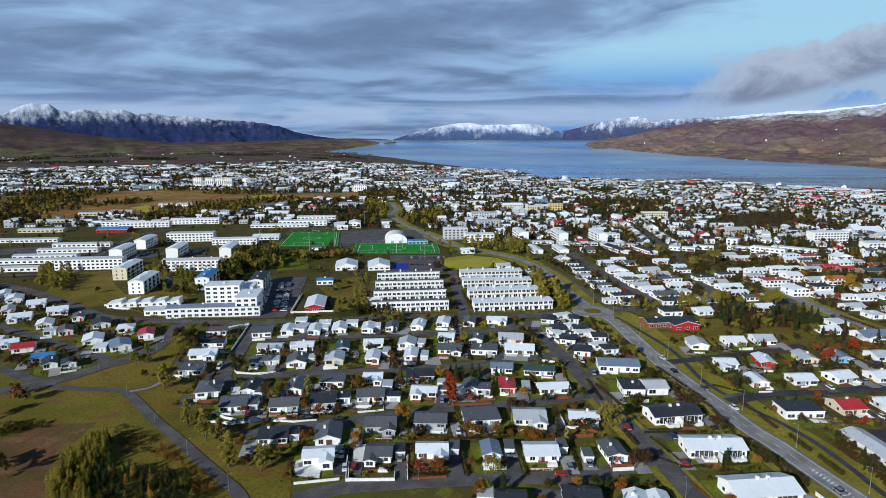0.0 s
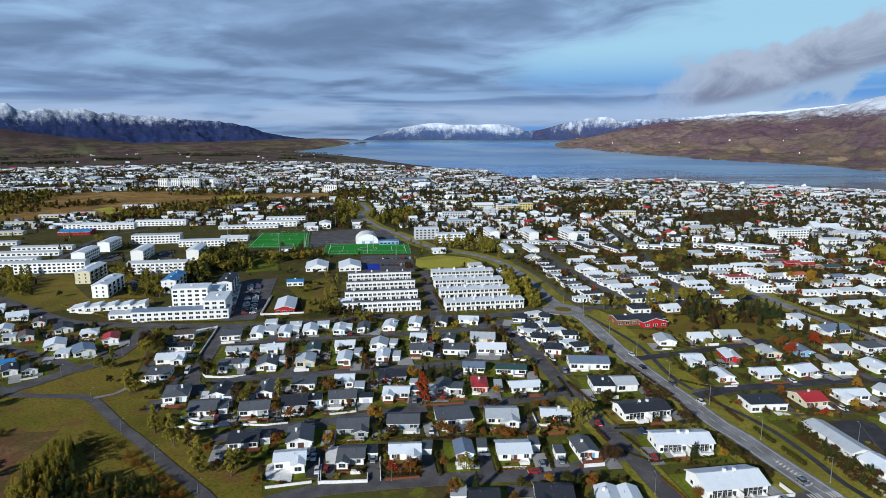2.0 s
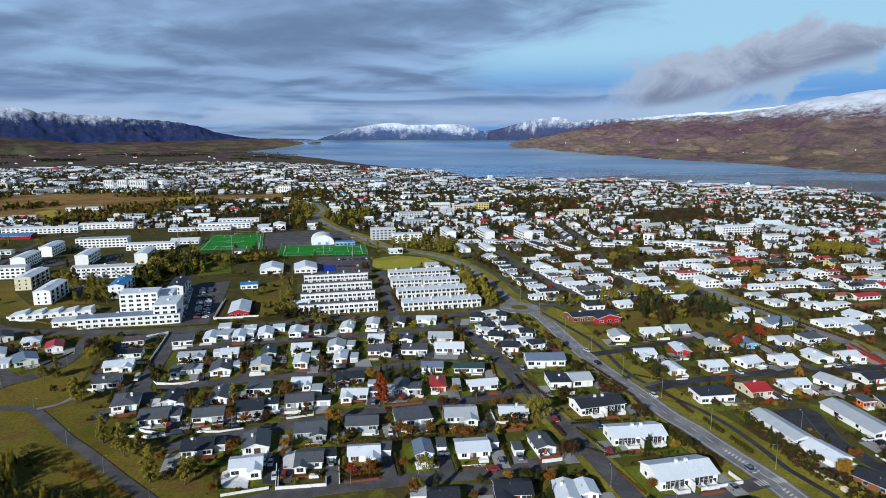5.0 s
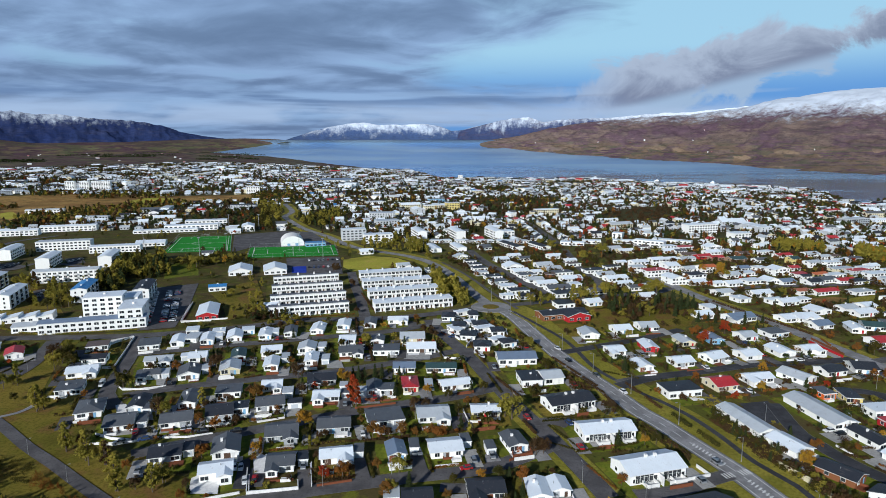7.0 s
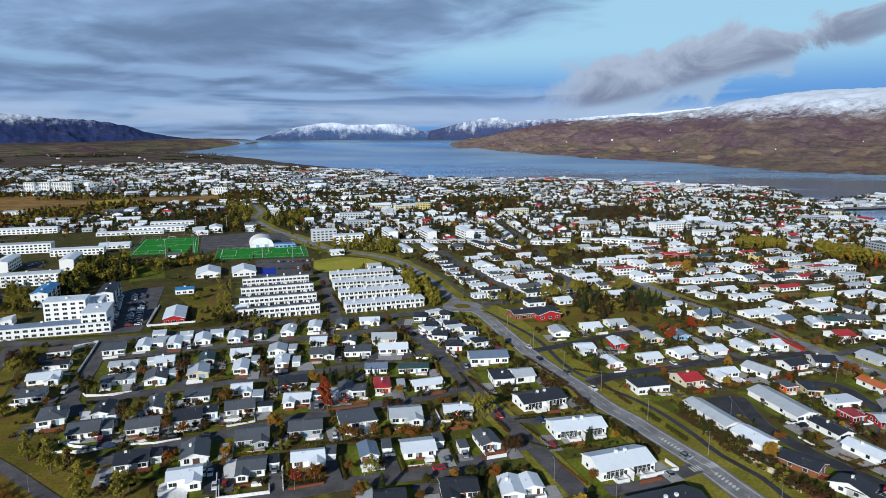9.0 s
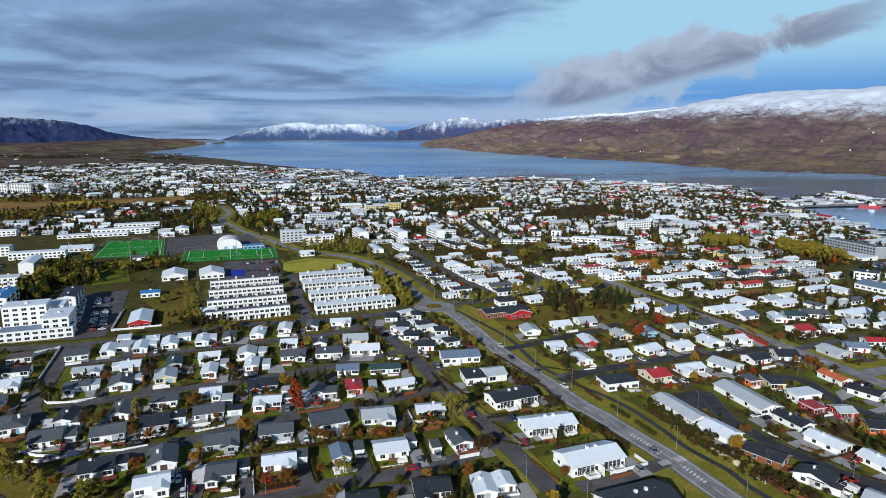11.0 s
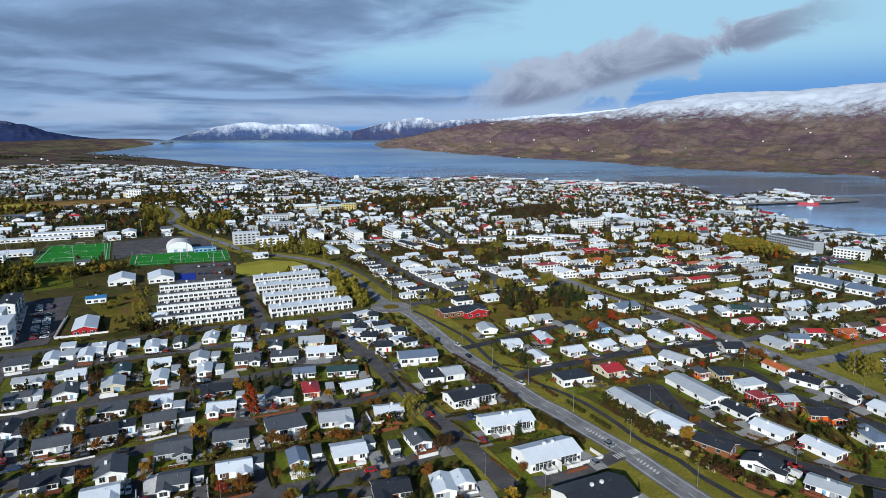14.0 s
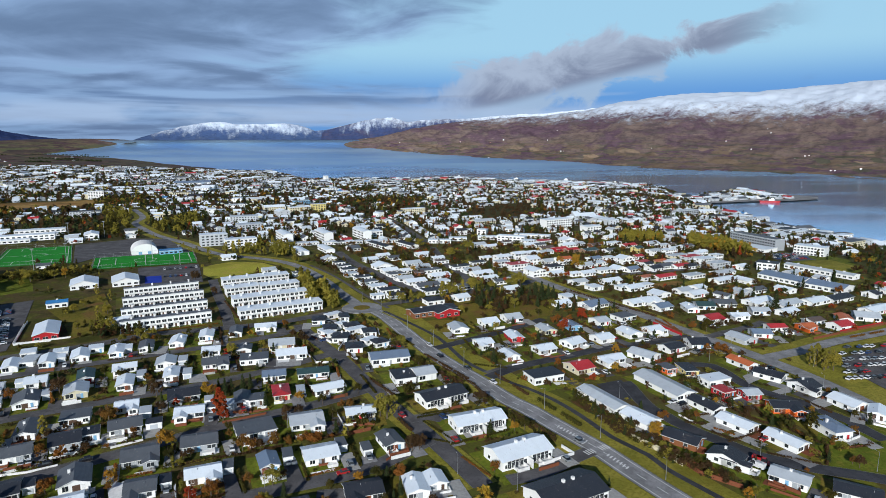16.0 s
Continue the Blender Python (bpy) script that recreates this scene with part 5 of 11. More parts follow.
def pitch_marks(c):
    """White lines, two goals and a mesh fence for a pitch with four given corners."""
    q = [Vector((*p, 0)) for p in c]
    at = lambda u, v: (q[0].lerp(q[1], u)).lerp(q[3].lerp(q[2], u), v)
    s = Shape()
    z = 0.75

    def line(a, b, w=0.45):
        d = (b - a).normalized() * w / 2
        n = Vector((-d.y, d.x, 0))
        s.add([((a - n).x, (a - n).y, ground_at(a.x, a.y) + z), ((b - n).x, (b - n).y, ground_at(b.x, b.y) + z), ((b + n).x, (b + n).y, ground_at(b.x, b.y) + z), ((a + n).x, (a + n).y, ground_at(a.x, a.y) + z)], [(0, 1, 2, 3)])

    e = 0.05
    ring = [at(e, e), at(1 - e, e), at(1 - e, 1 - e), at(e, 1 - e)]
    for i in range(4):
        line(ring[i], ring[(i + 1) % 4])
    wide = (q[1] - q[0]).length > (q[3] - q[0]).length
    line(*((at(0.5, e), at(0.5, 1 - e)) if wide else (at(e, 0.5), at(1 - e, 0.5))))
    for k in range(24):
        a0, a1 = 2 * math.pi * k / 24, 2 * math.pi * (k + 1) / 24
        m = at(0.5, 0.5)
        line(m + Vector((math.cos(a0), math.sin(a0), 0)) * 9.15, m + Vector((math.cos(a1), math.sin(a1), 0)) * 9.15)
    for end in (e, 1 - e):
        k = 0.16 if end < 0.5 else -0.16
        pts = [(0.25, end), (0.25, end + k), (0.75, end + k), (0.75, end)]
        pts = [at(v, u) if wide is False else at(u, v) for v, u in pts]
        for i in range(3):
            line(pts[i], pts[i + 1])
    tagged(new("pitch_lines", s.mesh("pitch_lines", [MARKING])), "white lines on the football pitch", "marking", kind="structure")
    for end in (0.06, 0.94):
        m = at(end, 0.5) if wide else at(0.5, end)
        ax = (at(end, 0.6) - at(end, 0.4)) if wide else (at(0.6, end) - at(0.4, end))
        g = Shape()
        g.tube(-3.66, 0, 0, 2.44, 0.08, 0.08, 6)
        g.tube(3.66, 0, 0, 2.44, 0.08, 0.08, 6)
        g.box(-3.74, 3.74, -0.08, 0.08, 2.4, 2.56)
        o = tagged(new("goal", g.mesh("goal", [FRAME])), "white football goal standing on green turf", "goal", "football goals")
        o.matrix_basis = pose(m.x, m.y, ground_at(m.x, m.y) + 0.6, 0, 0, math.degrees(math.atan2(ax.y, ax.x)))
    for i in range(4):
        a, b = q[i], q[(i + 1) % 4]
        n = max(2, int((b - a).length / 7))
        f = thing("mesh_fence", pose(0, 0, 0), "tall steel posts and rails round the football pitch", "fence", "pitch fences")
        for k in range(n + 1):
            p = a.lerp(b, k / n)
            if "fence_post" not in CACHE:
                w = Shape()
                w.tube(0, 0, 0, 4.0, 0.06, 0.06, 5)
                CACHE["fence_post"] = w.mesh("post", [STEEL])
            child("post", CACHE["fence_post"], f, pose(p.x, p.y, ground_at(p.x, p.y)))
        for h in (1.2, 3.9):
            w = Shape()
            d = (b - a).normalized()
            side = Vector((-d.y, d.x, 0)) * 0.04
            za, zb = ground_at(a.x, a.y) + h, ground_at(b.x, b.y) + h
            w.add([(a - side).to_tuple()[:2] + (za,), (b - side).to_tuple()[:2] + (zb,), (b + side).to_tuple()[:2] + (zb,), (a + side).to_tuple()[:2] + (za,),
                   (a - side).to_tuple()[:2] + (za + 0.08,), (b - side).to_tuple()[:2] + (zb + 0.08,), (b + side).to_tuple()[:2] + (zb + 0.08,), (a + side).to_tuple()[:2] + (za + 0.08,)],
                  [(0, 3, 2, 1), (4, 5, 6, 7), (0, 1, 5, 4), (1, 2, 6, 5), (2, 3, 7, 6), (3, 0, 4, 7)])
            child("rail", w.mesh("rail", [STEEL]), f)


SHIP_PAINT = {"r": plain("hull_red", (0.42, 0.03, 0.03), 0.5), "w": plain("hull_white", (0.70, 0.72, 0.72), 0.5), "b": plain("hull_blue", (0.04, 0.10, 0.24), 0.5)}


def far_pose(x, y, z, rot):
    """A pose for a thing on the far shore, drawn in along the line of sight with its size."""
    r = math.hypot(x, y)
    az = math.degrees(math.atan2(x, y))
    p = place(az, r, z)
    k = float(squeeze(r)) / r
    return pose(*p, 0, 0, rot) @ Matrix.Diagonal((k, k, k, 1))


def ship(x, y, rot, l, paint_key):
    word = {"r": "red-hulled", "w": "white", "b": "dark blue-hulled"}[paint_key]
    ob = thing("ship", far_pose(x, y, SEA, rot), f"{word} trawler with white superstructure moored in the harbour", "ship", "moored ships")
    b = l * 0.09
    h = Shape()
    low = [(-l / 2 + 2, -b * 0.8), (l * 0.3, -b * 0.8), (l / 2 - 3, 0), (l * 0.3, b * 0.8), (-l / 2 + 2, b * 0.8)]
    top = [(-l / 2, -b), (l * 0.32, -b), (l / 2 + 1, 0), (l * 0.32, b), (-l / 2, b)]
    h.add([(px, py, -1.5) for px, py in low] + [(px, py, 4.5 + max(0, px) * 0.05) for px, py in top], [(4, 3, 2, 1, 0), (5, 6, 7, 8, 9)] + [(i, (i + 1) % 5, 5 + (i + 1) % 5, 5 + i) for i in range(5)])
    child("hull", h.mesh("hull", [SHIP_PAINT[paint_key]]), ob)
    s = Shape()
    s.box(-l * 0.05, l * 0.22, -b * 0.8, b * 0.8, 4.5, 9.5)
    child("superstructure", s.mesh("superstructure", [FRAME]), ob)
    s = Shape()
    s.box(l * 0.06, l * 0.18, -b * 0.65, b * 0.65, 9.5, 12.5)
    child("bridge", s.mesh("bridge", [FRAME]), ob)
    s = Shape()
    s.tube(l * 0.10, 0, 12.5, 22, 0.35, 0.15, 6)
    child("mast", s.mesh("mast", [STEEL]), ob)
    s = Shape()
    s.tube(-l * 0.3, 0, 4.5, 15, 0.4, 0.25, 6, 0, 3, 0)
    child("derrick", s.mesh("derrick", [STEEL]), ob)


def pier(x, y, rot, l, w):
    s = Shape()
    s.box(-l / 2, l / 2, -w / 2, w / 2, -2, 3.0)
    ob = tagged(new("pier", s.mesh("pier", [CONCRETE])), "long concrete pier reaching into the fjord", "pier", kind="structure")
    ob.matrix_basis = far_pose(x, y, SEA, rot)


def garden_wall(pts, h=1.1, mat=None, label="white concrete garden wall", name="garden_wall"):
    """A wall or fence of straight lengths, in one piece of each length."""
    ob = thing(name, pose(0, 0, 0), label + " round a plot", "wall", "garden walls")
    for (xa, ya), (xb, yb) in zip(pts, pts[1:]):
        l = math.hypot(xb - xa, yb - ya)
        s = Shape()
        s.box(-0.1, l + 0.1, -0.1, 0.1, -0.3, h)
        s.box(-0.15, l + 0.15, -0.14, 0.14, h, h + 0.08)
        child("wall_length", s.mesh("wall_length", [mat or PALE]), ob, pose(xa, ya, ground_at(xa, ya), 0, 0, math.degrees(math.atan2(yb - ya, xb - xa))))


def median_bars(x0, y0, x1, y1):
    """White bars painted across the middle of the main road."""
    a, b = Vector((x0, y0, 0)), Vector((x1, y1, 0))
    e = (b - a).normalized()
    n = int((b - a).length / 1.6)
    ang = math.degrees(math.atan2(e.y, e.x))
    for k in range(n):
        p = a + e * (k * 1.6)
        s = Shape()
        s.box(-0.30, 0.30, -1.0, 1.0, -0.01, 0.006)
        ob = tagged(new("road_marking", s.mesh("road_marking", [MARKING])), "white bar painted on the asphalt", "marking", kind="structure")
        ob.matrix_basis = pose(p.x, p.y, ground_at(p.x, p.y) + 0.24, 0, 0, ang + 25)


def crossing(x, y, rot, n=6, l=3.0, step=1.3):
    """A zebra crossing: painted bars across the road."""
    s = Shape()
    for k in range(n):
        o = (k - (n - 1) / 2) * step
        s.box(-l / 2, l / 2, o - 0.28, o + 0.28, 0, 0.02)
    ob = tagged(new("crossing", s.mesh("crossing", [MARKING])), "white zebra crossing painted on the road", "marking", kind="structure")
    ob.matrix_basis = pose(x, y, ground_at(x, y) + 0.40, 0, 0, rot)


# ---- the place ----

# ground patches
sheet("meadow", "grass and shrubs between the apartment blocks", [(-334.1, 333.0), (-439.7, 390.4), (-704.6, 635.2), (-557.7, 687.4), (-365.6, 734.0), (-268.0, 716.6), (-227.6, 473.1), (-183.0, 338.9), (-233.9, 329.1), (-274.7, 326.2)], GARDEN, take=False)
sheet("meadow", "rough grass round the sports ground", [(-279.6, 546.7), (-191.1, 589.0), (-241.0, 722.3), (-173.6, 737.6), (-107.8, 605.1), (-88.2, 495.6), (-150.3, 470.6), (-116.8, 359.2), (-186.4, 338.3), (-230.9, 430.8)], GARDEN, take=False)
sheet("meadow", "meadow with trees behind the school", [(47.0, 410.8), (95.7, 427.3), (126.8, 426.2), (160.5, 425.9), (149.8, 386.9), (136.7, 358.3), (116.4, 347.7), (95.6, 355.3), (68.5, 371.2)], GRASS, take=False)
sheet("meadow", "rough yellow-green autumn meadow of the park", [(-268.3, 236.4), (-248.5, 232.6), (-237.2, 229.0), (-229.3, 229.9), (-224.2, 244.0), (-219.0, 260.0), (-211.9, 272.0), (-211.4, 289.0), (-217.2, 313.8), (-207.5, 321.4), (-198.4, 288.7), (-185.3, 258.9), (-175.2, 244.4), (-164.8, 243.0), (-153.0, 229.0), (-144.1, 219.2), (-135.3, 206.8), (-118.6, 202.0), (-122.7, 204.3), (-110.7, 201.6), (-104.8, 188.3), (-89.3, 186.2), (-83.9, 173.8), (-70.0, 140.0), (-150.0, 120.0), (-230.0, 140.0), (-262.0, 190.0)], GRASS, take=False)
sheet("heath", "reddish-brown heath with bare patches", [(-204.0, 177.1), (-199.6, 182.4), (-195.3, 190.0), (-188.8, 194.8), (-180.2, 196.5), (-176.3, 198.9), (-173.0, 185.3), (-173.5, 175.2), (-165.3, 161.5), (-153.1, 148.4), (-165.0, 128.0), (-215.0, 150.0)], BRUSH, take=False)
sheet("meadow", "dry yellow meadow beside the curving road", [(-105.6, 554.3), (-85.7, 572.4), (-58.0, 563.5), (-43.2, 542.4), (-53.7, 523.1), (-89.8, 504.3), (-99.8, 521.5)], GOLD)
sheet("meadow", "grass by the apartment blocks", [(-349.1, 348.6), (-380.0, 402.0), (-386.0, 438.0), (-368.4, 445.9), (-337.4, 410.2), (-301.9, 378.0), (-257.7, 383.4), (-246.8, 369.9), (-295.2, 351.7), (-304.8, 342.8), (-324.7, 346.0)], GRASS, take=False)
sheet("meadow", "grass by the apartment blocks", [(-286.2, 381.1), (-253.6, 387.4), (-269.2, 423.4), (-307.0, 471.7), (-328.3, 467.6), (-334.6, 448.0)], GRASS, take=False)
sheet("lawn_field", "grass by the pitches", [(-257.3, 530.6), (-233.8, 540.8), (-211.3, 487.8), (-232.2, 472.3)], LAWN, take=False)
sheet("meadow", "grass around the red-walled school", [(32.9, 388.1), (46.8, 361.5), (75.7, 359.6), (99.2, 382.8), (121.0, 405.2), (114.0, 369.1), (62.4, 334.5), (49.6, 346.4)], GRASS, take=False)
sheet("meadow", "grass by the car park", [(235.8, 256.3), (243.1, 243.2), (240.5, 219.6), (225.1, 204.6), (218.9, 223.6), (216.5, 248.3), (213.7, 260.4), (233.7, 266.2)], VERGE, take=False)
sheet("meadow", "grass slope by the long school", [(414.3, 492.3), (488.6, 554.1), (480.6, 495.6), (438.7, 434.2), (398.7, 420.0), (396.3, 453.7)], LAWN, take=False)
sheet("meadow", "grass around the white hospital-like block", [(268.0, 695.1), (313.4, 709.2), (338.3, 669.6), (301.2, 607.9), (274.6, 620.2), (263.4, 656.8)], LAWN, take=False)
sheet("meadow", "lawn with shrubs", [(182.4, 191.9), (207.6, 197.1), (207.5, 187.2), (176.2, 156.6), (164.4, 164.1), (167.1, 177.2)], LAWN, take=False)
sheet("heath", "brown heath between the quarters of the town", [(-1065.2, 1015.9), (-982.6, 1122.3), (-871.7, 1185.6), (-794.1, 1230.5), (-681.6, 1220.3), (-562.5, 1186.1), (-451.4, 1213.3), (-370.7, 1309.5), (-311.2, 1224.2), (-347.5, 1111.4), (-446.9, 1082.6), (-481.5, 970.5), (-476.7, 884.2), (-520.2, 830.3), (-540.5, 778.6), (-652.1, 806.3), (-682.3, 733.7), (-723.2, 684.8)], HEATH)
sheet("meadow", "pale stubble field on the heath", [(-590.1, 1088.5), (-583.6, 1154.0), (-528.5, 1139.0), (-499.7, 1071.5), (-538.1, 1041.1)], GOLD, take=False)
sheet("meadow", "pale field on the heath", [(-677.9, 879.9), (-679.4, 923.9), (-618.8, 857.8), (-616.2, 827.5)], GOLD, take=False)

# roads
road("road", "two-lane main road of worn asphalt with white lines", [(20.0, 402.0), (26.0, 391.0), (33.6, 375.0), (44.5, 329.8), (54.3, 293.9), (64.9, 264.7), (73.1, 240.0), (78.3, 229.8), (85.1, 212.2), (91.6, 196.4), (94.2, 188.5), (97.6, 176.5), (103.5, 158.0), (110.0, 140.0)], 9.6, OLD_ASPHALT, marks=True, verge=(14, 8))
road("road", "curving asphalt road", [(19.6, 401.4), (7.4, 441.1), (-3.0, 480.7), (-23.1, 536.3), (-45.4, 568.7), (-71.7, 589.9), (-96.6, 607.2), (-119.7, 638.2), (-149.2, 689.8), (-189.5, 749.6), (-221.0, 812.0), (-247.9, 873.7), (-256.6, 943.8), (-299.8, 1057.8)], 8.0, OLD_ASPHALT, verge=(7, 7))
road("road", "asphalt street through the quarter", [(15.9, 395.2), (-3.5, 386.2), (-30.8, 373.3), (-65.2, 366.7), (-100.2, 362.4), (-131.3, 346.5), (-179.1, 331.4), (-231.7, 325.9), (-274.7, 326.2), (-323.3, 349.2), (-370.9, 371.3), (-417.7, 389.0)], 8.0)
road("road", "asphalt street between houses and long terraces", [(-18.3, 366.0), (-8.8, 337.1), (3.9, 305.4), (11.3, 281.9), (17.4, 263.2), (25.0, 240.3), (32.1, 221.4), (36.6, 208.3), (41.6, 193.2), (46.4, 177.4)], 7.0, verge=(2, 3))
road("road", "residential street", [(-78.3, 163.3), (-66.8, 171.6), (-49.9, 177.9), (-32.4, 183.0), (-14.5, 187.8), (10.9, 194.5), (34.4, 210.6)], 7.0)
road("road", "residential street", [(-115.0, 199.6), (-91.2, 212.7), (-63.1, 226.3), (-37.6, 238.7), (-5.8, 250.6), (14.4, 261.6)], 7.0)
road("road", "residential street", [(-144.6, 249.0), (-126.6, 258.1), (-91.7, 270.0), (-60.7, 279.7), (-29.4, 293.6), (-0.7, 310.8)], 6.5)
road("road", "residential street", [(-166.4, 300.7), (-132.3, 313.3), (-90.4, 326.5), (-41.1, 342.3), (-14.5, 358.5)], 6.5)
road("road", "residential street", [(-141.1, 237.8), (-152.4, 250.3), (-158.8, 270.2), (-166.0, 295.0), (-179.5, 330.1)], 6.5)
road("road", "residential street", [(-89.0, 499.9), (-77.6, 451.0), (-67.1, 410.7), (-57.6, 368.1)], 6.5)
road("road", "street along the park", [(-241.9, 213.9), (-239.6, 216.4), (-232.7, 221.8), (-227.3, 227.8), (-221.2, 239.1), (-216.9, 252.4), (-211.8, 259.4), (-208.6, 269.4), (-210.0, 285.3), (-214.7, 302.2), (-221.4, 322.1)], 8.0)
road("road", "street between the western houses", [(-228.6, 227.8), (-241.2, 231.7), (-253.4, 236.2), (-266.6, 239.9)], 6.0)
road("road", "street between the western houses", [(-216.5, 254.5), (-226.1, 262.1), (-236.3, 266.2), (-252.4, 271.6), (-264.9, 275.8), (-287.1, 285.1), (-306.9, 291.0), (-324.3, 296.9)], 6.0)
road("footpath", "broad asphalt path through the park", [(-225.7, 226.7), (-217.4, 225.0), (-205.8, 225.6), (-196.0, 226.7), (-186.7, 226.9), (-176.2, 220.3), (-155.4, 204.3), (-138.8, 193.1), (-120.5, 179.9), (-104.0, 168.4), (-96.2, 162.5), (-86.0, 150.5)], 4.5, ASPHALT, kerb=False)
road("footpath", "narrow path in the park", [(-183.8, 226.9), (-178.3, 231.5), (-176.6, 237.3), (-176.9, 242.9)], 2.2, OLD_ASPHALT, kerb=False)
road("footpath", "footpath beside the main road", [(34.4, 385.9), (46.7, 357.9), (58.7, 326.7), (65.0, 290.1), (72.0, 272.3), (80.9, 255.5), (84.8, 250.4), (92.0, 236.4), (97.5, 218.8), (101.5, 200.2), (108.0, 185.7), (109.5, 175.9), (113.5, 165.0), (117.5, 155.0)], 2.4, FRESH_ASPHALT, kerb=False, verge=(3, 1.5))
road("road", "side street", [(28.7, 228.2), (37.0, 229.9), (42.5, 226.4)], 6.0)
road("road", "side street", [(-5.9, 181.6), (8.0, 180.9)], 5.0)
road("road", "side street with crossing at the main road", [(55.2, 178.7), (67.7, 181.2), (80.1, 187.5), (89.3, 191.8)], 6.0)
road("road", "eastern street", [(54.4, 309.8), (76.4, 320.6), (98.0, 331.6), (128.2, 350.0)], 6.0, FRESH_ASPHALT)
road("road", "eastern street", [(71.4, 265.5), (89.9, 276.2), (117.8, 285.3), (143.5, 294.0), (162.7, 296.2), (197.3, 303.4)], 6.5, FRESH_ASPHALT)
road("road", "freshly laid asphalt street", [(130.6, 248.8), (130.4, 243.3), (129.1, 235.0), (128.1, 226.5), (128.2, 218.9), (130.4, 212.8), (131.8, 206.2), (135.4, 196.9), (138.8, 190.5), (142.3, 183.7), (146.6, 176.6), (152.3, 171.7), (158.9, 166.4), (169.2, 160.6), (178.6, 154.4)], 6.5, FRESH_ASPHALT)
road("road", "freshly laid asphalt street", [(173.5, 263.1), (182.0, 259.3), (182.8, 247.9), (182.4, 237.1), (185.0, 226.6), (190.6, 218.6), (194.5, 211.6), (195.9, 203.4), (198.9, 195.4), (198.6, 188.4), (199.2, 179.2)], 6.0, FRESH_ASPHALT)
road("road", "long straight road past the car park", [(146.0, 520.0), (158.0, 467.3), (164.8, 435.3), (173.5, 404.0), (184.8, 377.0), (191.5, 348.2), (199.1, 318.0), (208.2, 283.9), (216.5, 248.3), (218.9, 223.6), (219.5, 199.1)], 9.0, OLD_ASPHALT, verge=(5, 5))
road("road", "road along the row of golden trees", [(33.4, 401.0), (64.9, 412.0), (84.0, 417.5), (106.3, 426.0), (125.0, 434.0), (143.5, 440.0), (156.0, 452.0)], 7.0)
road("road", "road to the car park", [(214.5, 263.5), (222.0, 266.0), (241.6, 270.7), (266.3, 279.3), (289.4, 284.8), (312.8, 290.4), (350.0, 300.0)], 8.0, OLD_ASPHALT, verge=(7, 6))
road("road", "side street between the hedges", [(206.8, 300.3), (225.5, 306.9), (241.5, 312.2), (257.4, 320.0)], 6.0)
road("road", "asphalt street between flat-roofed houses", [(9.5, 604.1), (18.4, 560.8), (30.0, 521.5), (40.5, 492.1), (50.0, 465.7), (56.5, 447.6), (63.3, 431.9)], 8.0)
road("footpath", "dark footpath beside the curving road", [(-15.7, 543.2), (1.0, 504.1), (12.6, 470.0), (21.4, 440.1), (30.5, 413.6), (37.6, 392.3)], 2.6, kerb=False)
road("road", "residential street of the east quarter", [(104.1, 609.6), (102.1, 511.8), (105.5, 490.2), (107.2, 473.5), (104.0, 449.0), (103.7, 424.1)], 6.0)
road("road", "cross street of the east quarter", [(179.4, 446.3), (197.2, 449.3), (220.0, 456.5), (250.2, 460.2), (284.1, 464.7), (324.8, 474.3)], 6.5)
road("road", "street in the east quarter", [(-164.4, 876.1), (-76.0, 887.1), (3.3, 910.1), (79.9, 885.2), (103.7, 648.2)], 7.0)
sheet("car_park", "asphalt car park by the apartment blocks", [(-226.9, 441.4), (-198.3, 457.1), (-179.1, 397.0), (-166.5, 347.1), (-185.3, 339.7), (-204.5, 384.2)], ASPHALT)
sheet("car_park", "asphalt yard at the sports halls", [(-159.0, 558.2), (-111.8, 567.3), (-95.1, 494.3), (-138.6, 485.9)], ASPHALT)
sheet("yard", "gravel building site beside the pitch", [(-256.3, 694.7), (-207.3, 729.6), (-173.6, 722.3), (-129.9, 628.7), (-211.0, 612.8), (-218.9, 583.6)], ASPHALT)
road("road", "street along the low terraces", [(-441.6, 412.1), (-413.9, 421.8), (-392.7, 432.3), (-424.3, 498.6), (-457.0, 573.6), (-473.5, 639.6), (-454.1, 685.9)], 6.0)
road("road", "street behind the apartment blocks", [(-430.5, 524.3), (-378.5, 498.9), (-370.5, 529.4), (-327.0, 517.1), (-276.3, 487.3)], 5.5)
sheet("car_park", "asphalt car park between the apartment blocks", [(-402.8, 520.3), (-396.8, 533.7), (-374.8, 516.6), (-374.9, 494.1)], ASPHALT)
sheet("car_park", "asphalt car park between the apartment blocks", [(-360.9, 550.1), (-351.3, 558.4), (-331.4, 533.8), (-340.2, 523.2)], ASPHALT)
sheet("car_park", "asphalt car park between the apartment blocks", [(-309.8, 427.4), (-304.2, 436.6), (-285.7, 416.4), (-283.5, 395.1)], ASPHALT)
sheet("yard", "asphalt yards between the low terraces", [(-548.0, 515.2), (-508.2, 542.6), (-494.4, 581.7), (-474.7, 570.3), (-488.5, 507.3), (-521.2, 489.2)], ASPHALT)
sheet("car_park", "large asphalt car park full of cars", [(243.0, 243.5), (252.0, 257.0), (272.3, 263.5), (294.0, 270.5), (322.0, 280.0), (270.4, 227.3), (240.5, 219.6)], ASPHALT)
sheet("yard", "asphalt yard", [(70.7, 272.5), (93.1, 283.0), (92.8, 276.7), (73.7, 265.9)], ASPHALT)
sheet("yard", "asphalt yard behind the long house", [(117.1, 248.3), (130.2, 251.3), (130.5, 238.7), (124.2, 230.0), (119.3, 230.6), (116.6, 237.1)], FRESH_ASPHALT)

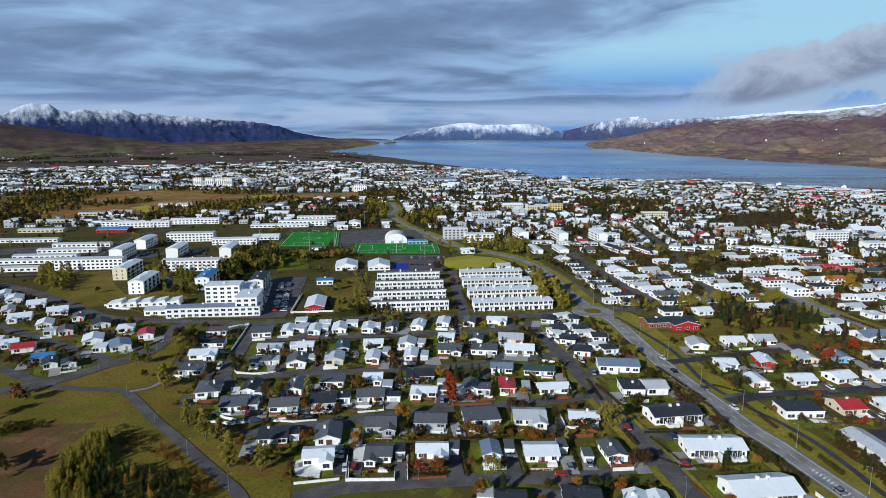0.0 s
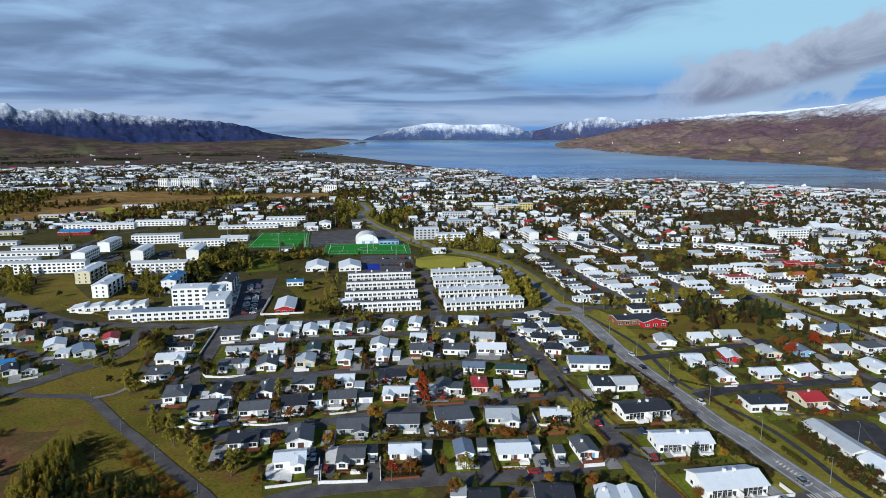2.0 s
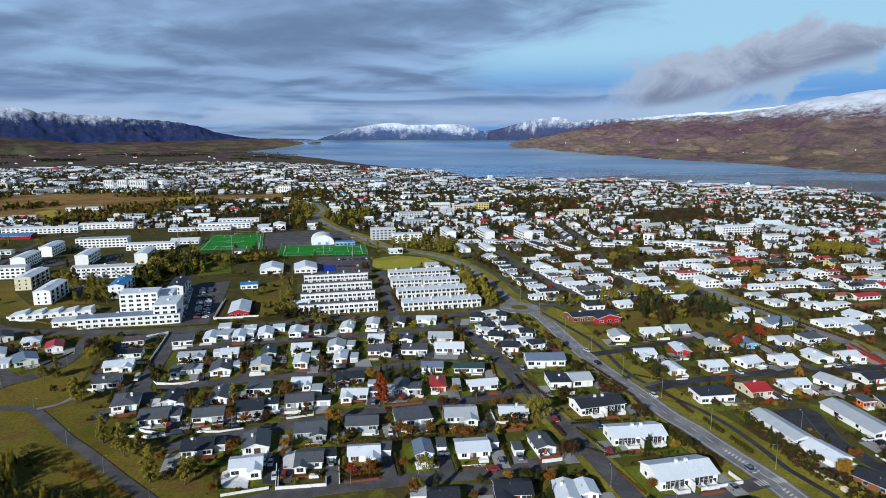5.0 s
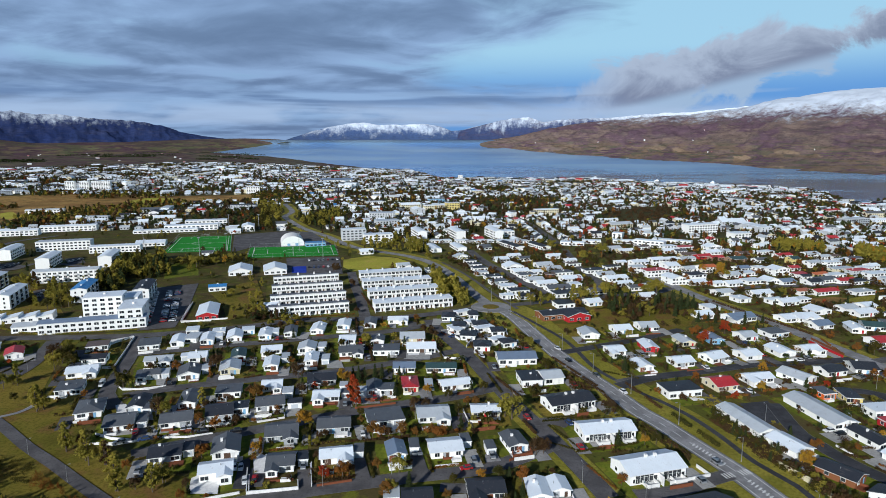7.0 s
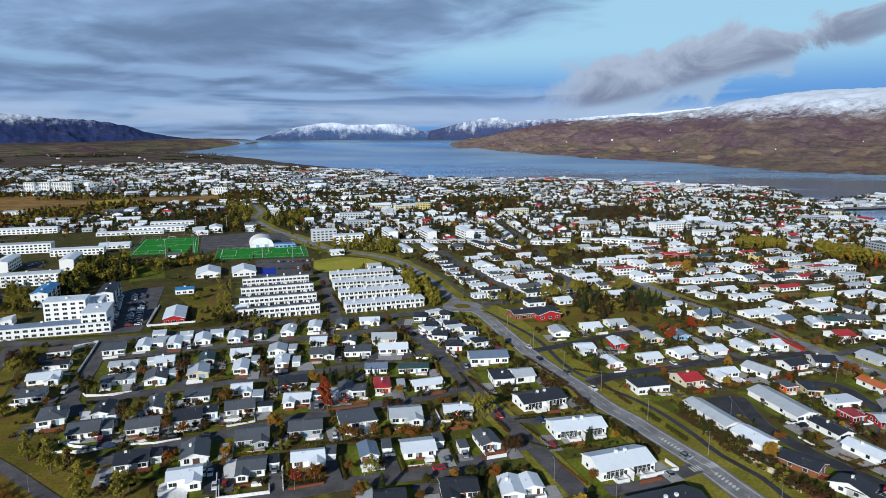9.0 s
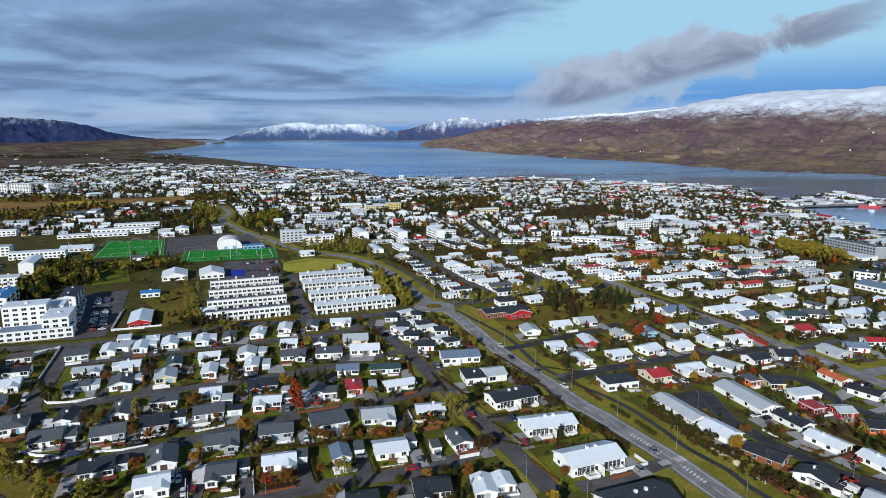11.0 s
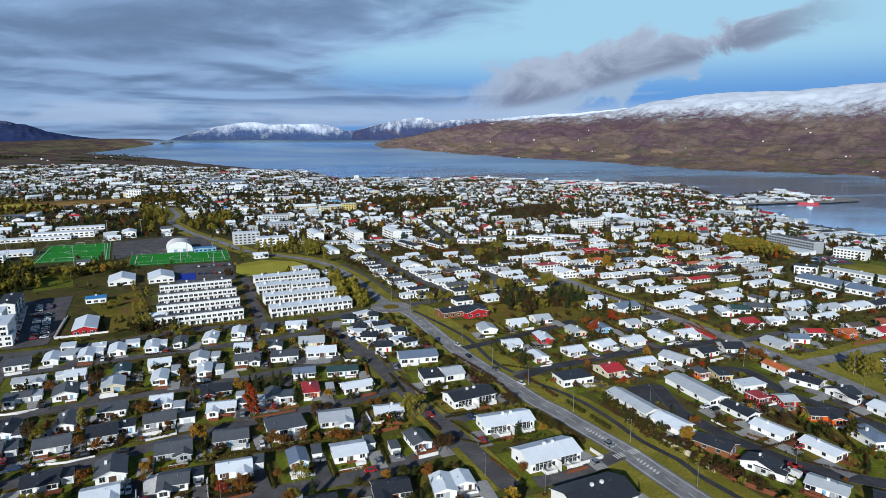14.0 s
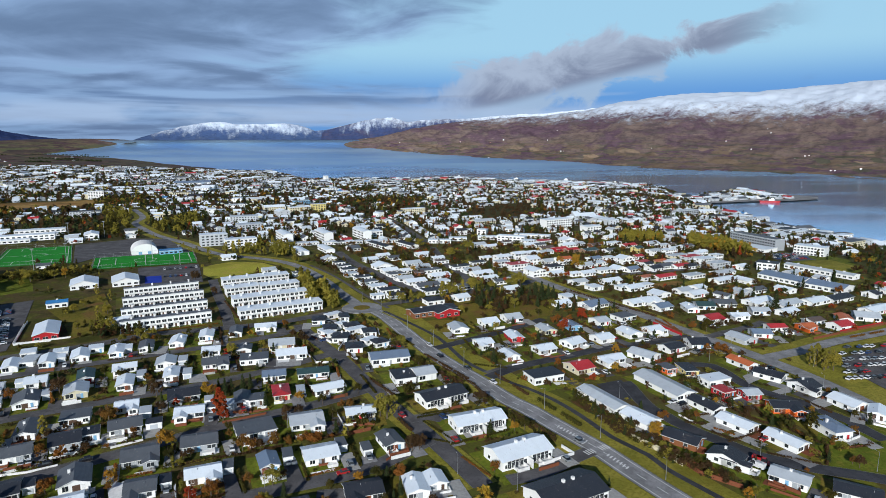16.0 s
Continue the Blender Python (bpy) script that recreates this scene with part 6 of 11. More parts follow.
# houses of the near streets, each on its own plot
house(-12.6, 173.6, 7.1, 8.8, 7.5, "K", "w", "g")
house(8.4, 179.3, 7.7, 11.1, 8.5, "K", "w", "l")
house(24.9, 178.8, 4.0, 6.7, 10.1, "W", "w", "f")
house(31.3, 180.9, 7.8, 6.0, 7.5, "W", "w", "f")
house(-60.0, 193.7, 10.2, 8.7, 8.8, "G", "w", "l")
house(62.9, 193.1, 17.2, 20.6, 12.0, "W", "w", "g", h=3.6, group="terraces beside the main road")
house(-42.4, 199.1, 11.6, 10.6, 7.5, "W", "w", "l")
house(-79.8, 187.3, 17.4, 10.1, 7.5, "W", "w", "l", h=3.2)
garage(-53.3, 196.5, 14.2, 3.2, 5.8, 2.4, "w", "K")
house(-22.1, 202.4, 13.7, 6.0, 9.5, "S", "w", "f")
garage(-35.0, 202.3, 7.2, 3.2, 6.2, 2.4, "w", "G")
house(-4.9, 205.3, 11.2, 11.3, 9.7, "W", "w", "g")
garage(-15.9, 205.4, 7.6, 3.2, 6.8, 2.9, "w", "G")
garage(11.1, 205.9, 9.5, 3.2, 6.3, 2.4, "w", "G")
garage(2.4, 210.9, 10.4, 3.2, 6.4, 2.4, "w", "G")
house(19.9, 210.3, 16.4, 6.9, 10.6, "G", "w", "f")
house(144.6, 161.3, -51.0, 11.1, 7.5, "L", "w", "g")
house(158.6, 149.6, -42.2, 12.2, 7.8, "K", "w", "g")
house(-82.4, 203.4, 17.1, 8.9, 12.0, "G", "w", "f")
house(132.3, 176.8, 36.1, 7.1, 10.7, "K", "w", "l")
garage(-95.1, 201.5, 19.3, 3.4, 5.7, 2.4, "w", "K")
house(-102.0, 199.0, 17.5, 10.1, 9.7, "K", "w", "g")
house(-66.0, 215.8, 13.3, 11.3, 10.8, "G", "g", "l")
house(54.7, 219.8, 11.1, 19.9, 10.5, "W", "w", "g", h=3.4, group="terraces beside the main road")
house(-47.7, 222.1, 9.3, 11.8, 9.7, "G", "g", "g")
house(125.2, 191.8, 36.0, 7.8, 12.3, "K", "t", "f")
house(-29.1, 228.7, 16.3, 13.9, 11.7, "G", "w", "k")
house(-10.4, 232.8, 8.1, 12.2, 10.8, "L", "w", "l")
house(10.6, 236.2, 4.0, 11.1, 7.5, "W", "c", "g")
house(118.3, 210.4, 21.7, 8.6, 12.6, "W", "w", "f")
house(161.2, 183.9, 18.2, 7.2, 13.0, "W", "w", "f")
house(45.2, 245.2, 19.7, 19.6, 10.8, "K", "w", "g", h=3.4, group="terraces beside the main road")
house(-109.9, 225.0, 17.1, 11.2, 9.6, "G", "w", "g")
garage(-67.8, 241.1, 10.9, 5.5, 5.2, 2.4, "w", "K")
house(-95.7, 232.2, 17.7, 9.7, 11.2, "K", "p", "g")
house(152.7, 199.6, 23.1, 7.6, 13.0, "W", "w", "f")
house(-88.8, 236.3, 16.0, 6.0, 7.5, "K", "w", "k")
house(-78.0, 241.0, 15.4, 11.0, 9.8, "G", "w", "g")
garage(-122.7, 223.5, 20.9, 3.2, 8.0, 2.4, "w", "G")
house(-56.3, 249.1, 6.4, 10.6, 7.5, "W", "w", "l")
house(111.6, 230.1, 15.7, 8.0, 23.9, "L", "w", "f")
garage(-48.7, 251.9, 5.7, 3.2, 5.2, 2.4, "w", "G")
garage(-41.8, 254.1, 4.4, 3.9, 5.6, 2.4, "w", "L")
house(-130.5, 222.1, 17.2, 10.3, 11.4, "G", "w", "g")
house(-31.0, 256.8, 6.9, 6.0, 7.5, "G", "w", "k")
house(-37.2, 258.1, 7.9, 6.0, 10.7, "G", "w", "f")
garage(-13.5, 262.5, 6.2, 3.3, 8.0, 2.4, "w", "L")
garage(-73.8, 252.3, 11.7, 4.2, 6.9, 2.4, "w", "L")
house(-21.8, 262.4, 8.2, 6.5, 12.2, "R", "c", "h")
house(-1.9, 263.3, 17.4, 13.1, 7.5, "W", "w", "g")
house(150.7, 216.5, 15.1, 6.9, 13.0, "K", "w", "f")
house(184.2, 188.9, 0.5, 7.4, 13.0, "S", "w", "h", h=3.4)
garage(-50.9, 259.4, 7.5, 3.2, 5.2, 2.4, "w", "L")
garage(-125.8, 234.3, 12.0, 3.2, 5.7, 2.4, "w", "G")
house(-113.1, 243.7, 12.9, 6.7, 13.0, "G", "w", "f")
house(31.9, 269.5, 8.3, 9.3, 12.1, "K", "w", "k", h=3.2)
house(-99.5, 252.7, 13.6, 10.3, 9.4, "G", "w", "k")
house(-82.7, 259.6, 12.1, 8.3, 7.9, "W", "w", "l")
house(-131.8, 238.8, 12.0, 6.5, 12.5, "K", "w", "f")
house(-62.4, 267.9, 12.3, 12.0, 10.3, "K", "g", "l")
house(41.6, 272.2, 13.5, 9.4, 10.3, "L", "w", "g", h=3.2)
house(95.7, 258.7, 11.9, 15.4, 10.1, "K", "w", "k", h=3.3, group="terraces beside the main road")
house(180.9, 209.5, -14.4, 11.3, 8.0, "K", "o", "l")
house(-149.3, 233.8, 22.0, 9.6, 13.0, "G", "w", "h")
house(144.9, 239.5, 12.3, 10.3, 27.5, "L", "w", "f")
house(166.2, 228.0, 11.5, 6.0, 7.5, "R", "r", "k")
house(-8.6, 283.4, 4.0, 13.8, 7.5, "N", "w", "g")
house(175.7, 223.7, -1.6, 6.8, 7.5, "L", "r", "g")
house(-26.2, 283.5, 4.0, 9.9, 8.2, "S", "w", "g")
house(213.9, 197.6, -47.0, 6.0, 9.9, "W", "w", "f")
house(116.4, 267.0, 15.6, 10.0, 11.2, "R", "c", "g")
house(169.5, 239.3, 9.0, 11.9, 7.5, "W", "w", "k", h=3.4)
house(209.8, 208.1, 11.5, 9.0, 11.5, "W", "w", "f")
house(28.2, 296.9, 6.0, 18.7, 11.1, "S", "w", "g", h=3.2, group="terraces beside the main road")
house(-91.0, 286.3, 11.3, 6.5, 12.1, "W", "w", "f")
garage(-66.1, 293.4, 7.3, 3.5, 8.0, 2.4, "w", "L")
house(-109.1, 280.4, 16.8, 8.9, 11.9, "L", "c", "f")
house(156.7, 257.5, 12.2, 6.0, 7.5, "G", "o", "k")
house(-126.0, 273.8, 18.0, 9.2, 12.1, "G", "w", "f")
house(88.2, 289.0, 13.3, 7.1, 9.9, "W", "w", "f")
house(-73.0, 293.3, 8.6, 6.0, 11.9, "W", "w", "f")
garage(-120.2, 278.8, 18.5, 3.2, 6.8, 2.4, "w", "L")
house(165.5, 254.7, -4.8, 6.4, 10.9, "K", "y", "k")
garage(-136.6, 272.4, 19.9, 3.2, 7.4, 2.4, "w", "L")
house(205.1, 226.6, 15.6, 8.8, 10.1, "K", "w", "l")
house(135.8, 274.0, 13.6, 12.8, 7.5, "W", "w", "l")
house(-170.3, 254.2, 19.5, 10.1, 11.4, "G", "w", "k")
house(-143.5, 270.9, 15.5, 9.5, 7.5, "G", "w", "l")
garage(-86.5, 294.8, 12.7, 3.6, 8.0, 2.4, "w", "L")
house(-37.6, 307.7, 4.0, 13.2, 10.2, "G", "w", "k")
house(-55.6, 305.5, 9.6, 11.6, 10.3, "G", "w", "l")
house(-19.8, 312.1, 4.0, 14.5, 10.3, "W", "w", "g")
house(199.4, 241.1, 31.9, 8.3, 11.9, "K", "w", "f", group="houses east of the straight road")
house(108.7, 294.9, 15.0, 9.9, 9.1, "W", "w", "g")
house(155.4, 276.9, 29.6, 9.7, 13.0, "L", "w", "f")
house(-111.2, 297.9, 16.4, 6.5, 12.1, "N", "w", "f")
house(-79.2, 309.8, 8.0, 8.5, 10.5, "L", "w", "f")
garage(-71.9, 312.0, 7.3, 3.9, 8.0, 2.4, "w", "L")
house(80.1, 310.0, 11.3, 8.3, 9.5, "W", "w", "l")
house(-96.9, 306.4, 13.8, 9.8, 7.5, "W", "w", "l")
house(-130.7, 295.2, 15.1, 8.3, 9.9, "W", "w", "g")
house(196.9, 257.7, 11.8, 6.5, 13.0, "O", "w", "f", group="houses east of the straight road")
house(-148.0, 289.5, 14.1, 12.1, 7.5, "L", "w", "l")
garage(-137.4, 294.6, 19.1, 3.2, 5.2, 2.4, "w", "W")
house(-44.2, 323.1, 4.0, 7.0, 8.9, "G", "w", "f")
house(-176.9, 274.4, 20.9, 12.8, 9.8, "W", "w", "l")
house(127.1, 301.4, 26.6, 10.3, 9.5, "W", "w", "g")
house(-60.6, 324.1, 6.2, 8.3, 8.3, "W", "w", "l")
house(-25.7, 328.8, 4.0, 12.8, 11.6, "L", "c", "g")
house(99.5, 317.4, 4.0, 7.1, 12.6, "W", "r", "f", detail=1)
house(175.1, 284.4, 16.8, 11.1, 8.6, "K", "w", "g", detail=1)
house(146.0, 305.8, 17.4, 9.5, 9.9, "W", "w", "g", detail=1)
house(-233.7, 249.3, 42.0, 6.0, 7.7, "K", "w", "f", detail=1, group="houses of the western quarter")
house(-180.7, 290.8, 14.2, 10.8, 7.7, "K", "w", "g", detail=1)
house(72.4, 338.0, 6.8, 9.1, 11.6, "L", "w", "f", detail=1)
house(192.1, 288.4, -6.4, 10.2, 10.9, "K", "w", "g", detail=1)
house(-242.9, 247.8, 42.0, 6.0, 10.5, "K", "w", "f", detail=1, group="houses of the western quarter")
house(121.1, 326.0, 9.3, 7.4, 11.7, "L", "c", "f", detail=1)
house(-108.1, 332.5, 10.9, 6.5, 13.0, "W", "w", "f", detail=1)
house(-95.2, 337.1, 10.6, 6.5, 12.0, "G", "w", "f", detail=1)
house(-136.9, 322.9, 15.2, 6.5, 13.0, "W", "w", "f", detail=1)
house(-124.1, 328.5, 16.0, 7.6, 12.9, "W", "w", "f", detail=1)
garage(-103.5, 335.7, 13.2, 3.2, 8.0, 2.4, "w", "W")
house(-80.8, 342.6, 4.0, 7.1, 13.0, "W", "w", "f", detail=1)
garage(-132.1, 326.7, 16.8, 3.2, 6.7, 2.4, "w", "W")
house(165.3, 311.7, 12.6, 9.2, 12.0, "W", "w", "f", detail=1)
house(-151.6, 319.2, 16.9, 6.5, 13.0, "W", "w", "f", detail=1)
house(-164.6, 313.5, 20.2, 10.1, 13.0, "G", "w", "k", detail=1)
house(-145.6, 324.4, 5.7, 6.0, 11.4, "L", "w", "k", detail=1)
house(-67.5, 351.3, 5.5, 6.9, 13.0, "W", "w", "f", detail=1)
house(-252.7, 254.3, 33.3, 9.5, 8.0, "B", "w", "g", detail=1, group="houses of the western quarter")
house(92.5, 346.5, 11.5, 9.9, 10.2, "W", "w", "g", detail=1)
house(-52.4, 354.8, 4.0, 6.5, 12.2, "G", "w", "f", detail=1)
house(138.2, 331.1, 8.3, 7.4, 12.4, "S", "b", "f", detail=1)
house(-234.9, 272.4, 26.2, 6.0, 8.4, "W", "w", "k", detail=1, group="houses of the western quarter")
house(-228.2, 278.2, 42.0, 9.8, 13.0, "S", "w", "f", detail=1, group="houses of the western quarter")
house(181.0, 314.6, 15.9, 9.7, 7.5, "W", "w", "l", detail=1)
house(-36.8, 361.4, 4.0, 11.4, 7.8, "W", "w", "l", detail=1)
house(-190.2, 309.8, 20.6, 10.3, 9.3, "T", "w", "k", detail=1)
house(220.6, 291.3, 13.5, 9.6, 13.0, "L", "p", "f", detail=1, group="houses east of the straight road")
house(108.5, 352.2, 9.5, 10.0, 11.3, "L", "w", "g", detail=1)
house(158.4, 336.1, 16.4, 8.5, 10.1, "L", "w", "g", detail=1)
house(-226.6, 297.6, 32.1, 7.7, 11.7, "R", "w", "f", detail=1, group="houses of the western quarter")
house(-248.8, 283.7, 36.1, 9.6, 12.0, "W", "w", "f", detail=1, group="houses of the western quarter")
house(237.1, 297.7, -16.4, 9.8, 9.5, "S", "w", "g", detail=1, group="houses east of the straight road")
house(-274.6, 264.9, 35.4, 9.7, 9.8, "R", "w", "g", detail=1, group="houses of the western quarter")
house(-244.7, 304.6, 29.9, 8.4, 9.1, "W", "w", "h", detail=1, group="houses of the western quarter")
house(-287.9, 270.0, 39.3, 7.3, 8.0, "W", "w", "l", detail=1, group="houses of the western quarter")
house(252.7, 305.4, -5.3, 10.0, 7.5, "R", "w", "g", detail=1, group="houses east of the straight road")
house(227.2, 328.9, 14.1, 11.3, 10.3, "R", "w", "l", detail=1, group="houses east of the straight road")
house(-275.8, 294.4, 42.0, 7.2, 11.4, "T", "w", "f", detail=1, group="houses of the western quarter")
house(-282.9, 291.4, 35.3, 6.0, 8.6, "L", "w", "k", detail=1, group="houses of the western quarter")
house(271.3, 303.2, 0.5, 8.3, 8.2, "O", "o", "l", detail=1, group="houses east of the straight road")
house(-265.8, 310.4, 40.6, 9.2, 13.0, "K", "w", "f", detail=1, group="houses of the western quarter")
house(247.1, 330.5, -8.3, 10.7, 7.5, "W", "w", "l", detail=1, group="houses east of the straight road")
house(228.0, 352.4, -10.5, 7.4, 13.0, "W", "w", "f", detail=1, group="houses east of the straight road")
house(284.2, 312.6, 10.4, 10.0, 7.5, "T", "w", "g", detail=1, group="houses east of the straight road")
house(-297.3, 303.0, 36.9, 8.2, 11.2, "W", "w", "f", detail=1, group="houses of the western quarter")
house(240.5, 356.1, -13.5, 11.1, 10.6, "N", "w", "g", detail=1, group="houses east of the straight road")
house(-288.9, 319.3, 35.6, 6.0, 10.9, "T", "w", "f", detail=1, group="houses of the western quarter")
house(266.9, 338.0, -15.7, 10.4, 9.9, "L", "w", "g", detail=1, group="houses east of the straight road")
house(306.2, 313.6, -28.0, 7.7, 12.1, "O", "w", "f", detail=1, group="houses east of the straight road")
house(255.7, 359.0, -15.6, 14.2, 10.9, "G", "w", "g", detail=1, group="houses east of the straight road")
house(-323.4, 312.3, 36.6, 11.8, 10.8, "W", "w", "l", detail=1, group="houses of the western quarter")
house(323.1, 315.0, -31.4, 12.8, 13.0, "L", "w", "g", detail=1, group="houses east of the straight road")
house(-312.2, 329.0, 38.4, 11.1, 10.8, "W", "w", "l", detail=1, group="houses of the western quarter")
house(-344.2, 324.1, 42.0, 6.9, 13.0, "L", "w", "f", detail=1, group="houses of the western quarter")
house(-339.0, 340.9, 37.6, 10.3, 10.7, "W", "w", "l", detail=1, group="houses of the western quarter")
house(-363.9, 348.7, 39.4, 9.7, 13.0, "W", "w", "f", detail=1, group="houses of the western quarter")
house(-383.3, 360.0, 42.0, 6.5, 12.6, "W", "w", "f", detail=1, group="houses of the western quarter")


house(-151.4, 337.2, 17.5, 6.5, 8, "W", "w", "k", detail=1)
house(-135.6, 335.2, 17.5, 6.5, 7, "W", "w", "k", detail=1)
house(-119.9, 338.3, 17.5, 6.5, 7, "W", "w", "k", detail=1)

house(69.8, 166.2, 17.5, 22.0, 14, "K", "w", "g", h=3.4, group="terraces beside the main road")


# houses beyond the dark street
house(186.1, 435.0, 17.5, 11.9, 10, "L", "w", "g", detail=1, group="houses east of the straight road")
house(211.4, 432.5, 17.5, 15.1, 10.0, "W", "w", "g", detail=1, group="houses east of the straight road")
house(190.9, 416.9, 17.5, 9.4, 10.0, "W", "w", "k", detail=1, group="houses east of the straight road")
house(161.5, 394.1, 17.5, 8.5, 10.0, "W", "w", "k", detail=1, group="houses east of the straight road")
house(170.5, 372.5, 17.5, 16.9, 11, "S", "w", "l", detail=1, group="houses east of the straight road")
house(202.7, 372.7, 17.5, 18.2, 10.0, "W", "w", "l", detail=1, group="houses east of the straight road")
house(227.1, 389.1, 17.5, 12.7, 10.0, "W", "w", "f", detail=1, group="houses east of the straight road")
house(218.3, 410.4, 17.5, 13.4, 10.0, "W", "w", "g", detail=1, group="houses east of the straight road")
house(211.0, 358.3, 17.5, 11.4, 10.0, "S", "w", "g", detail=1, group="houses east of the straight road")
house(248.4, 394.8, 17.5, 11.3, 10.0, "L", "w", "g", detail=1, group="houses east of the straight road")
house(176.5, 341.9, 17.5, 11.9, 10.0, "G", "w", "k", detail=1, group="houses east of the straight road")
house(343.2, 327.4, 17.5, 24.0, 10.0, "W", "w", "g", detail=1, group="houses east of the straight road")
house(209.9, 373.8, 17.5, 14.7, 10.0, "W", "w", "l", detail=1, group="houses east of the straight road")
house(252.6, 385.2, 17.5, 14.2, 10.0, "W", "w", "g", detail=1, group="houses east of the straight road")
house(282.5, 359.8, 17.5, 20.7, 10.0, "W", "w", "l", detail=1, group="houses east of the straight road")
house(296.1, 350.1, 17.5, 21.2, 10.0, "L", "w", "g", detail=1, group="houses east of the straight road")
house(319.7, 352.6, 17.5, 18.6, 10.0, "W", "w", "g", detail=1, group="houses east of the straight road")
house(340.2, 356.0, 17.5, 22.8, 10.0, "K", "w", "g", detail=1, group="houses east of the straight road")

# terraces and apartment blocks
block(-300.2, 397.0, 107.5, 34, 10.5, 3, "W", back=False, loggias=True)
block(-342.2, 434.5, 107.5, 36, 10.7, 3, "W", wall="c", back=False, loggias=True)
block(-260.0, 414.5, 107.5, 31, 10.0, 3, "B", back=False, loggias=True)
block(-218.2, 415.5, 107.5, 31, 10.0, 3, "K", back=False, loggias=True)
block(-355.5, 520.5, 107.5, 35, 10.7, 3, "W", back=False, loggias=True)
block(-308.6, 532.0, 107.5, 36, 10.7, 3, "W", back=False, loggias=True)
block(-401.5, 505.0, 107.5, 35, 11.5, 3, "W", back=False, loggias=True)
block(-416.0, 558.0, 107.5, 35, 11, 3, "W", back=False, loggias=True)
block(-391.0, 452.0, 17.5, 54, 11, 3, "L", bays=3.4, back=False, balconies=True)
block(-303.5, 464.0, 17.5, 46, 11, 3, "L", back=False, bays=3.4, balconies=True)
block(-391.5, 600.0, 17.5, 48, 14, 3, "L", name="school", back=False, bays=3.6, style="k", label="grey and white three-storey school wing with window bands")
block(-334.5, 589.5, 17.5, 45, 12, 2, "W", name="school", back=False, bays=3.4, style="k", label="white two-storey school wing with long window bands")
stepped_terrace(-270.0, 356.5, 19.5, 45.0, 10.0, 5)
terrace(-95.0, 379.7, 17.5, 49.3, 9.0, 8, "G", "white two-storey terrace of row houses, roofs falling to the back", rise=-1.1)
terrace(-102.1, 407.0, 17.5, 49.6, 9.0, 8, "G", "white two-storey terrace of row houses, roofs falling to the back", rise=-1.1)
terrace(-109.4, 435.0, 17.5, 49.6, 9.0, 8, "G", "white two-storey terrace of row houses, roofs falling to the back", rise=-1.1)
terrace(-117.3, 463.1, 17.5, 48.3, 9.0, 8, "G", "white two-storey terrace of row houses, roofs falling to the back", rise=-1.1)
terrace(-30.4, 394.9, 17.5, 51.8, 9.0, 8, "W")
terrace(-39.5, 425.3, 17.5, 49.5, 9.0, 8, "W")
terrace(-61.1, 451.4, 17.5, 22.2, 9.0, 4, "W")
terrace(-35.6, 456.4, 17.5, 27.3, 9.0, 4, "W")
terrace(-54.9, 483.2, 17.5, 49.1, 9.0, 8, "W")
block(-246.9, 340.4, 17.5, 18, 10, 1, "L", back=False, name='hall')
block(-211.6, 343.4, 17.5, 56, 10, 2, "S", back=False, label='long white two-storey wing of the housing for the elderly')
block(-218.0, 366.6, 17.5, 22, 14, 5, "W", style='k', back=False, label='stepped white five-storey apartment block')
block(-211.0, 376.1, 17.5, 18, 16, 4, "W", style='k', back=False, label='stepped white four-storey apartment block')
block(-194.4, 355.3, 17.5, 13, 22, 4, "W", style='k', back=False, label='white four-storey apartment wing')

# sports ground and school
sheet("sports_pitch", "artificial green football pitch with white lines", [(-284.4, 581.2), (-223.5, 592.8), (-257.4, 689.8), (-312.2, 679.1)], TURF)
sheet("sports_pitch", "artificial green football pitch with white lines", [(-194.9, 557.1), (-114.0, 572.8), (-128.8, 628.9), (-210.4, 612.9)], TURF)
sheet("sports_court", "blue and red ball court", [(-137.3, 495.2), (-125.6, 497.4), (-132.0, 522.7), (-143.7, 520.5)], COURT)
block(-179.7, 496.8, 17.5, 18, 24, 1, "W", style='f', name='sports_hall', back=False, label='white gabled sports hall with a pale metal roof')
block(-152.8, 502.0, 17.5, 18, 24, 1, "W", style='f', name='sports_hall', back=False, label='white gabled sports hall with a pale metal roof')
arched_hall(-174.5, 637.0, 17.5, 23.0, 28.0)
block(-148.3, 627.5, 17.5, 20, 12, 1, "B", style='k', name='club_house', back=False, wall='b', label='low blue club house beside the arched hall')
block(-323.6, 738.4, 17.5, 60, 14, 2, "W", style='k', name='school', back=False, bays=5.0, label='white flat-roofed school in several wings')
block(-345.2, 717.6, 17.5, 70, 12, 1, "W", style='k', name='school', back=False, bays=5.0, label='long low white school wing')
block(-323.9, 783.3, 17.5, 50, 14, 2, "W", style='k', name='school', back=False, bays=5.0, label='white flat-roofed school in several wings')
block(-254.0, 735.8, 17.5, 14, 22, 2, "W", style='f', name='church', back=False, label='white church hall with a steep roof')
block(-318.5, 627.6, 17.5, 28, 18, 1, "W", style='g', name='sports_hall', back=False)
block(-157.1, 373.8, 17.5, 12, 26, 1, "W", wall="r", style="f", name="kindergarten", back=False, label="red gabled kindergarten with a white roof and white fence")
block(-175.7, 437.1, 17.5, 12, 10, 1, "B", style='g', name='hall', back=False)
block(63.3, 375.2, 17.5, 30, 12, 1, "K", wall='t', name='school', back=False, label='low black-roofed school with brown walls')
block(71.0, 370.1, 17.5, 15, 10, 1, "K", wall='r', style='f', name='school', back=False, label='red gabled wing of the low school')

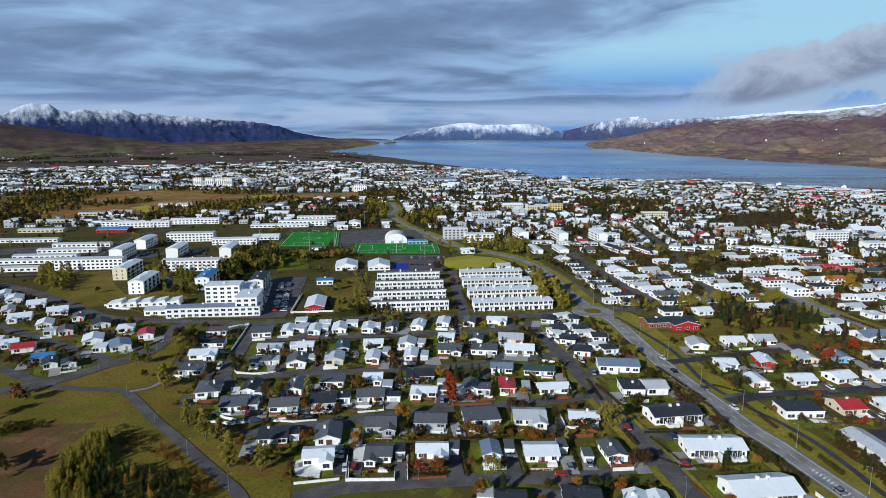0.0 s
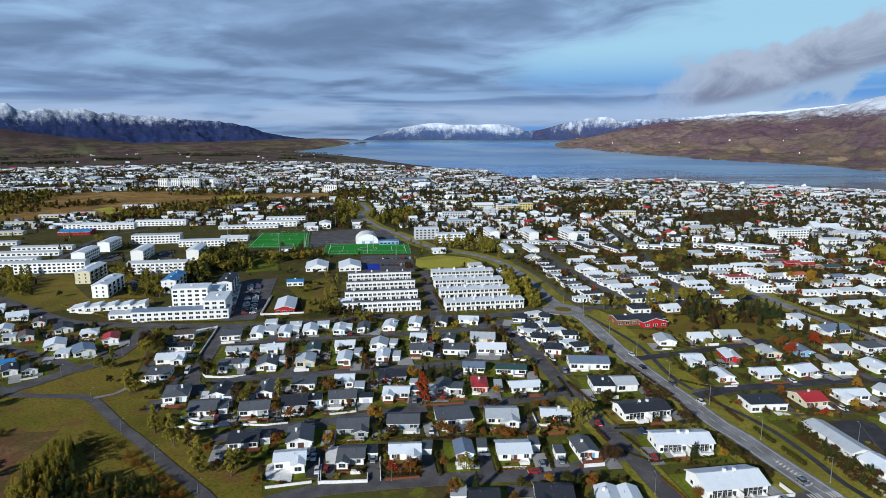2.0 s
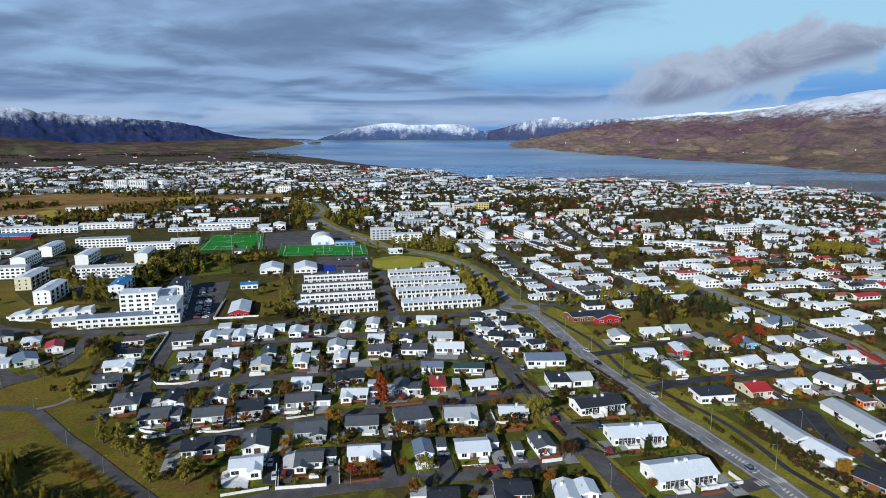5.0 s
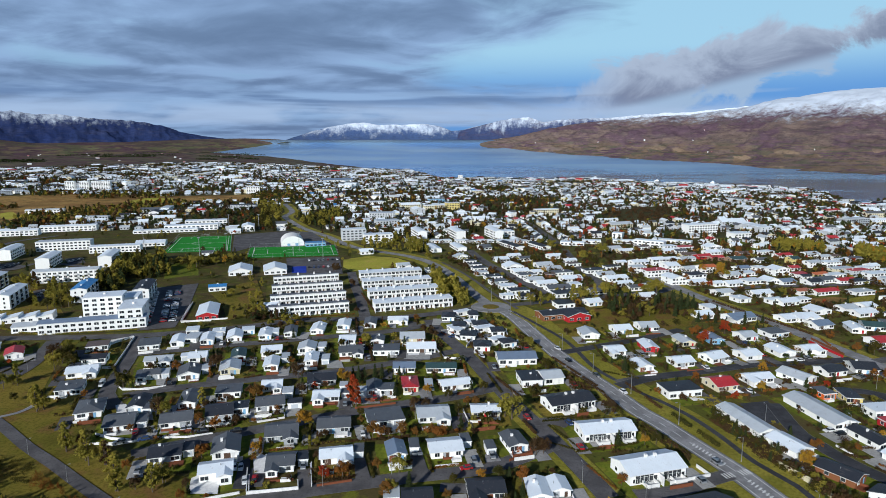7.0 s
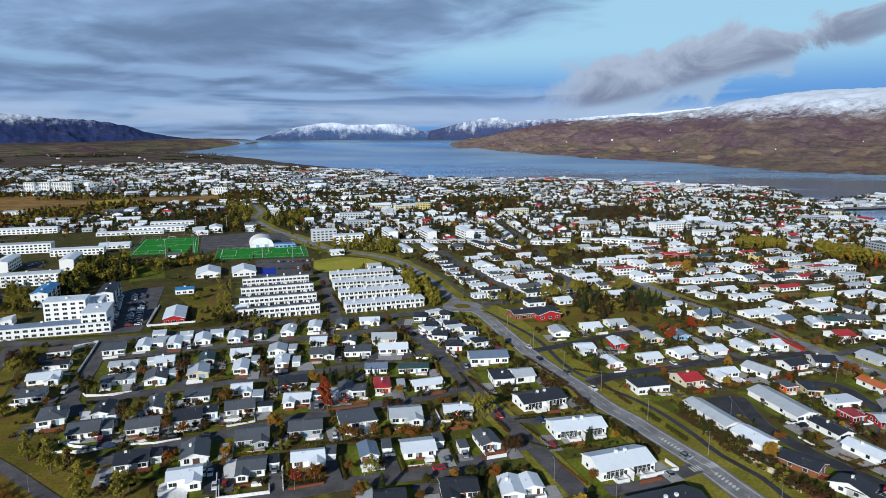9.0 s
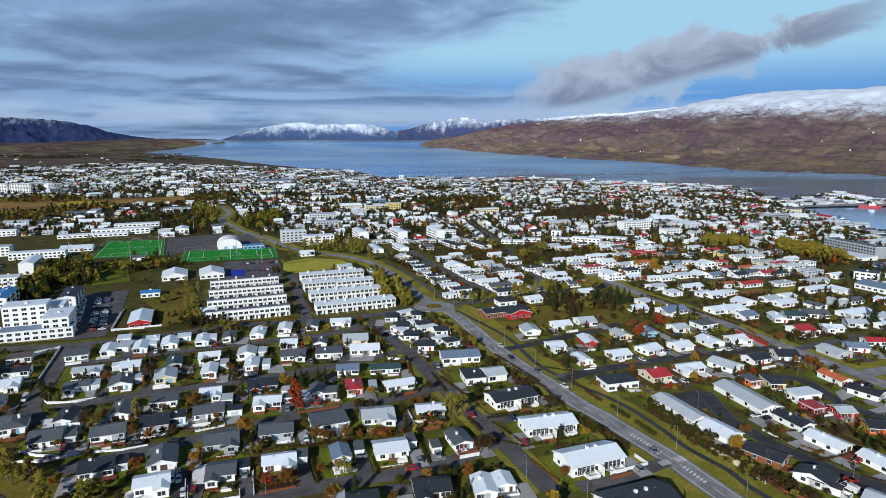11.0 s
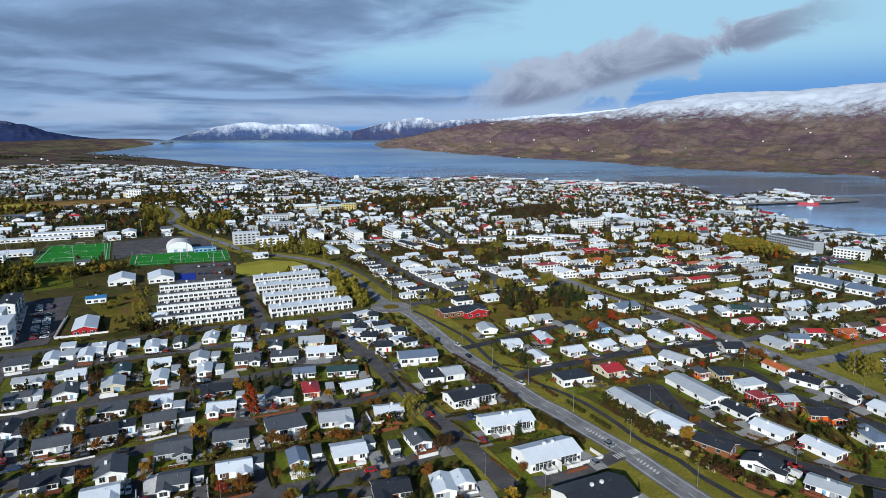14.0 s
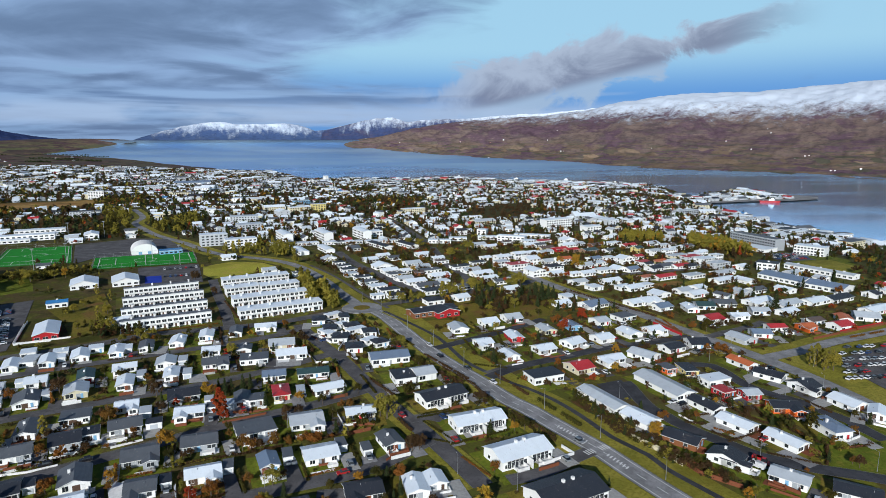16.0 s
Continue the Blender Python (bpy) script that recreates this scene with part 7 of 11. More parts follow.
# buildings in the middle of the town
block(-45.5, 686.0, -72.5, 34, 10.5, 3, "W", back=False)
block(-3.5, 688.0, -72.5, 34, 10.5, 3, "W", back=False)
block(38.5, 694.0, -72.5, 34, 10.5, 3, "W", back=False)
block(-115.8, 669.7, 17.5, 26, 14, 4, "W", style='k', back=False, wall='p')
block(-86.6, 651.5, 17.5, 30, 13, 3, "W", style='k', back=False, wall='w')
block(-25.8, 605.9, -72.5, 29, 9, 1, "W", back=False, name='terrace_row', label='low white terrace with a pale metal roof')
block(-1.5, 612.2, -72.5, 28, 9, 1, "W", back=False, name='terrace_row', label='low white terrace with a pale metal roof')
block(52.5, 622.5, -66, 37, 9, 1, "K", back=False, name='terrace_row', label='low white terrace with a black roof')
block(80.0, 621.0, -66, 29, 9, 1, "K", back=False, name='terrace_row', label='low white terrace with a black roof')
block(116.6, 639.8, -13.5, 24, 9, 1, "W", back=False, style='k', name='terrace_row', label='white terrace with flat white roofs')
block(138.7, 651.5, -10.1, 19, 9, 1, "W", back=False, style='k', name='terrace_row', label='white terrace with flat white roofs')
block(173.2, 655.1, -15.4, 22, 9, 1, "W", back=False, style='k', name='terrace_row', label='white terrace with flat white roofs')
block(194.8, 636.1, -31.7, 30, 10, 2, "W", back=False, style='k', name='terrace_row', label='white terrace with flat white roofs')
block(225.8, 660.9, -28.9, 40, 10, 1, "W", back=False, style='k', name='terrace_row', label='white terrace with flat white roofs')
block(220.9, 710.2, -30.0, 22, 10, 1, "W", back=False, style='k', name='terrace_row', label='white terrace with flat white roofs')
block(176.4, 691.5, -27.5, 11, 11, 2, "W", back=False, style='k', name='terrace_row', label='white terrace with flat white roofs')
house(-50.6, 652.0, 17.5, 13.5, 9, "L", "w", "k", 2.7, detail=0, group="chain of low flat-roofed houses")
house(-38.6, 652.0, 17.5, 13.5, 9, "G", "w", "k", 2.7, detail=0, group="chain of low flat-roofed houses")
house(-27.7, 652.1, 17.5, 13.5, 9, "L", "w", "k", 2.7, detail=0, group="chain of low flat-roofed houses")
house(-16.1, 652.1, 17.5, 13.5, 9, "W", "w", "k", 2.7, detail=0, group="chain of low flat-roofed houses")
house(2.3, 652.2, 17.5, 13.5, 9, "W", "w", "k", 2.7, detail=0, group="chain of low flat-roofed houses")
house(11.3, 652.2, 17.5, 13.5, 9, "K", "w", "k", 2.7, detail=0, group="chain of low flat-roofed houses")
house(20.8, 652.2, 17.5, 13.5, 9, "W", "w", "k", 2.7, detail=0, group="chain of low flat-roofed houses")
house(28.6, 652.3, 17.5, 13.5, 9, "W", "w", "k", 2.7, detail=0, group="chain of low flat-roofed houses")
house(45.8, 652.3, 17.5, 13.5, 9, "W", "w", "k", 2.7, detail=0, group="chain of low flat-roofed houses")
house(55.6, 652.4, 17.5, 13.5, 9, "W", "w", "k", 2.7, detail=0, group="chain of low flat-roofed houses")
house(65.5, 652.4, 17.5, 13.5, 9, "L", "w", "k", 2.7, detail=0, group="chain of low flat-roofed houses")
block(349.4, 415.2, -70.6, 35, 20, 1, "S", back=False, name='school', label='long white school with a steel-blue metal roof')
block(360.5, 385.2, -64.4, 26, 20, 1, "S", back=False, name='school', label='white school wing with a steel-blue metal roof')
block(396.0, 433.8, -69.4, 55, 10, 1, "L", back=False, name='school', label='low school wing with a pale grey roof')
block(363.9, 454.5, -44.2, 16, 13, 2, "K", back=False, name='school', label='white school house with a flat black roof', style='k')
block(449.7, 583.1, -80, 59, 13, 4, "G", back=False, style='k', name='hotel', wall='g', bays=3.2, label='dark four-storey block with a grey end wall')
block(465.9, 524.7, -58.6, 27, 14, 3, "W", back=False, style='k', name='hotel', bays=3.0, label='white three-storey building with window bands')
block(426.6, 559.2, -69.2, 41, 22, 1, "W", back=False, style='k', name='hall', label='long white hall with a flat white roof')

# houses east of the main road
house(1.1, 560.4, 17.5, 13.8, 7.9, "L", "w", "f", 2.7, detail=0, group="houses of the east quarter")
house(9.1, 540.8, 17.5, 9.5, 7.9, "K", "w", "k", 2.7, detail=0, group="houses of the east quarter")
house(13.0, 525.7, 17.5, 10.3, 7.9, "K", "w", "k", 2.7, detail=0, group="houses of the east quarter")
house(16.5, 510.7, 17.5, 12.0, 8.8, "K", "w", "k", 2.7, detail=0, group="houses of the east quarter")
house(17.5, 493.6, 17.5, 10.3, 7.9, "L", "w", "k", 2.7, detail=0, group="houses of the east quarter")
house(26.2, 479.6, 17.5, 12.9, 8.8, "K", "w", "k", 2.7, detail=0, group="houses of the east quarter")
house(29.3, 463.1, 17.5, 12.9, 8.8, "G", "w", "k", 2.7, detail=0, group="houses of the east quarter")
house(35.4, 448.2, 17.5, 12.0, 8.8, "W", "w", "k", 2.7, detail=0, group="houses of the east quarter")
house(42.0, 434.9, 17.5, 13.8, 8.8, "K", "w", "k", 2.7, detail=0, group="houses of the east quarter")
house(45.2, 419.6, 17.5, 11.2, 7.9, "K", "w", "g", 2.7, detail=0, group="houses of the east quarter")
house(32.8, 420.1, 17.5, 8.6, 6.2, "W", "w", "k", 2.7, detail=0, group="houses of the east quarter")
house(24.6, 611.6, 17.5, 11.2, 13.2, "G", "w", "g", 2.7, detail=0, group="houses of the east quarter")
house(37.2, 551.4, 17.5, 12.0, 10.6, "W", "w", "g", 2.7, detail=0, group="houses of the east quarter")
house(45.1, 520.2, 17.5, 15.5, 12.3, "W", "w", "f", 2.7, detail=0, group="houses of the east quarter")
house(49.2, 501.0, 17.5, 12.9, 9.7, "W", "w", "g", 2.7, detail=0, group="houses of the east quarter")
house(52.8, 486.6, 17.5, 12.9, 9.7, "G", "w", "k", 2.7, detail=0, group="houses of the east quarter")
house(57.7, 470.3, 17.5, 12.0, 8.8, "L", "w", "g", 2.7, detail=0, group="houses of the east quarter")
house(64.6, 458.8, 17.5, 15.5, 9.7, "W", "w", "g", 2.7, detail=0, group="houses of the east quarter")
house(71.0, 443.6, 17.5, 17.2, 10.6, "G", "w", "g", 2.7, detail=0, group="houses of the east quarter")
house(73.9, 427.8, 17.5, 17.2, 10.6, "K", "w", "k", 2.7, detail=0, group="houses of the east quarter")
house(50.0, 568.0, 17.5, 11.2, 7.9, "W", "w", "g", 2.7, detail=0, group="houses of the east quarter")
house(59.1, 555.1, 17.5, 12.0, 8.8, "G", "w", "g", 2.7, detail=0, group="houses of the east quarter")
house(71.6, 526.8, 17.5, 13.8, 11.4, "L", "w", "g", 2.7, detail=0, group="houses of the east quarter")
house(77.4, 510.9, 17.5, 12.9, 9.7, "L", "w", "g", 2.7, detail=0, group="houses of the east quarter")
house(82.1, 496.0, 17.5, 17.2, 9.7, "G", "w", "k", 2.7, detail=0, group="houses of the east quarter")
house(86.1, 475.0, 17.5, 15.5, 10.6, "W", "w", "g", 2.7, detail=0, group="houses of the east quarter")
house(85.5, 455.1, 17.5, 8.6, 7.9, "W", "w", "k", 2.7, detail=0, group="houses of the east quarter")
house(87.2, 566.3, 17.5, 12.0, 8.8, "W", "w", "g", 2.7, detail=0, group="houses of the east quarter")
house(97.7, 546.3, 17.5, 10.3, 7.9, "W", "w", "g", 2.7, detail=0, group="houses of the east quarter")
house(98.0, 531.0, 17.5, 11.2, 7.9, "T", "w", "k", 2.7, detail=0, group="houses of the east quarter")
house(54.2, 471.6, 17.5, 7.7, 7.0, "K", "w", "k", 2.7, detail=0, group="houses of the east quarter")
house(62.5, 498.1, 17.5, 8.6, 7.9, "W", "w", "g", 2.7, detail=0, group="houses of the east quarter")
house(71.2, 488.7, 17.5, 7.7, 7.0, "T", "t", "g", 2.7, detail=0, group="houses of the east quarter")
house(86.6, 568.1, 17.5, 12.0, 8.8, "W", "w", "g", 2.7, detail=0, group="houses of the east quarter")
house(110.2, 505.7, 17.5, 17.2, 9.7, "K", "w", "k", 2.7, detail=0, group="houses of the east quarter")
house(115.4, 491.0, 17.5, 14.6, 9.7, "L", "w", "g", 2.7, detail=0, group="houses of the east quarter")
house(121.1, 477.2, 17.5, 17.2, 9.7, "W", "w", "g", 2.7, detail=0, group="houses of the east quarter")
house(122.7, 460.2, 17.5, 12.9, 7.9, "W", "w", "g", 2.7, detail=0, group="houses of the east quarter")
house(127.1, 446.8, 17.5, 9.5, 7.9, "G", "w", "g", 2.7, detail=0, group="houses of the east quarter")
house(97.6, 436.2, 17.5, 12.0, 9.7, "G", "w", "g", 2.7, detail=0, group="houses of the east quarter")
house(128.1, 518.9, 17.5, 12.9, 7.9, "K", "w", "k", 2.7, detail=0, group="houses of the east quarter")
house(153.0, 528.6, 17.5, 13.8, 9.7, "W", "w", "g", 5.2, detail=0, group="houses of the east quarter")
house(146.2, 506.8, 17.5, 12.0, 8.8, "L", "w", "k", 5.2, detail=0, group="houses of the east quarter")
house(156.3, 494.0, 17.5, 18.9, 10.6, "R", "w", "k", 5.2, detail=0, group="houses of the east quarter")
house(171.9, 539.8, 17.5, 12.0, 8.8, "W", "w", "g", 5.2, detail=0, group="houses of the east quarter")
house(175.3, 514.8, 17.5, 11.2, 12.3, "W", "w", "g", 5.2, detail=0, group="houses of the east quarter")
house(163.1, 468.8, 17.5, 12.0, 14.1, "W", "w", "f", 5.2, detail=0, group="houses of the east quarter")
house(183.0, 479.8, 17.5, 13.8, 10.6, "K", "w", "h", 5.2, detail=0, group="houses of the east quarter")
house(191.6, 513.6, 17.5, 13.8, 9.7, "L", "w", "g", 2.7, detail=0, group="houses of the east quarter")
house(178.7, 465.5, 17.5, 13.8, 8.8, "W", "w", "g", 2.7, detail=0, group="houses of the east quarter")
house(203.3, 509.5, 17.5, 13.8, 8.8, "O", "w", "g", 5.0, detail=0, group="houses of the east quarter")
house(192.9, 461.7, 17.5, 7.7, 7.0, "W", "w", "g", 2.7, detail=0, group="houses of the east quarter")
house(211.5, 576.2, 17.5, 15.5, 8.8, "T", "c", "g", 2.7, detail=0, group="houses of the east quarter")
house(188.0, 555.5, 17.5, 12.9, 8.8, "W", "w", "g", 2.7, detail=0, group="houses of the east quarter")
house(223.1, 569.6, 17.5, 13.8, 8.8, "R", "r", "g", 2.7, detail=0, group="houses of the east quarter")
house(239.5, 591.3, 17.5, 14.6, 9.7, "W", "w", "g", 2.7, detail=0, group="houses of the east quarter")
house(232.3, 562.1, 17.5, 12.9, 7.9, "R", "k", "g", 2.7, detail=0, group="houses of the east quarter")
house(247.2, 610.1, 17.5, 15.5, 10.6, "W", "w", "f", 5.0, detail=0, group="houses of the east quarter")
house(224.2, 620.0, 17.5, 17.2, 9.7, "R", "w", "k", 2.7, detail=0, group="houses of the east quarter")
house(204.0, 557.4, 17.5, 14.6, 7.9, "L", "w", "g", 2.7, detail=0, group="houses of the east quarter")
house(181.8, 617.7, 17.5, 13.8, 8.8, "T", "w", "k", 2.7, detail=0, group="houses of the east quarter")
house(202.0, 598.4, 17.5, 15.5, 9.7, "W", "w", "g", 2.7, detail=0, group="houses of the east quarter")
house(150.4, 608.8, 17.5, 14.6, 10.6, "L", "w", "g", 2.7, detail=0, group="houses of the east quarter")
house(159.2, 596.1, 17.5, 15.5, 8.8, "W", "c", "g", 2.7, detail=0, group="houses of the east quarter")
house(140.5, 539.5, 17.5, 8.6, 7.9, "W", "w", "g", 2.7, detail=0, group="houses of the east quarter")
house(204.7, 609.9, 17.5, 13.8, 8.8, "W", "w", "k", 5.0, detail=0, group="houses of the east quarter")
house(211.3, 596.3, 17.5, 12.0, 7.9, "G", "w", "g", 2.7, detail=0, group="houses of the east quarter")
house(204.6, 462.4, 17.5, 12.9, 8.8, "W", "w", "g", 2.7, detail=0, group="houses of the east quarter")
house(223.2, 470.9, 17.5, 14.6, 9.7, "W", "w", "k", 2.7, detail=0, group="houses of the east quarter")
house(236.9, 472.2, 17.5, 12.0, 9.7, "W", "w", "f", 2.7, detail=0, group="houses of the east quarter")
house(247.2, 469.0, 17.5, 12.0, 9.7, "S", "w", "g", 2.7, detail=0, group="houses of the east quarter")
house(232.3, 498.7, 17.5, 12.0, 8.8, "W", "w", "k", 2.7, detail=0, group="houses of the east quarter")
house(215.4, 491.4, 17.5, 13.8, 10.6, "L", "w", "g", 2.7, detail=0, group="houses of the east quarter")
house(252.4, 596.5, 17.5, 12.9, 10.6, "L", "w", "g", 2.7, detail=0, group="houses of the east quarter")
house(248.5, 557.6, 17.5, 15.5, 10.6, "N", "k", "g", 2.7, detail=0, group="houses of the east quarter")
house(235.3, 516.9, 17.5, 12.0, 8.8, "S", "w", "g", 2.7, detail=0, group="houses of the east quarter")
house(251.2, 519.3, 17.5, 10.3, 7.9, "W", "w", "k", 2.7, detail=0, group="houses of the east quarter")
house(258.2, 502.8, 17.5, 14.6, 10.6, "W", "w", "f", 5.0, detail=0, group="houses of the east quarter")
house(291.7, 596.6, 17.5, 17.2, 8.8, "W", "w", "k", 2.7, detail=0, group="houses of the east quarter")
house(300.0, 578.5, 17.5, 15.5, 8.8, "R", "w", "g", 2.7, detail=0, group="houses of the east quarter")
house(294.6, 549.6, 17.5, 8.6, 8.8, "N", "y", "g", 4.6, detail=0, group="houses of the east quarter")
house(278.8, 519.4, 17.5, 9.5, 7.9, "R", "w", "g", 2.7, detail=0, group="houses of the east quarter")
house(272.0, 494.5, 17.5, 12.9, 8.8, "R", "w", "k", 2.7, detail=0, group="houses of the east quarter")
house(286.0, 494.5, 17.5, 13.8, 7.9, "O", "y", "g", 2.7, detail=0, group="houses of the east quarter")
house(267.5, 469.1, 17.5, 12.0, 10.6, "K", "w", "g", 2.7, detail=0, group="houses of the east quarter")
house(282.9, 477.1, 17.5, 18.9, 10.6, "G", "w", "h", 2.7, detail=0, group="houses of the east quarter")
house(294.1, 473.8, 17.5, 15.5, 8.8, "R", "w", "g", 2.7, detail=0, group="houses of the east quarter")
house(302.7, 471.2, 17.5, 13.8, 8.8, "K", "w", "h", 2.7, detail=0, group="houses of the east quarter")
house(297.3, 493.1, 17.5, 17.2, 8.8, "W", "w", "k", 2.7, detail=0, group="houses of the east quarter")
house(302.8, 533.9, 17.5, 12.9, 8.8, "L", "w", "g", 4.6, detail=0, group="houses of the east quarter")
house(318.9, 534.8, 17.5, 15.5, 8.8, "W", "w", "k", 4.6, detail=0, group="houses of the east quarter")
house(341.8, 557.9, 17.5, 13.8, 7.9, "W", "w", "k", 2.7, detail=0, group="houses of the east quarter")
house(312.0, 508.0, 17.5, 20.6, 7.9, "L", "c", "k", 4.6, detail=0, group="houses of the east quarter")
house(320.6, 500.4, 17.5, 18.9, 8.8, "R", "p", "k", 4.6, detail=0, group="houses of the east quarter")
house(339.3, 521.2, 17.5, 13.8, 7.9, "W", "w", "k", 2.7, detail=0, group="houses of the east quarter")
house(326.4, 487.3, 17.5, 18.9, 8.8, "W", "w", "k", 5.2, detail=0, group="houses of the east quarter")
house(326.5, 468.0, 17.5, 17.2, 10.6, "L", "p", "k", 5.2, detail=0, group="houses of the east quarter")
house(346.2, 500.8, 17.5, 10.3, 7.9, "W", "w", "k", 5.0, detail=0, group="houses of the east quarter")
house(351.6, 531.9, 17.5, 10.3, 7.9, "W", "w", "g", 2.7, detail=0, group="houses of the east quarter")
house(330.8, 588.5, 17.5, 13.8, 9.7, "L", "w", "g", 2.7, detail=0, group="houses of the east quarter")
house(334.5, 573.8, 17.5, 11.2, 7.9, "L", "w", "g", 2.7, detail=0, group="houses of the east quarter")
house(244.6, 438.4, 17.5, 13.8, 7.9, "O", "w", "k", 2.7, detail=0, group="houses of the east quarter")
house(258.9, 438.5, 17.5, 18.9, 8.8, "R", "w", "g", 2.7, detail=0, group="houses of the east quarter")
house(284.7, 438.6, 17.5, 17.2, 8.8, "L", "w", "k", 2.7, detail=0, group="houses of the east quarter")
house(314.0, 443.9, 17.5, 20.6, 8.8, "L", "w", "g", 2.7, detail=0, group="houses of the east quarter")
house(298.1, 420.5, 17.5, 20.6, 9.7, "W", "w", "g", 2.7, detail=0, group="houses of the east quarter")
house(230.2, 415.0, 17.5, 12.0, 6.2, "W", "w", "k", 2.7, detail=0, group="houses of the east quarter")
house(212.4, 412.9, 17.5, 12.0, 7.0, "W", "w", "k", 2.7, detail=0, group="houses of the east quarter")
house(357.7, 567.2, 17.5, 13.8, 7.9, "G", "w", "g", 2.7, detail=0, group="houses of the east quarter")
house(345.9, 576.7, 17.5, 8.6, 7.0, "T", "w", "g", 2.7, detail=0, group="houses of the east quarter")
house(270.7, 485.9, 17.5, 8.6, 7.0, "K", "w", "g", 2.7, detail=0, group="houses of the east quarter")
house(267.8, 553.1, 17.5, 12.0, 8.8, "G", "w", "g", 2.7, detail=0, group="houses of the east quarter")
house(267.1, 586.3, 17.5, 11.2, 7.9, "T", "t", "g", 2.7, detail=0, group="houses of the east quarter")
block(283.1, 737.3, 17.5, 40, 14, 4, "W", style='k', name='hospital', back=False, label='long white five-storey block on a lawn', bays=3.6)
block(315.0, 704.6, 17.5, 22, 14, 2, "W", style='k', name='hall', back=False)
block(48.5, 701.0, 17.5, 24, 13, 2, "W", style='k', name='hall', back=False)
block(574.4, 918.9, 17.5, 42, 16, 3, "L", style='k', name='office', wall='g', back=False, label='grey concrete office block by the harbour')
block(-44.6, 1167.9, 17.5, 30, 12, 2, "N", style='k', name='hall', wall='b', back=False)
block(-12.7, 1018.1, 17.5, 22, 12, 4, "L", style='k', wall='y', back=False, label='yellow and white apartment block')
block(8.1, 1553.8, 17.5, 36, 14, 3, "W", style='k', back=False)
block(1.7, 2205.6, 17.5, 14, 14, 7, "W", style='k', back=False, label='white seven-storey tower block')
block(-42.8, 2034.3, 17.5, 18, 14, 4, "W", style='k', back=False)
block(-833.2, 1315.9, 17.5, 18, 16, 7, "W", style='k', back=False, bays=4.5, label='white high-rise block above the low houses', group='high-rise blocks')
block(-804.9, 1321.0, 17.5, 18, 16, 7, "W", style='k', back=False, bays=4.5, label='white high-rise block above the low houses', group='high-rise blocks')
block(-781.7, 1325.2, 17.5, 18, 16, 7, "W", style='k', back=False, bays=4.5, label='white high-rise block above the low houses', group='high-rise blocks')
block(-762.4, 1328.8, 17.5, 18, 16, 7, "W", style='k', back=False, bays=4.5, label='white high-rise block above the low houses', group='high-rise blocks')
block(-421.4, 1261.7, 17.5, 26, 14, 5, "W", style='k', back=False)
block(-345.8, 1743.4, 17.5, 90, 40, 2, "S", name='sports_hall', back=False, bays=9.0, label='huge indoor football hall with a steel-blue roof')
block(-468.6, 459.9, 17.5, 62.7, 9, 1, "L", name='terrace_row', back=False, bays=4.5, label='long low white terrace with a pale metal roof')
block(-448.2, 430.6, 17.5, 43.9, 9, 1, "L", name='terrace_row', back=False, bays=4.5, label='long low white terrace with a pale metal roof')
block(-465.0, 484.3, 17.5, 55.0, 9, 1, "L", name='terrace_row', back=False, bays=4.5, label='long low white terrace with a pale metal roof')
block(-468.7, 515.5, 17.5, 55.2, 9, 1, "L", name='terrace_row', back=False, bays=4.5, label='long low white terrace with a pale metal roof')
block(-479.3, 545.7, 17.5, 55.2, 9, 1, "L", name='terrace_row', back=False, bays=4.5, label='long low white terrace with a pale metal roof')
block(-562.3, 558.6, 17.5, 71.0, 9, 1, "L", name='terrace_row', back=False, bays=4.5, label='long low white terrace with a pale metal roof')
block(-510.5, 686.1, 17.5, 60, 11, 2, "W", name='terrace_row', back=False, label='long white terrace with pale metal roof', bays=4.5)
block(-466.3, 726.0, 17.5, 60, 11, 2, "W", name='terrace_row', back=False, label='long white terrace with pale metal roof', bays=4.5)
block(-545.1, 684.9, 17.5, 40, 11, 2, "L", name='terrace_row', back=False, label='long white terrace with pale metal roof', bays=4.5)
block(-609.9, 897.8, 17.5, 50, 11, 2, "L", name='terrace_row', back=False, label='long white terrace with pale metal roof', bays=4.5)
block(-602.5, 626.0, 17.5, 50, 11, 1, "L", wall='c', name='hall', back=False, bays=5.0)
block(-651.4, 703.3, 17.5, 50, 11, 1, "L", wall='c', name='hall', back=False, bays=5.0)
block(-662.3, 781.9, 17.5, 40, 11, 1, "L", wall='c', name='hall', back=False, bays=5.0)
block(-641.3, 813.7, 17.5, 30, 11, 1, "L", wall='c', name='hall', back=False, bays=5.0)
block(-521.2, 645.4, 17.5, 34, 20, 1, "B", name='shop', wall='r', back=False, label='blue and red roofed shop')

# car parks and vehicles
car(11.5, 301, 110, 0)
car(27, 231.7, 110, 3)
car(42.8, 227.3, 108, 4)
car(11.7, 201.2, 100, 2)
car(2.6, 192.6, 15, 3)
car(-75.2, 191, 105, 0)
car(-73, 191, 105, 0)
car(-68.9, 182.9, 108, 0)
car(-52.3, 192.5, 100, 2)
car(-15.8, 202.6, 105, 2)
car(-13.8, 202.8, 105, 2)
car(-11.9, 259.2, 100, 0)
car(-121.3, 215.1, 110, 3)
car(-115.3, 209.8, 20, 4)
car(-123.1, 207.4, 20, 2)
car(-104.5, 218.1, 105, 0)
car(-102.4, 219, 105, 0)
car(-96.3, 216.3, 18, 1)
car(-84, 217.2, 18, 1)
car(139.8, 223.5, 16, 0)
car(142.5, 220.9, 16, 1)
car(140.8, 241.5, 20, 1)
car(136.7, 298.7, 20, 2)
car(153.3, 305.7, 20, 3)
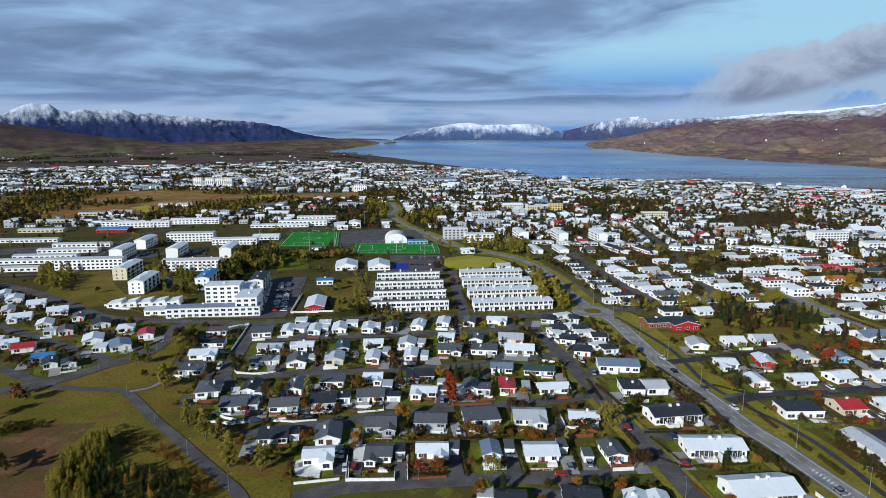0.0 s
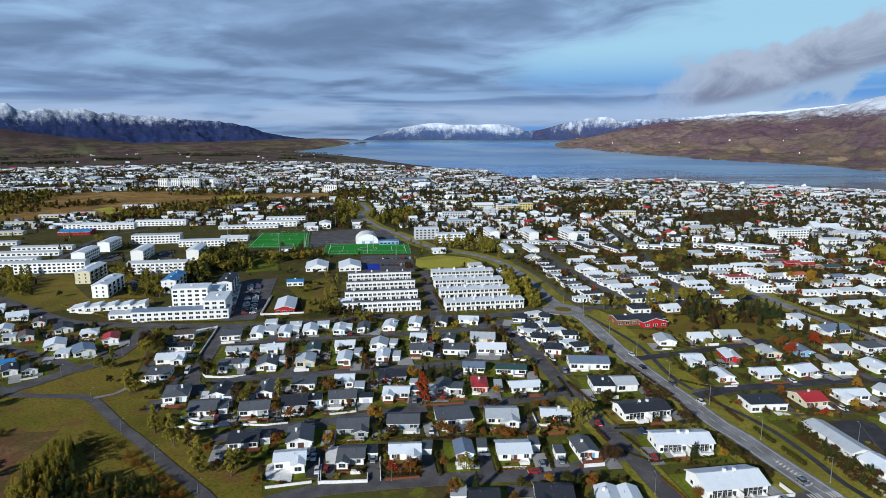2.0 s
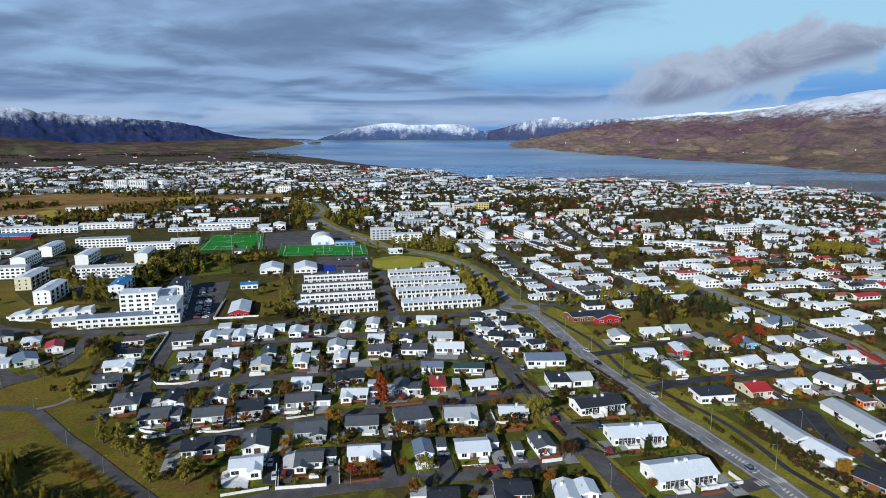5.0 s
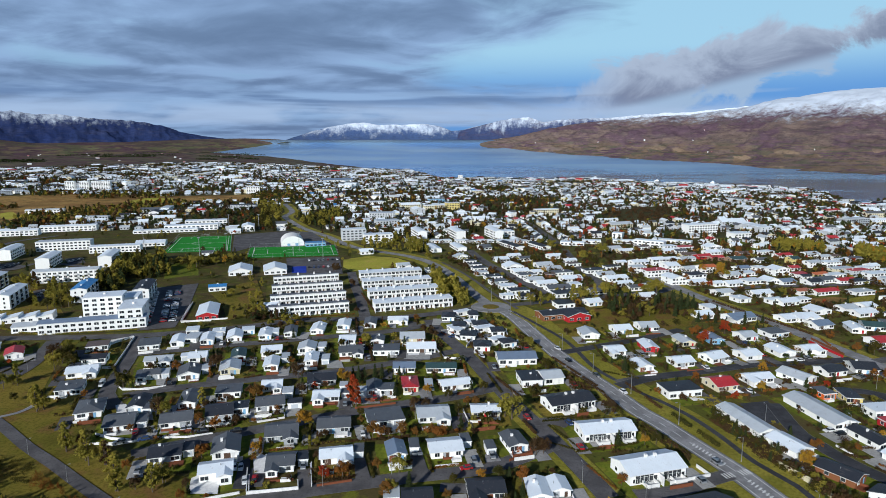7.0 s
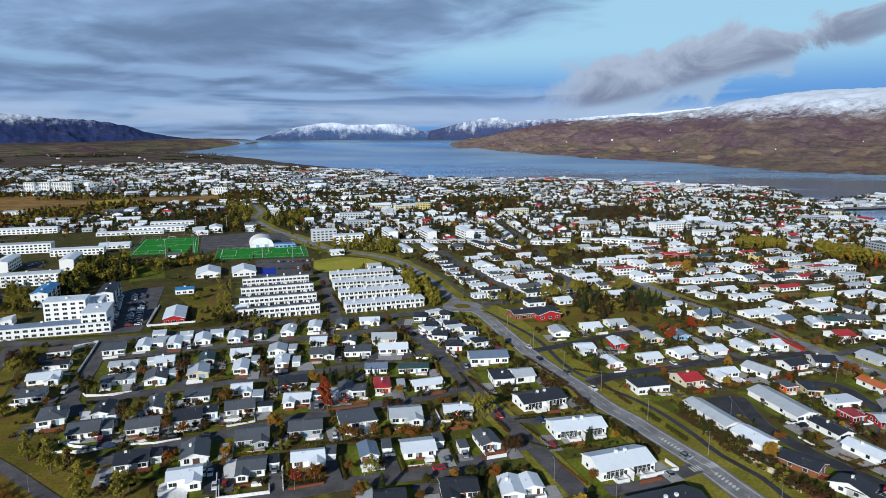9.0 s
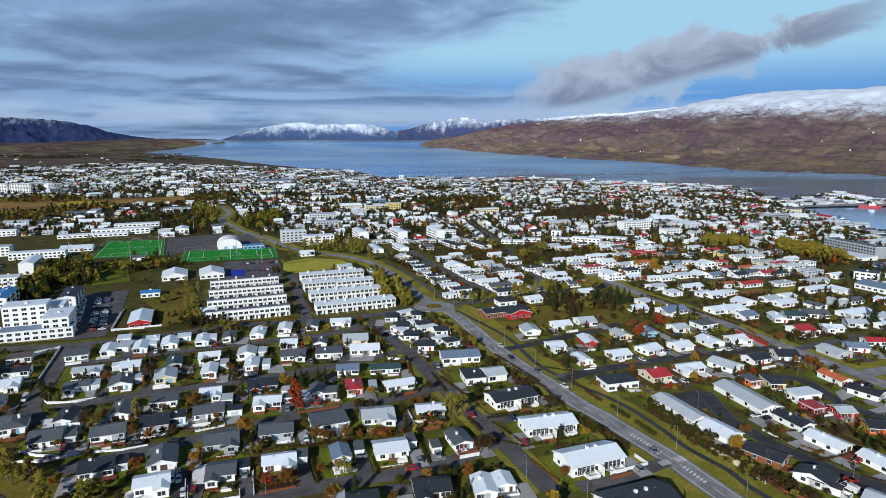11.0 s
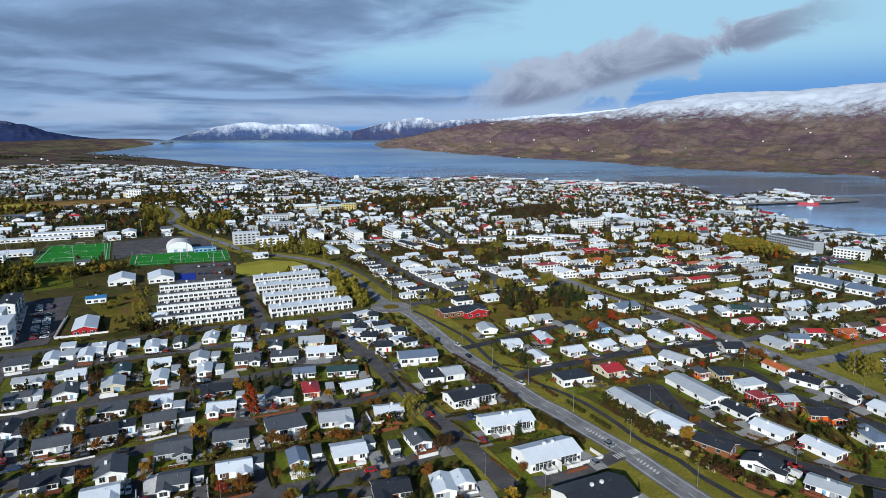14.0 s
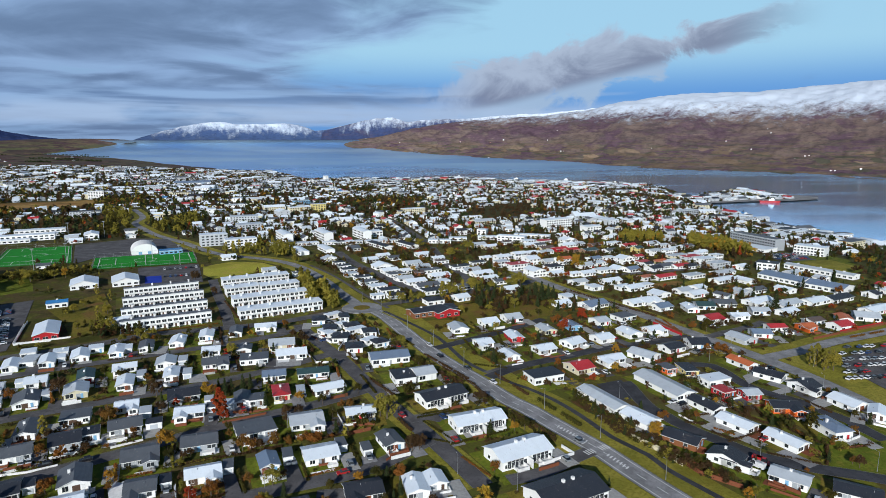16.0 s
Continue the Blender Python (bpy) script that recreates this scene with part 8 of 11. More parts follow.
car(169, 299.5, 15, 0)
car(51.6, 313.8, 108, 0)
car(54.1, 296.2, 108, 1)
car(63.9, 277.1, 110, 5)
car(71.6, 258.2, 110, 0)
car(87.9, 198.5, 110, 2)
car(155.4, 187.4, 20, 3)
car(139.9, 171.3, -70, 0, van=True)
car(-159.9, 260.0, 105, 0, van=True)
car(206.6, 240.7, 200, 0)
car(267.5, 269.6, 14, 5)
car(274.7, 269.1, 200, 4)
car(278.3, 268.9, 14, 0)
car(281.9, 268.7, 200, 0)
car(289.1, 268.2, 19, 3)
car(292.8, 268.0, 196, 0)
car(257.1, 261.4, 195, 0)
car(264.1, 261.0, 199, 2)
car(267.6, 260.7, 197, 0)
car(271.1, 260.5, 19, 4)
car(278.1, 260.0, 196, 5)
car(285.1, 259.6, 199, 0)
car(250.7, 253.5, 198, 2)
car(254.1, 253.2, 200, 2)
car(260.9, 252.8, 18, 0)
car(264.2, 252.6, 196, 2)
car(267.6, 252.3, 196, 2)
car(271.1, 252.1, 196, 0)
car(277.9, 251.6, 201, 5)
car(244.7, 246.0, 15, 2)
car(251.2, 245.5, 19, 3)
car(254.5, 245.3, 196, 5)
car(257.8, 245.0, 199, 0)
car(261.1, 244.8, 198, 0)
car(264.4, 244.6, 19, 0)
car(239.0, 238.9, 14, 0)
car(242.1, 238.6, 17, 2)
car(245.3, 238.4, 18, 1)
car(248.5, 238.2, 194, 3)
car(261.3, 237.2, 201, 5)
car(264.6, 237.0, 16, 5)
car(233.5, 232.1, 201, 0)
car(236.6, 231.9, 197, 0)
car(239.7, 231.7, 201, 0)
car(242.8, 231.4, 200, 0)
car(245.9, 231.2, 198, 5)
car(249.0, 230.9, 197, 1)
car(252.2, 230.7, 201, 3)
car(255.3, 230.5, 18, 2)
car(258.4, 230.2, 197, 3)
car(-387.5, 505.5, 290, 0)
car(-346.4, 534.0, 104, 0)
car(-386.9, 510.0, 289, 2)
car(-345.4, 537.2, 108, 0)
car(-386.4, 514.4, 291, 0)
car(-344.5, 540.5, 107, 2)
car(-385.8, 519.0, 287, 2)
car(-343.5, 543.8, 105, 2)
car(-385.2, 523.6, 108, 5)
car(-342.5, 547.1, 291, 5)
car(-289.9, 404.4, 16, 5)
car(-292.7, 412.2, 16, 2)
car(-295.5, 420.2, 20, 2)
car(-298.5, 428.5, 199, 0)
car(-135.1, 545.9, 290, 0)
car(-131.0, 546.6, 286, 1)
car(-126.9, 547.4, 286, 2)
car(-122.9, 548.2, 287, 2)
car(-118.8, 549.0, 290, 3)
car(-114.7, 549.8, 288, 1)
car(-110.7, 550.6, 107, 0)
car(-127.8, 516.0, 104, 1)
car(-123.9, 516.8, 104, 4)
car(-120.1, 517.5, 284, 4)
car(-116.2, 518.3, 291, 3)
car(-112.3, 519.0, 287, 0)
car(-108.5, 519.8, 105, 0)
car(-104.6, 520.5, 106, 3)

# street lamps
street_lamp(44.0, 345.3, 200, 9.0)
street_lamp(53.9, 313.8, 200, 9.0)
street_lamp(63.8, 283.9, 200, 9.0)
street_lamp(74.7, 257.7, 200, 9.0)
street_lamp(85.3, 228.6, 200, 9.0)
street_lamp(97.1, 200.7, 200, 9.0)
street_lamp(32.4, 381.8, 200, 9.0)
street_lamp(21.9, 413.0, 200, 9.0)
street_lamp(-151.0, 198.7, 20, 6.0)
street_lamp(-126.5, 181.9, 20, 6.0)
street_lamp(-100.4, 163.8, 20, 6.0)
street_lamp(-205.2, 276.5, 20, 6.0)
street_lamp(-214.8, 246.2, 20, 6.0)
street_lamp(-229.7, 217.5, 20, 6.0)
street_lamp(-182.3, 223.6, 20, 6.0)
street_lamp(-22.1, 189.2, 20, 6.0)
street_lamp(-43.3, 181.5, 20, 6.0)
street_lamp(-17.2, 230.5, 20, 6.0)
street_lamp(51.9, 310.9, 20, 6.0)
street_lamp(105.7, 169.9, 100, 7.0)
street_lamp(120.2, 232.3, 100, 7.0)
street_lamp(184.7, 265.9, 100, 7.0)
street_lamp(145.7, 177.1, 100, 7.0)
street_lamp(229.9, 249.5, 100, 7.0)
street_lamp(192.4, 222.4, 100, 7.0)
street_lamp(183.3, 178.3, 100, 7.0)
street_lamp(180.8, 230.8, 100, 7.0)
street_lamp(147.6, 223.7, 100, 7.0)
street_lamp(39.9, 185.8, 100, 7.0)
street_lamp(56.4, 173.1, 100, 7.0)
street_lamp(205.7, 278.9, 100, 7.0)
street_lamp(177.8, 161.6, 100, 7.0)
street_lamp(213.0, 224.7, 100, 7.0)
floodlight_mast(-316.4, 607.4, 17.5)
floodlight_mast(-287.6, 554.4, 17.5)
floodlight_mast(-279.0, 740.3, 17.5)
floodlight_mast(-226.8, 592.2, 17.5)
floodlight_mast(-242.7, 566.2, 17.5)
floodlight_mast(-244.9, 747.6, 17.5)
floodlight_mast(-156.6, 595.6, 17.5)
floodlight_mast(-126.5, 564.5, 17.5)

# trees that stand out
tree(-172.1, 235.2, 11.4, "column", "birch")
tree(-179.1, 240.7, 6.6, "column", "birch")
tree(-139.3, 201.8, 11.8, "column", "birch")
tree(-128.5, 195.3, 12.0, "column", "birch")
tree(-120.4, 192.9, 9.9, "column", "birch")
tree(-107.9, 177.2, 13.4, "column", "birch")
tree(-95.3, 182.1, 9.4, "round", "birch")
tree(-96.1, 176.9, 10.6, "column", "birch")
tree(-102.2, 178.1, 5.9, "round", "brown")
tree(-194.0, 279.1, 10.9, "round", "birch")
tree(-195.9, 288.2, 11.2, "round", "mixed")
tree(-187.6, 282.1, 9.9, "round", "mixed")
tree(-201.8, 293.0, 10.8, "round", "brown")
tree(-202.3, 303.0, 9.3, "round", "birch")
tree(-148.8, 257.5, 10.7, "round", "mixed")
tree(-146.9, 258.7, 8.6, "round", "birch")
tree(-120.4, 231.2, 10.3, "round", "brown")
tree(-117.6, 230.2, 8.3, "round", "birch")
tree(-146.0, 277.8, 5.7, "round", "brown")
tree(-116.0, 280.9, 11.0, "round", "brown")
tree(-134.3, 278.5, 6.7, "round", "rust")
tree(-89.2, 198.0, 7.3, "round", "rust")
tree(-88.2, 200.4, 5.2, "round", "brown")
tree(-105.9, 239.8, 9.1, "column", "birch")
tree(-114.0, 238.7, 5.5, "spruce", "spruce")
tree(-142.1, 247.7, 2.6, "bush", "mixed")
tree(-92.7, 219.5, 7.0, "round", "rust")
tree(-100.5, 223.3, 6.2, "round", "rust")
tree(-110.0, 206.1, 4.0, "round", "mixed")
tree(-86.1, 247.9, 9.3, "round", "rust")
tree(-90.3, 251.5, 6.3, "round", "brown")
tree(-74.3, 271.0, 9.5, "round", "brown")
tree(-68.2, 252.8, 7.4, "round", "brown")
tree(-44.0, 243.4, 13.9, "column", "red")
tree(-42.6, 241.9, 12.4, "column", "red")
tree(-45.4, 267.0, 8.3, "spruce", "spruce")
tree(-43.2, 269.7, 6.7, "spruce", "spruce")
tree(-52.8, 266.9, 8.3, "round", "gold")
tree(-50.1, 267.0, 7.2, "round", "rust")
tree(-38.6, 271.1, 7.8, "spruce", "spruce")
tree(-35.6, 272.5, 7.3, "spruce", "spruce")
tree(-18.3, 240.2, 6.6, "round", "brown")
tree(-13.5, 240.2, 6.1, "round", "brown")
tree(-13.5, 254.2, 6.4, "round", "gold")
tree(-27.3, 251.7, 6.8, "spruce", "spruce")
tree(-59.0, 221.5, 9.4, "round", "gold")
tree(-57.5, 222.4, 6.2, "round", "birch")
tree(-71.6, 202.1, 6.1, "round", "gold")
tree(-73.7, 235.6, 4.0, "round", "rust")
tree(-43.7, 185.7, 6.1, "round", "red")
tree(-37.9, 186.4, 8.2, "round", "rust")
tree(-36.0, 188.5, 6.2, "round", "brown")
tree(-19.7, 190.0, 8.7, "round", "birch")
tree(-21.0, 177.1, 7.8, "round", "birch")
tree(-22.3, 175.2, 7.0, "round", "rust")
tree(-15.4, 178.4, 7.9, "spruce", "spruce")
tree(-32.0, 215.1, 7.8, "round", "rust")
tree(-28.9, 214.2, 6.9, "round", "rust")
tree(-21.3, 216.0, 7.4, "round", "rust")
tree(-38.9, 231.5, 5.4, "round", "mixed")
tree(-26.0, 215.1, 5.1, "round", "brown")
tree(-10.7, 219.7, 3.8, "bush", "rust")
tree(-6.7, 217.9, 4.7, "bush", "rust")
tree(-62.4, 315.9, 5.8, "round", "mixed")
tree(-49.8, 317.8, 9.0, "round", "birch")
tree(-81.7, 288.6, 5.3, "round", "rust")
tree(-19.2, 314.2, 3.8, "round", "mixed")
tree(-94.4, 293.4, 7.2, "round", "mixed")
tree(-91.8, 329.3, 6.0, "spruce", "spruce")
tree(-104.6, 301.6, 5.5, "round", "mixed")
tree(-34.9, 295.2, 4.8, "spruce", "spruce")
tree(-27.8, 275.4, 5.1, "spruce", "spruce")
tree(-14.3, 329.6, 8.6, "round", "brown")
tree(-20.0, 339.9, 6.8, "round", "brown")
tree(21.0, 231.7, 13.7, "round", "birch")
tree(18.4, 233.8, 9.9, "round", "birch")
tree(3.2, 243.6, 5.1, "round", "rust")
tree(7.0, 243.6, 5.1, "round", "rust")
tree(7.4, 186.6, 5.3, "round", "gold")
tree(13.1, 187.3, 6.2, "round", "mixed")
tree(16.5, 186.6, 5.3, "spruce", "spruce")
tree(20.6, 185.9, 6.9, "round", "rust")
tree(27.2, 203.2, 8.8, "round", "brown")
tree(29.8, 204.1, 7.9, "round", "brown")
tree(57.9, 211.8, 5.9, "spruce", "spruce")
tree(67.4, 211.8, 5.5, "round", "gold")
tree(71.5, 211.9, 6.8, "round", "mixed")
tree(62.2, 240.4, 6.1, "round", "brown")
tree(59.9, 242.7, 4.6, "round", "brown")
tree(52.3, 184.9, 5.5, "round", "rust")
tree(41.5, 284.5, 7.6, "round", "mixed")
tree(36.6, 316.3, 8.3, "round", "birch")
tree(32.8, 314.4, 5.7, "round", "mixed")
tree(78.5, 283.1, 8.7, "spruce", "spruce")
tree(82.4, 283.1, 7.0, "round", "mixed")
tree(93.6, 334.0, 6.7, "round", "birch")
tree(106.5, 342.4, 5.5, "spruce", "spruce")
tree(33.7, 256.8, 4.3, "bush", "mixed")
tree(45.1, 278.5, 4.0, "round", "mixed")
tree(50.2, 270.0, 4.5, "round", "brown")
tree(11.0, 258.0, 6.4, "round", "mixed")
tree(5.3, 256.7, 6.4, "spruce", "spruce")
tree(-1.7, 184.5, 4.5, "round", "mixed")
tree(21.1, 314.4, 3.8, "round", "mixed")
tree(-4.2, 249.4, 6.3, "round", "mixed")
tree(119.2, 199.4, 6.3, "round", "gold")
tree(109.8, 206.1, 4.6, "spruce", "spruce")
tree(111.1, 204.4, 5.9, "spruce", "spruce")
tree(105.6, 216.9, 4.8, "spruce", "spruce")
tree(130.8, 325.4, 9.9, "round", "red")
tree(141.4, 341.5, 6.4, "round", "rust")
tree(150.5, 343.8, 9.3, "round", "red")
tree(157.7, 346.0, 7.2, "round", "rust")
tree(131.0, 339.3, 7.1, "round", "rust")
tree(143.6, 284.0, 6.6, "round", "gold")
tree(129.4, 211.4, 4.7, "round", "rust")
tree(132.1, 260.8, 6.2, "round", "gold")
tree(151.1, 255.7, 5.5, "round", "mixed")
tree(108.1, 273.3, 5.3, "round", "rust")
tree(112.0, 312.9, 5.9, "spruce", "spruce")
tree(123.8, 220.8, 3.9, "spruce", "spruce")
tree(137.4, 224.9, 4.0, "spruce", "spruce")
tree(157.5, 244.6, 4.8, "round", "mixed")
tree(171.7, 275.0, 4.7, "spruce", "spruce")
tree(196.2, 275.1, 7.6, "round", "rust")
tree(198.3, 270.7, 6.4, "round", "rust")
tree(211.7, 309.6, 10.4, "round", "mixed")
tree(126.5, 209.9, 5.1, "round", "rust")
tree(116.8, 197.1, 7.3, "round", "gold")
tree(136.7, 224.5, 3.6, "spruce", "spruce")
tree(124.1, 220.8, 4.0, "spruce", "spruce")
tree(166.5, 197.9, 5.1, "spruce", "spruce")
tree(169.2, 195.6, 4.6, "round", "birch")
tree(173.3, 195.7, 3.4, "round", "mixed")
tree(190.6, 205.3, 3.5, "round", "gold")
tree(179.2, 181.4, 3.6, "round", "rust")
tree(203.8, 198.1, 4.3, "round", "mixed")
tree(174.1, 164.9, 5.6, "round", "brown")
tree(173.4, 167.1, 3.8, "round", "rust")
tree(163.7, 208.5, 4.8, "round", "brown")
tree(124.7, 167.0, 3.6, "spruce", "spruce")
tree(127.4, 155.2, 5.8, "round", "birch")
tree(124.9, 155.1, 4.8, "round", "gold")
tree(154.1, 165.4, 2.6, "round", "rust")
tree(121.8, 176.8, 4.5, "round", "mixed")
tree(118.8, 178.7, 4.5, "round", "brown")
tree(283.1, 343.5, 14.0, "spruce", "spruce")
tree(311.2, 387.6, 6.8, "round", "mixed")
tree(341.0, 388.2, 9.2, "spruce", "spruce")
tree(352.4, 367.9, 8.8, "round", "rust")
tree(318.6, 336.9, 5.4, "round", "red")
tree(411.8, 408.6, 2.5, "round", "red")
tree(302.4, 339.9, 4.1, "round", "rust")
tree(279.6, 384.5, 5.9, "round", "rust")
tree(285.7, 386.3, 5.2, "round", "rust")
tree(204.4, 312.5, 7.3, "round", "rust")
tree(178.4, 308.0, 4.1, "spruce", "spruce")
tree(197.3, 277.1, 6.0, "round", "rust")
tree(201.4, 278.0, 5.0, "round", "rust")
tree(237.9, 308.2, 6.7, "round", "mixed")
tree(253.2, 369.7, 7.8, "round", "mixed")
tree(238.6, 377.9, 5.7, "round", "mixed")
tree(235.5, 250.7, 12.4, "round", "birch")
tree(231.5, 250.0, 12.4, "column", "birch")
tree(235.2, 246.6, 12.3, "round", "birch")
tree(229.6, 251.8, 10.4, "column", "birch")
tree(235.5, 243.8, 11.2, "round", "birch")
tree(231.2, 244.6, 11.2, "column", "birch")
tree(-201.7, 255.7, 9.1, "round", "birch")
tree(-198.2, 259.7, 11.0, "column", "birch")
tree(-201.0, 260.8, 6.2, "round", "birch")
tree(-171.4, 233.3, 12.2, "column", "birch")
tree(-169.7, 235.0, 8.9, "round", "birch")
tree(-197.1, 290.9, 9.3, "round", "mixed")
tree(-197.3, 286.9, 9.2, "round", "birch")
tree(-198.0, 296.9, 8.1, "round", "mixed")
tree(-205.8, 293.3, 6.1, "round", "brown")
tree(-260.1, 242.8, 8.4, "round", "brown")
tree(-255.5, 243.7, 7.2, "round", "brown")
tree(-231.3, 250.0, 6.1, "round", "brown")
tree(-240.5, 256.6, 6.2, "round", "mixed")
tree(-248.8, 262.0, 5.1, "round", "rust")
tree(-254.9, 262.6, 5.7, "round", "gold")
tree(-265.9, 292.3, 8.3, "spruce", "spruce")
tree(-255.0, 296.6, 5.9, "spruce", "spruce")
tree(-306.5, 300.3, 5.1, "round", "mixed")
tree(-281.4, 302.8, 6.5, "round", "brown")
tree(-320.3, 342.8, 6.4, "round", "brown")
tree(-254.9, 315.1, 4.4, "round", "brown")
tree(-243.4, 294.4, 4.1, "round", "mixed")
tree(-262.9, 266.6, 5.8, "round", "mixed")
tree(-276.8, 273.5, 4.0, "spruce", "spruce")
tree(-187.8, 242.9, 5.2, "round", "mixed")
tree(-107.2, 177.0, 7.9, "column", "birch")
tree(-119.8, 192.7, 9.6, "column", "brown")
tree(-125.6, 192.3, 10.7, "round", "birch")
tree(-139.0, 201.2, 10.0, "column", "birch")
tree(-326.9, 440.5, 11.2, "round", "birch")
tree(-320.2, 437.5, 12.9, "column", "birch")
tree(-316.0, 437.9, 14.0, "round", "birch")
tree(-310.9, 436.9, 14.0, "column", "brown")
tree(-341.6, 417.7, 7.1, "round", "birch")
tree(-455.6, 592.1, 11.0, "round", "birch")
tree(-451.1, 592.5, 9.6, "round", "birch")
tree(-267.1, 384.4, 9.9, "round", "mixed")
tree(-262.7, 384.9, 11.4, "column", "birch")
tree(-258.9, 386.4, 10.4, "column", "mixed")
tree(-255.5, 388.4, 11.5, "round", "birch")
tree(-254.5, 394.4, 7.8, "round", "mixed")
tree(-321.4, 460.5, 8.1, "round", "brown")
tree(-313.7, 457.2, 8.0, "round", "birch")
tree(-308.2, 460.1, 7.9, "column", "birch")
tree(-295.2, 463.0, 8.1, "column", "brown")
tree(-289.9, 463.5, 7.2, "round", "birch")
tree(-225.5, 518.4, 14.0, "round", "birch")
tree(-212.9, 529.4, 9.0, "round", "birch")
tree(-205.1, 530.2, 9.4, "round", "gold")
tree(-220.0, 521.8, 7.3, "round", "mixed")
tree(-163.9, 418.6, 3.2, "round", "rust")
tree(-287.7, 397.2, 5.5, "round", "brown")
tree(-324.6, 378.8, 6.1, "round", "mixed")
tree(-102.8, 354.6, 8.9, "round", "birch")
tree(-97.5, 357.5, 7.6, "round", "birch")
tree(-107.4, 358.8, 5.5, "round", "mixed")
tree(-129.7, 376.2, 11.6, "column", "birch")
tree(-124.0, 374.2, 10.8, "round", "birch")
tree(-99.6, 490.3, 12.8, "round", "brown")
tree(-72.6, 497.1, 5.5, "round", "mixed")
tree(-56.5, 498.7, 5.0, "round", "mixed")
tree(-47.0, 503.9, 5.9, "spruce", "spruce")
tree(-38.3, 509.1, 6.9, "spruce", "spruce")
tree(-25.8, 362.2, 6.2, "round", "rust")
tree(-126.2, 483.6, 2.4, "bush", "mixed")
tree(139.6, 397.8, 12.0, "spruce", "spruce")
tree(142.1, 392.9, 14.0, "spruce", "spruce")
tree(147.1, 393.4, 11.8, "spruce", "spruce")
tree(149.8, 391.1, 11.0, "spruce", "spruce")
tree(135.3, 397.4, 9.7, "spruce", "spruce")
tree(144.2, 366.8, 6.9, "spruce", "spruce")
tree(149.3, 365.1, 6.9, "spruce", "spruce")
tree(153.1, 363.2, 6.2, "spruce", "spruce")
tree(169.9, 362.7, 8.2, "spruce", "spruce")
tree(181.0, 363.8, 6.8, "spruce", "spruce")
tree(173.7, 354.7, 5.3, "spruce", "spruce")
tree(153.8, 352.7, 6.7, "round", "red")
tree(135.6, 344.9, 5.9, "round", "rust")
tree(128.0, 358.6, 6.1, "round", "mixed")
tree(82.0, 372.2, 7.1, "round", "birch")
tree(60.5, 339.6, 4.6, "round", "brown")
tree(73.8, 357.7, 4.1, "round", "rust")
median_bars(85.1, 212.2, 91.5, 197.1)
median_bars(94.3, 188.2, 97.6, 176.5)

# zones
tree(76.9, 410.3, 13.0, "column", "birch")
tree(83.4, 408.9, 15.0, "round", "birch")
tree(91.6, 413.3, 13.1, "column", "birch")
tree(100.2, 417.4, 15.6, "round", "birch")
tree(108.3, 425.7, 10.4, "column", "birch")
tree(116.3, 426.8, 9.6, "round", "birch")
tree(131.2, 425.8, 14.8, "round", "birch")
tree(137.7, 426.9, 16.1, "round", "birch")
tree(40.2, 407.3, 8.3, "column", "birch")
tree(46.9, 401.5, 11.1, "round", "birch")
tree(53.7, 401.6, 10.4, "column", "birch")
tree(61.0, 404.0, 9.9, "round", "birch")
tree(76.6, 410.3, 12.6, "column", "birch")
tree(131.6, 444.4, 6.7, "round", "red")
tree(132.7, 574.9, 17.6, "round", "birch")
tree(110.7, 552.3, 13.4, "round", "birch")
tree(115.2, 535.4, 10.4, "round", "mixed")
tree(149.2, 556.8, 9.5, "round", "brown")
tree(132.5, 495.2, 10.3, "spruce", "spruce")
tree(141.1, 476.9, 8.4, "round", "mixed")
tree(198.8, 504.8, 9.8, "round", "gold")
tree(204.9, 487.2, 11.8, "round", "gold")
tree(188.0, 527.6, 7.6, "round", "gold")
tree(199.4, 544.0, 5.5, "round", "rust")
tree(187.2, 579.8, 6.4, "round", "rust")
tree(209.0, 599.6, 5.4, "round", "rust")
tree(185.8, 456.4, 6.8, "round", "red")
tree(172.2, 456.3, 5.9, "round", "rust")
tree(180.0, 455.1, 5.5, "round", "rust")
tree(171.6, 467.4, 9.5, "round", "rust")
tree(110.4, 399.4, 10.0, "spruce", "spruce")
tree(175.7, 436.7, 7.1, "spruce", "spruce")
tree(191.3, 604.7, 8.0, "round", "mixed")
tree(174.0, 519.7, 7.8, "round", "mixed")
tree(171.9, 599.5, 7.3, "round", "rust")
tree(98.3, 574.8, 8.3, "round", "brown")
tree(174.2, 565.8, 7.5, "round", "brown")
tree(174.0, 548.2, 5.5, "round", "rust")
tree(118.8, 379.5, 9.0, "round", "birch")
tree(138.3, 493.8, 9.0, "round", "rust")
tree(65.0, 539.3, 10.3, "round", "mixed")
tree(68.6, 497.1, 8.0, "round", "gold")
tree(71.7, 486.7, 6.6, "spruce", "spruce")
tree(20.1, 599.0, 7.6, "round", "brown")
tree(36.4, 620.1, 7.9, "spruce", "spruce")
tree(5.0, 511.5, 8.1, "round", "brown")
tree(10.1, 492.0, 5.8, "round", "brown")
tree(2.7, 526.9, 5.0, "round", "brown")
tree(-7.2, 535.0, 7.6, "round", "mixed")
tree(18.0, 457.6, 4.4, "round", "brown")
tree(91.0, 609.6, 13.6, "round", "birch")
tree(82.5, 631.3, 11.1, "round", "birch")
tree(36.1, 483.2, 5.4, "spruce", "spruce")
tree(60.9, 539.3, 3.4, "round", "rust")
tree(-34.4, 593.7, 8.5, "spruce", "spruce")
tree(-27.8, 551.8, 10.5, "round", "birch")
tree(224.3, 492.7, 6.9, "round", "brown")
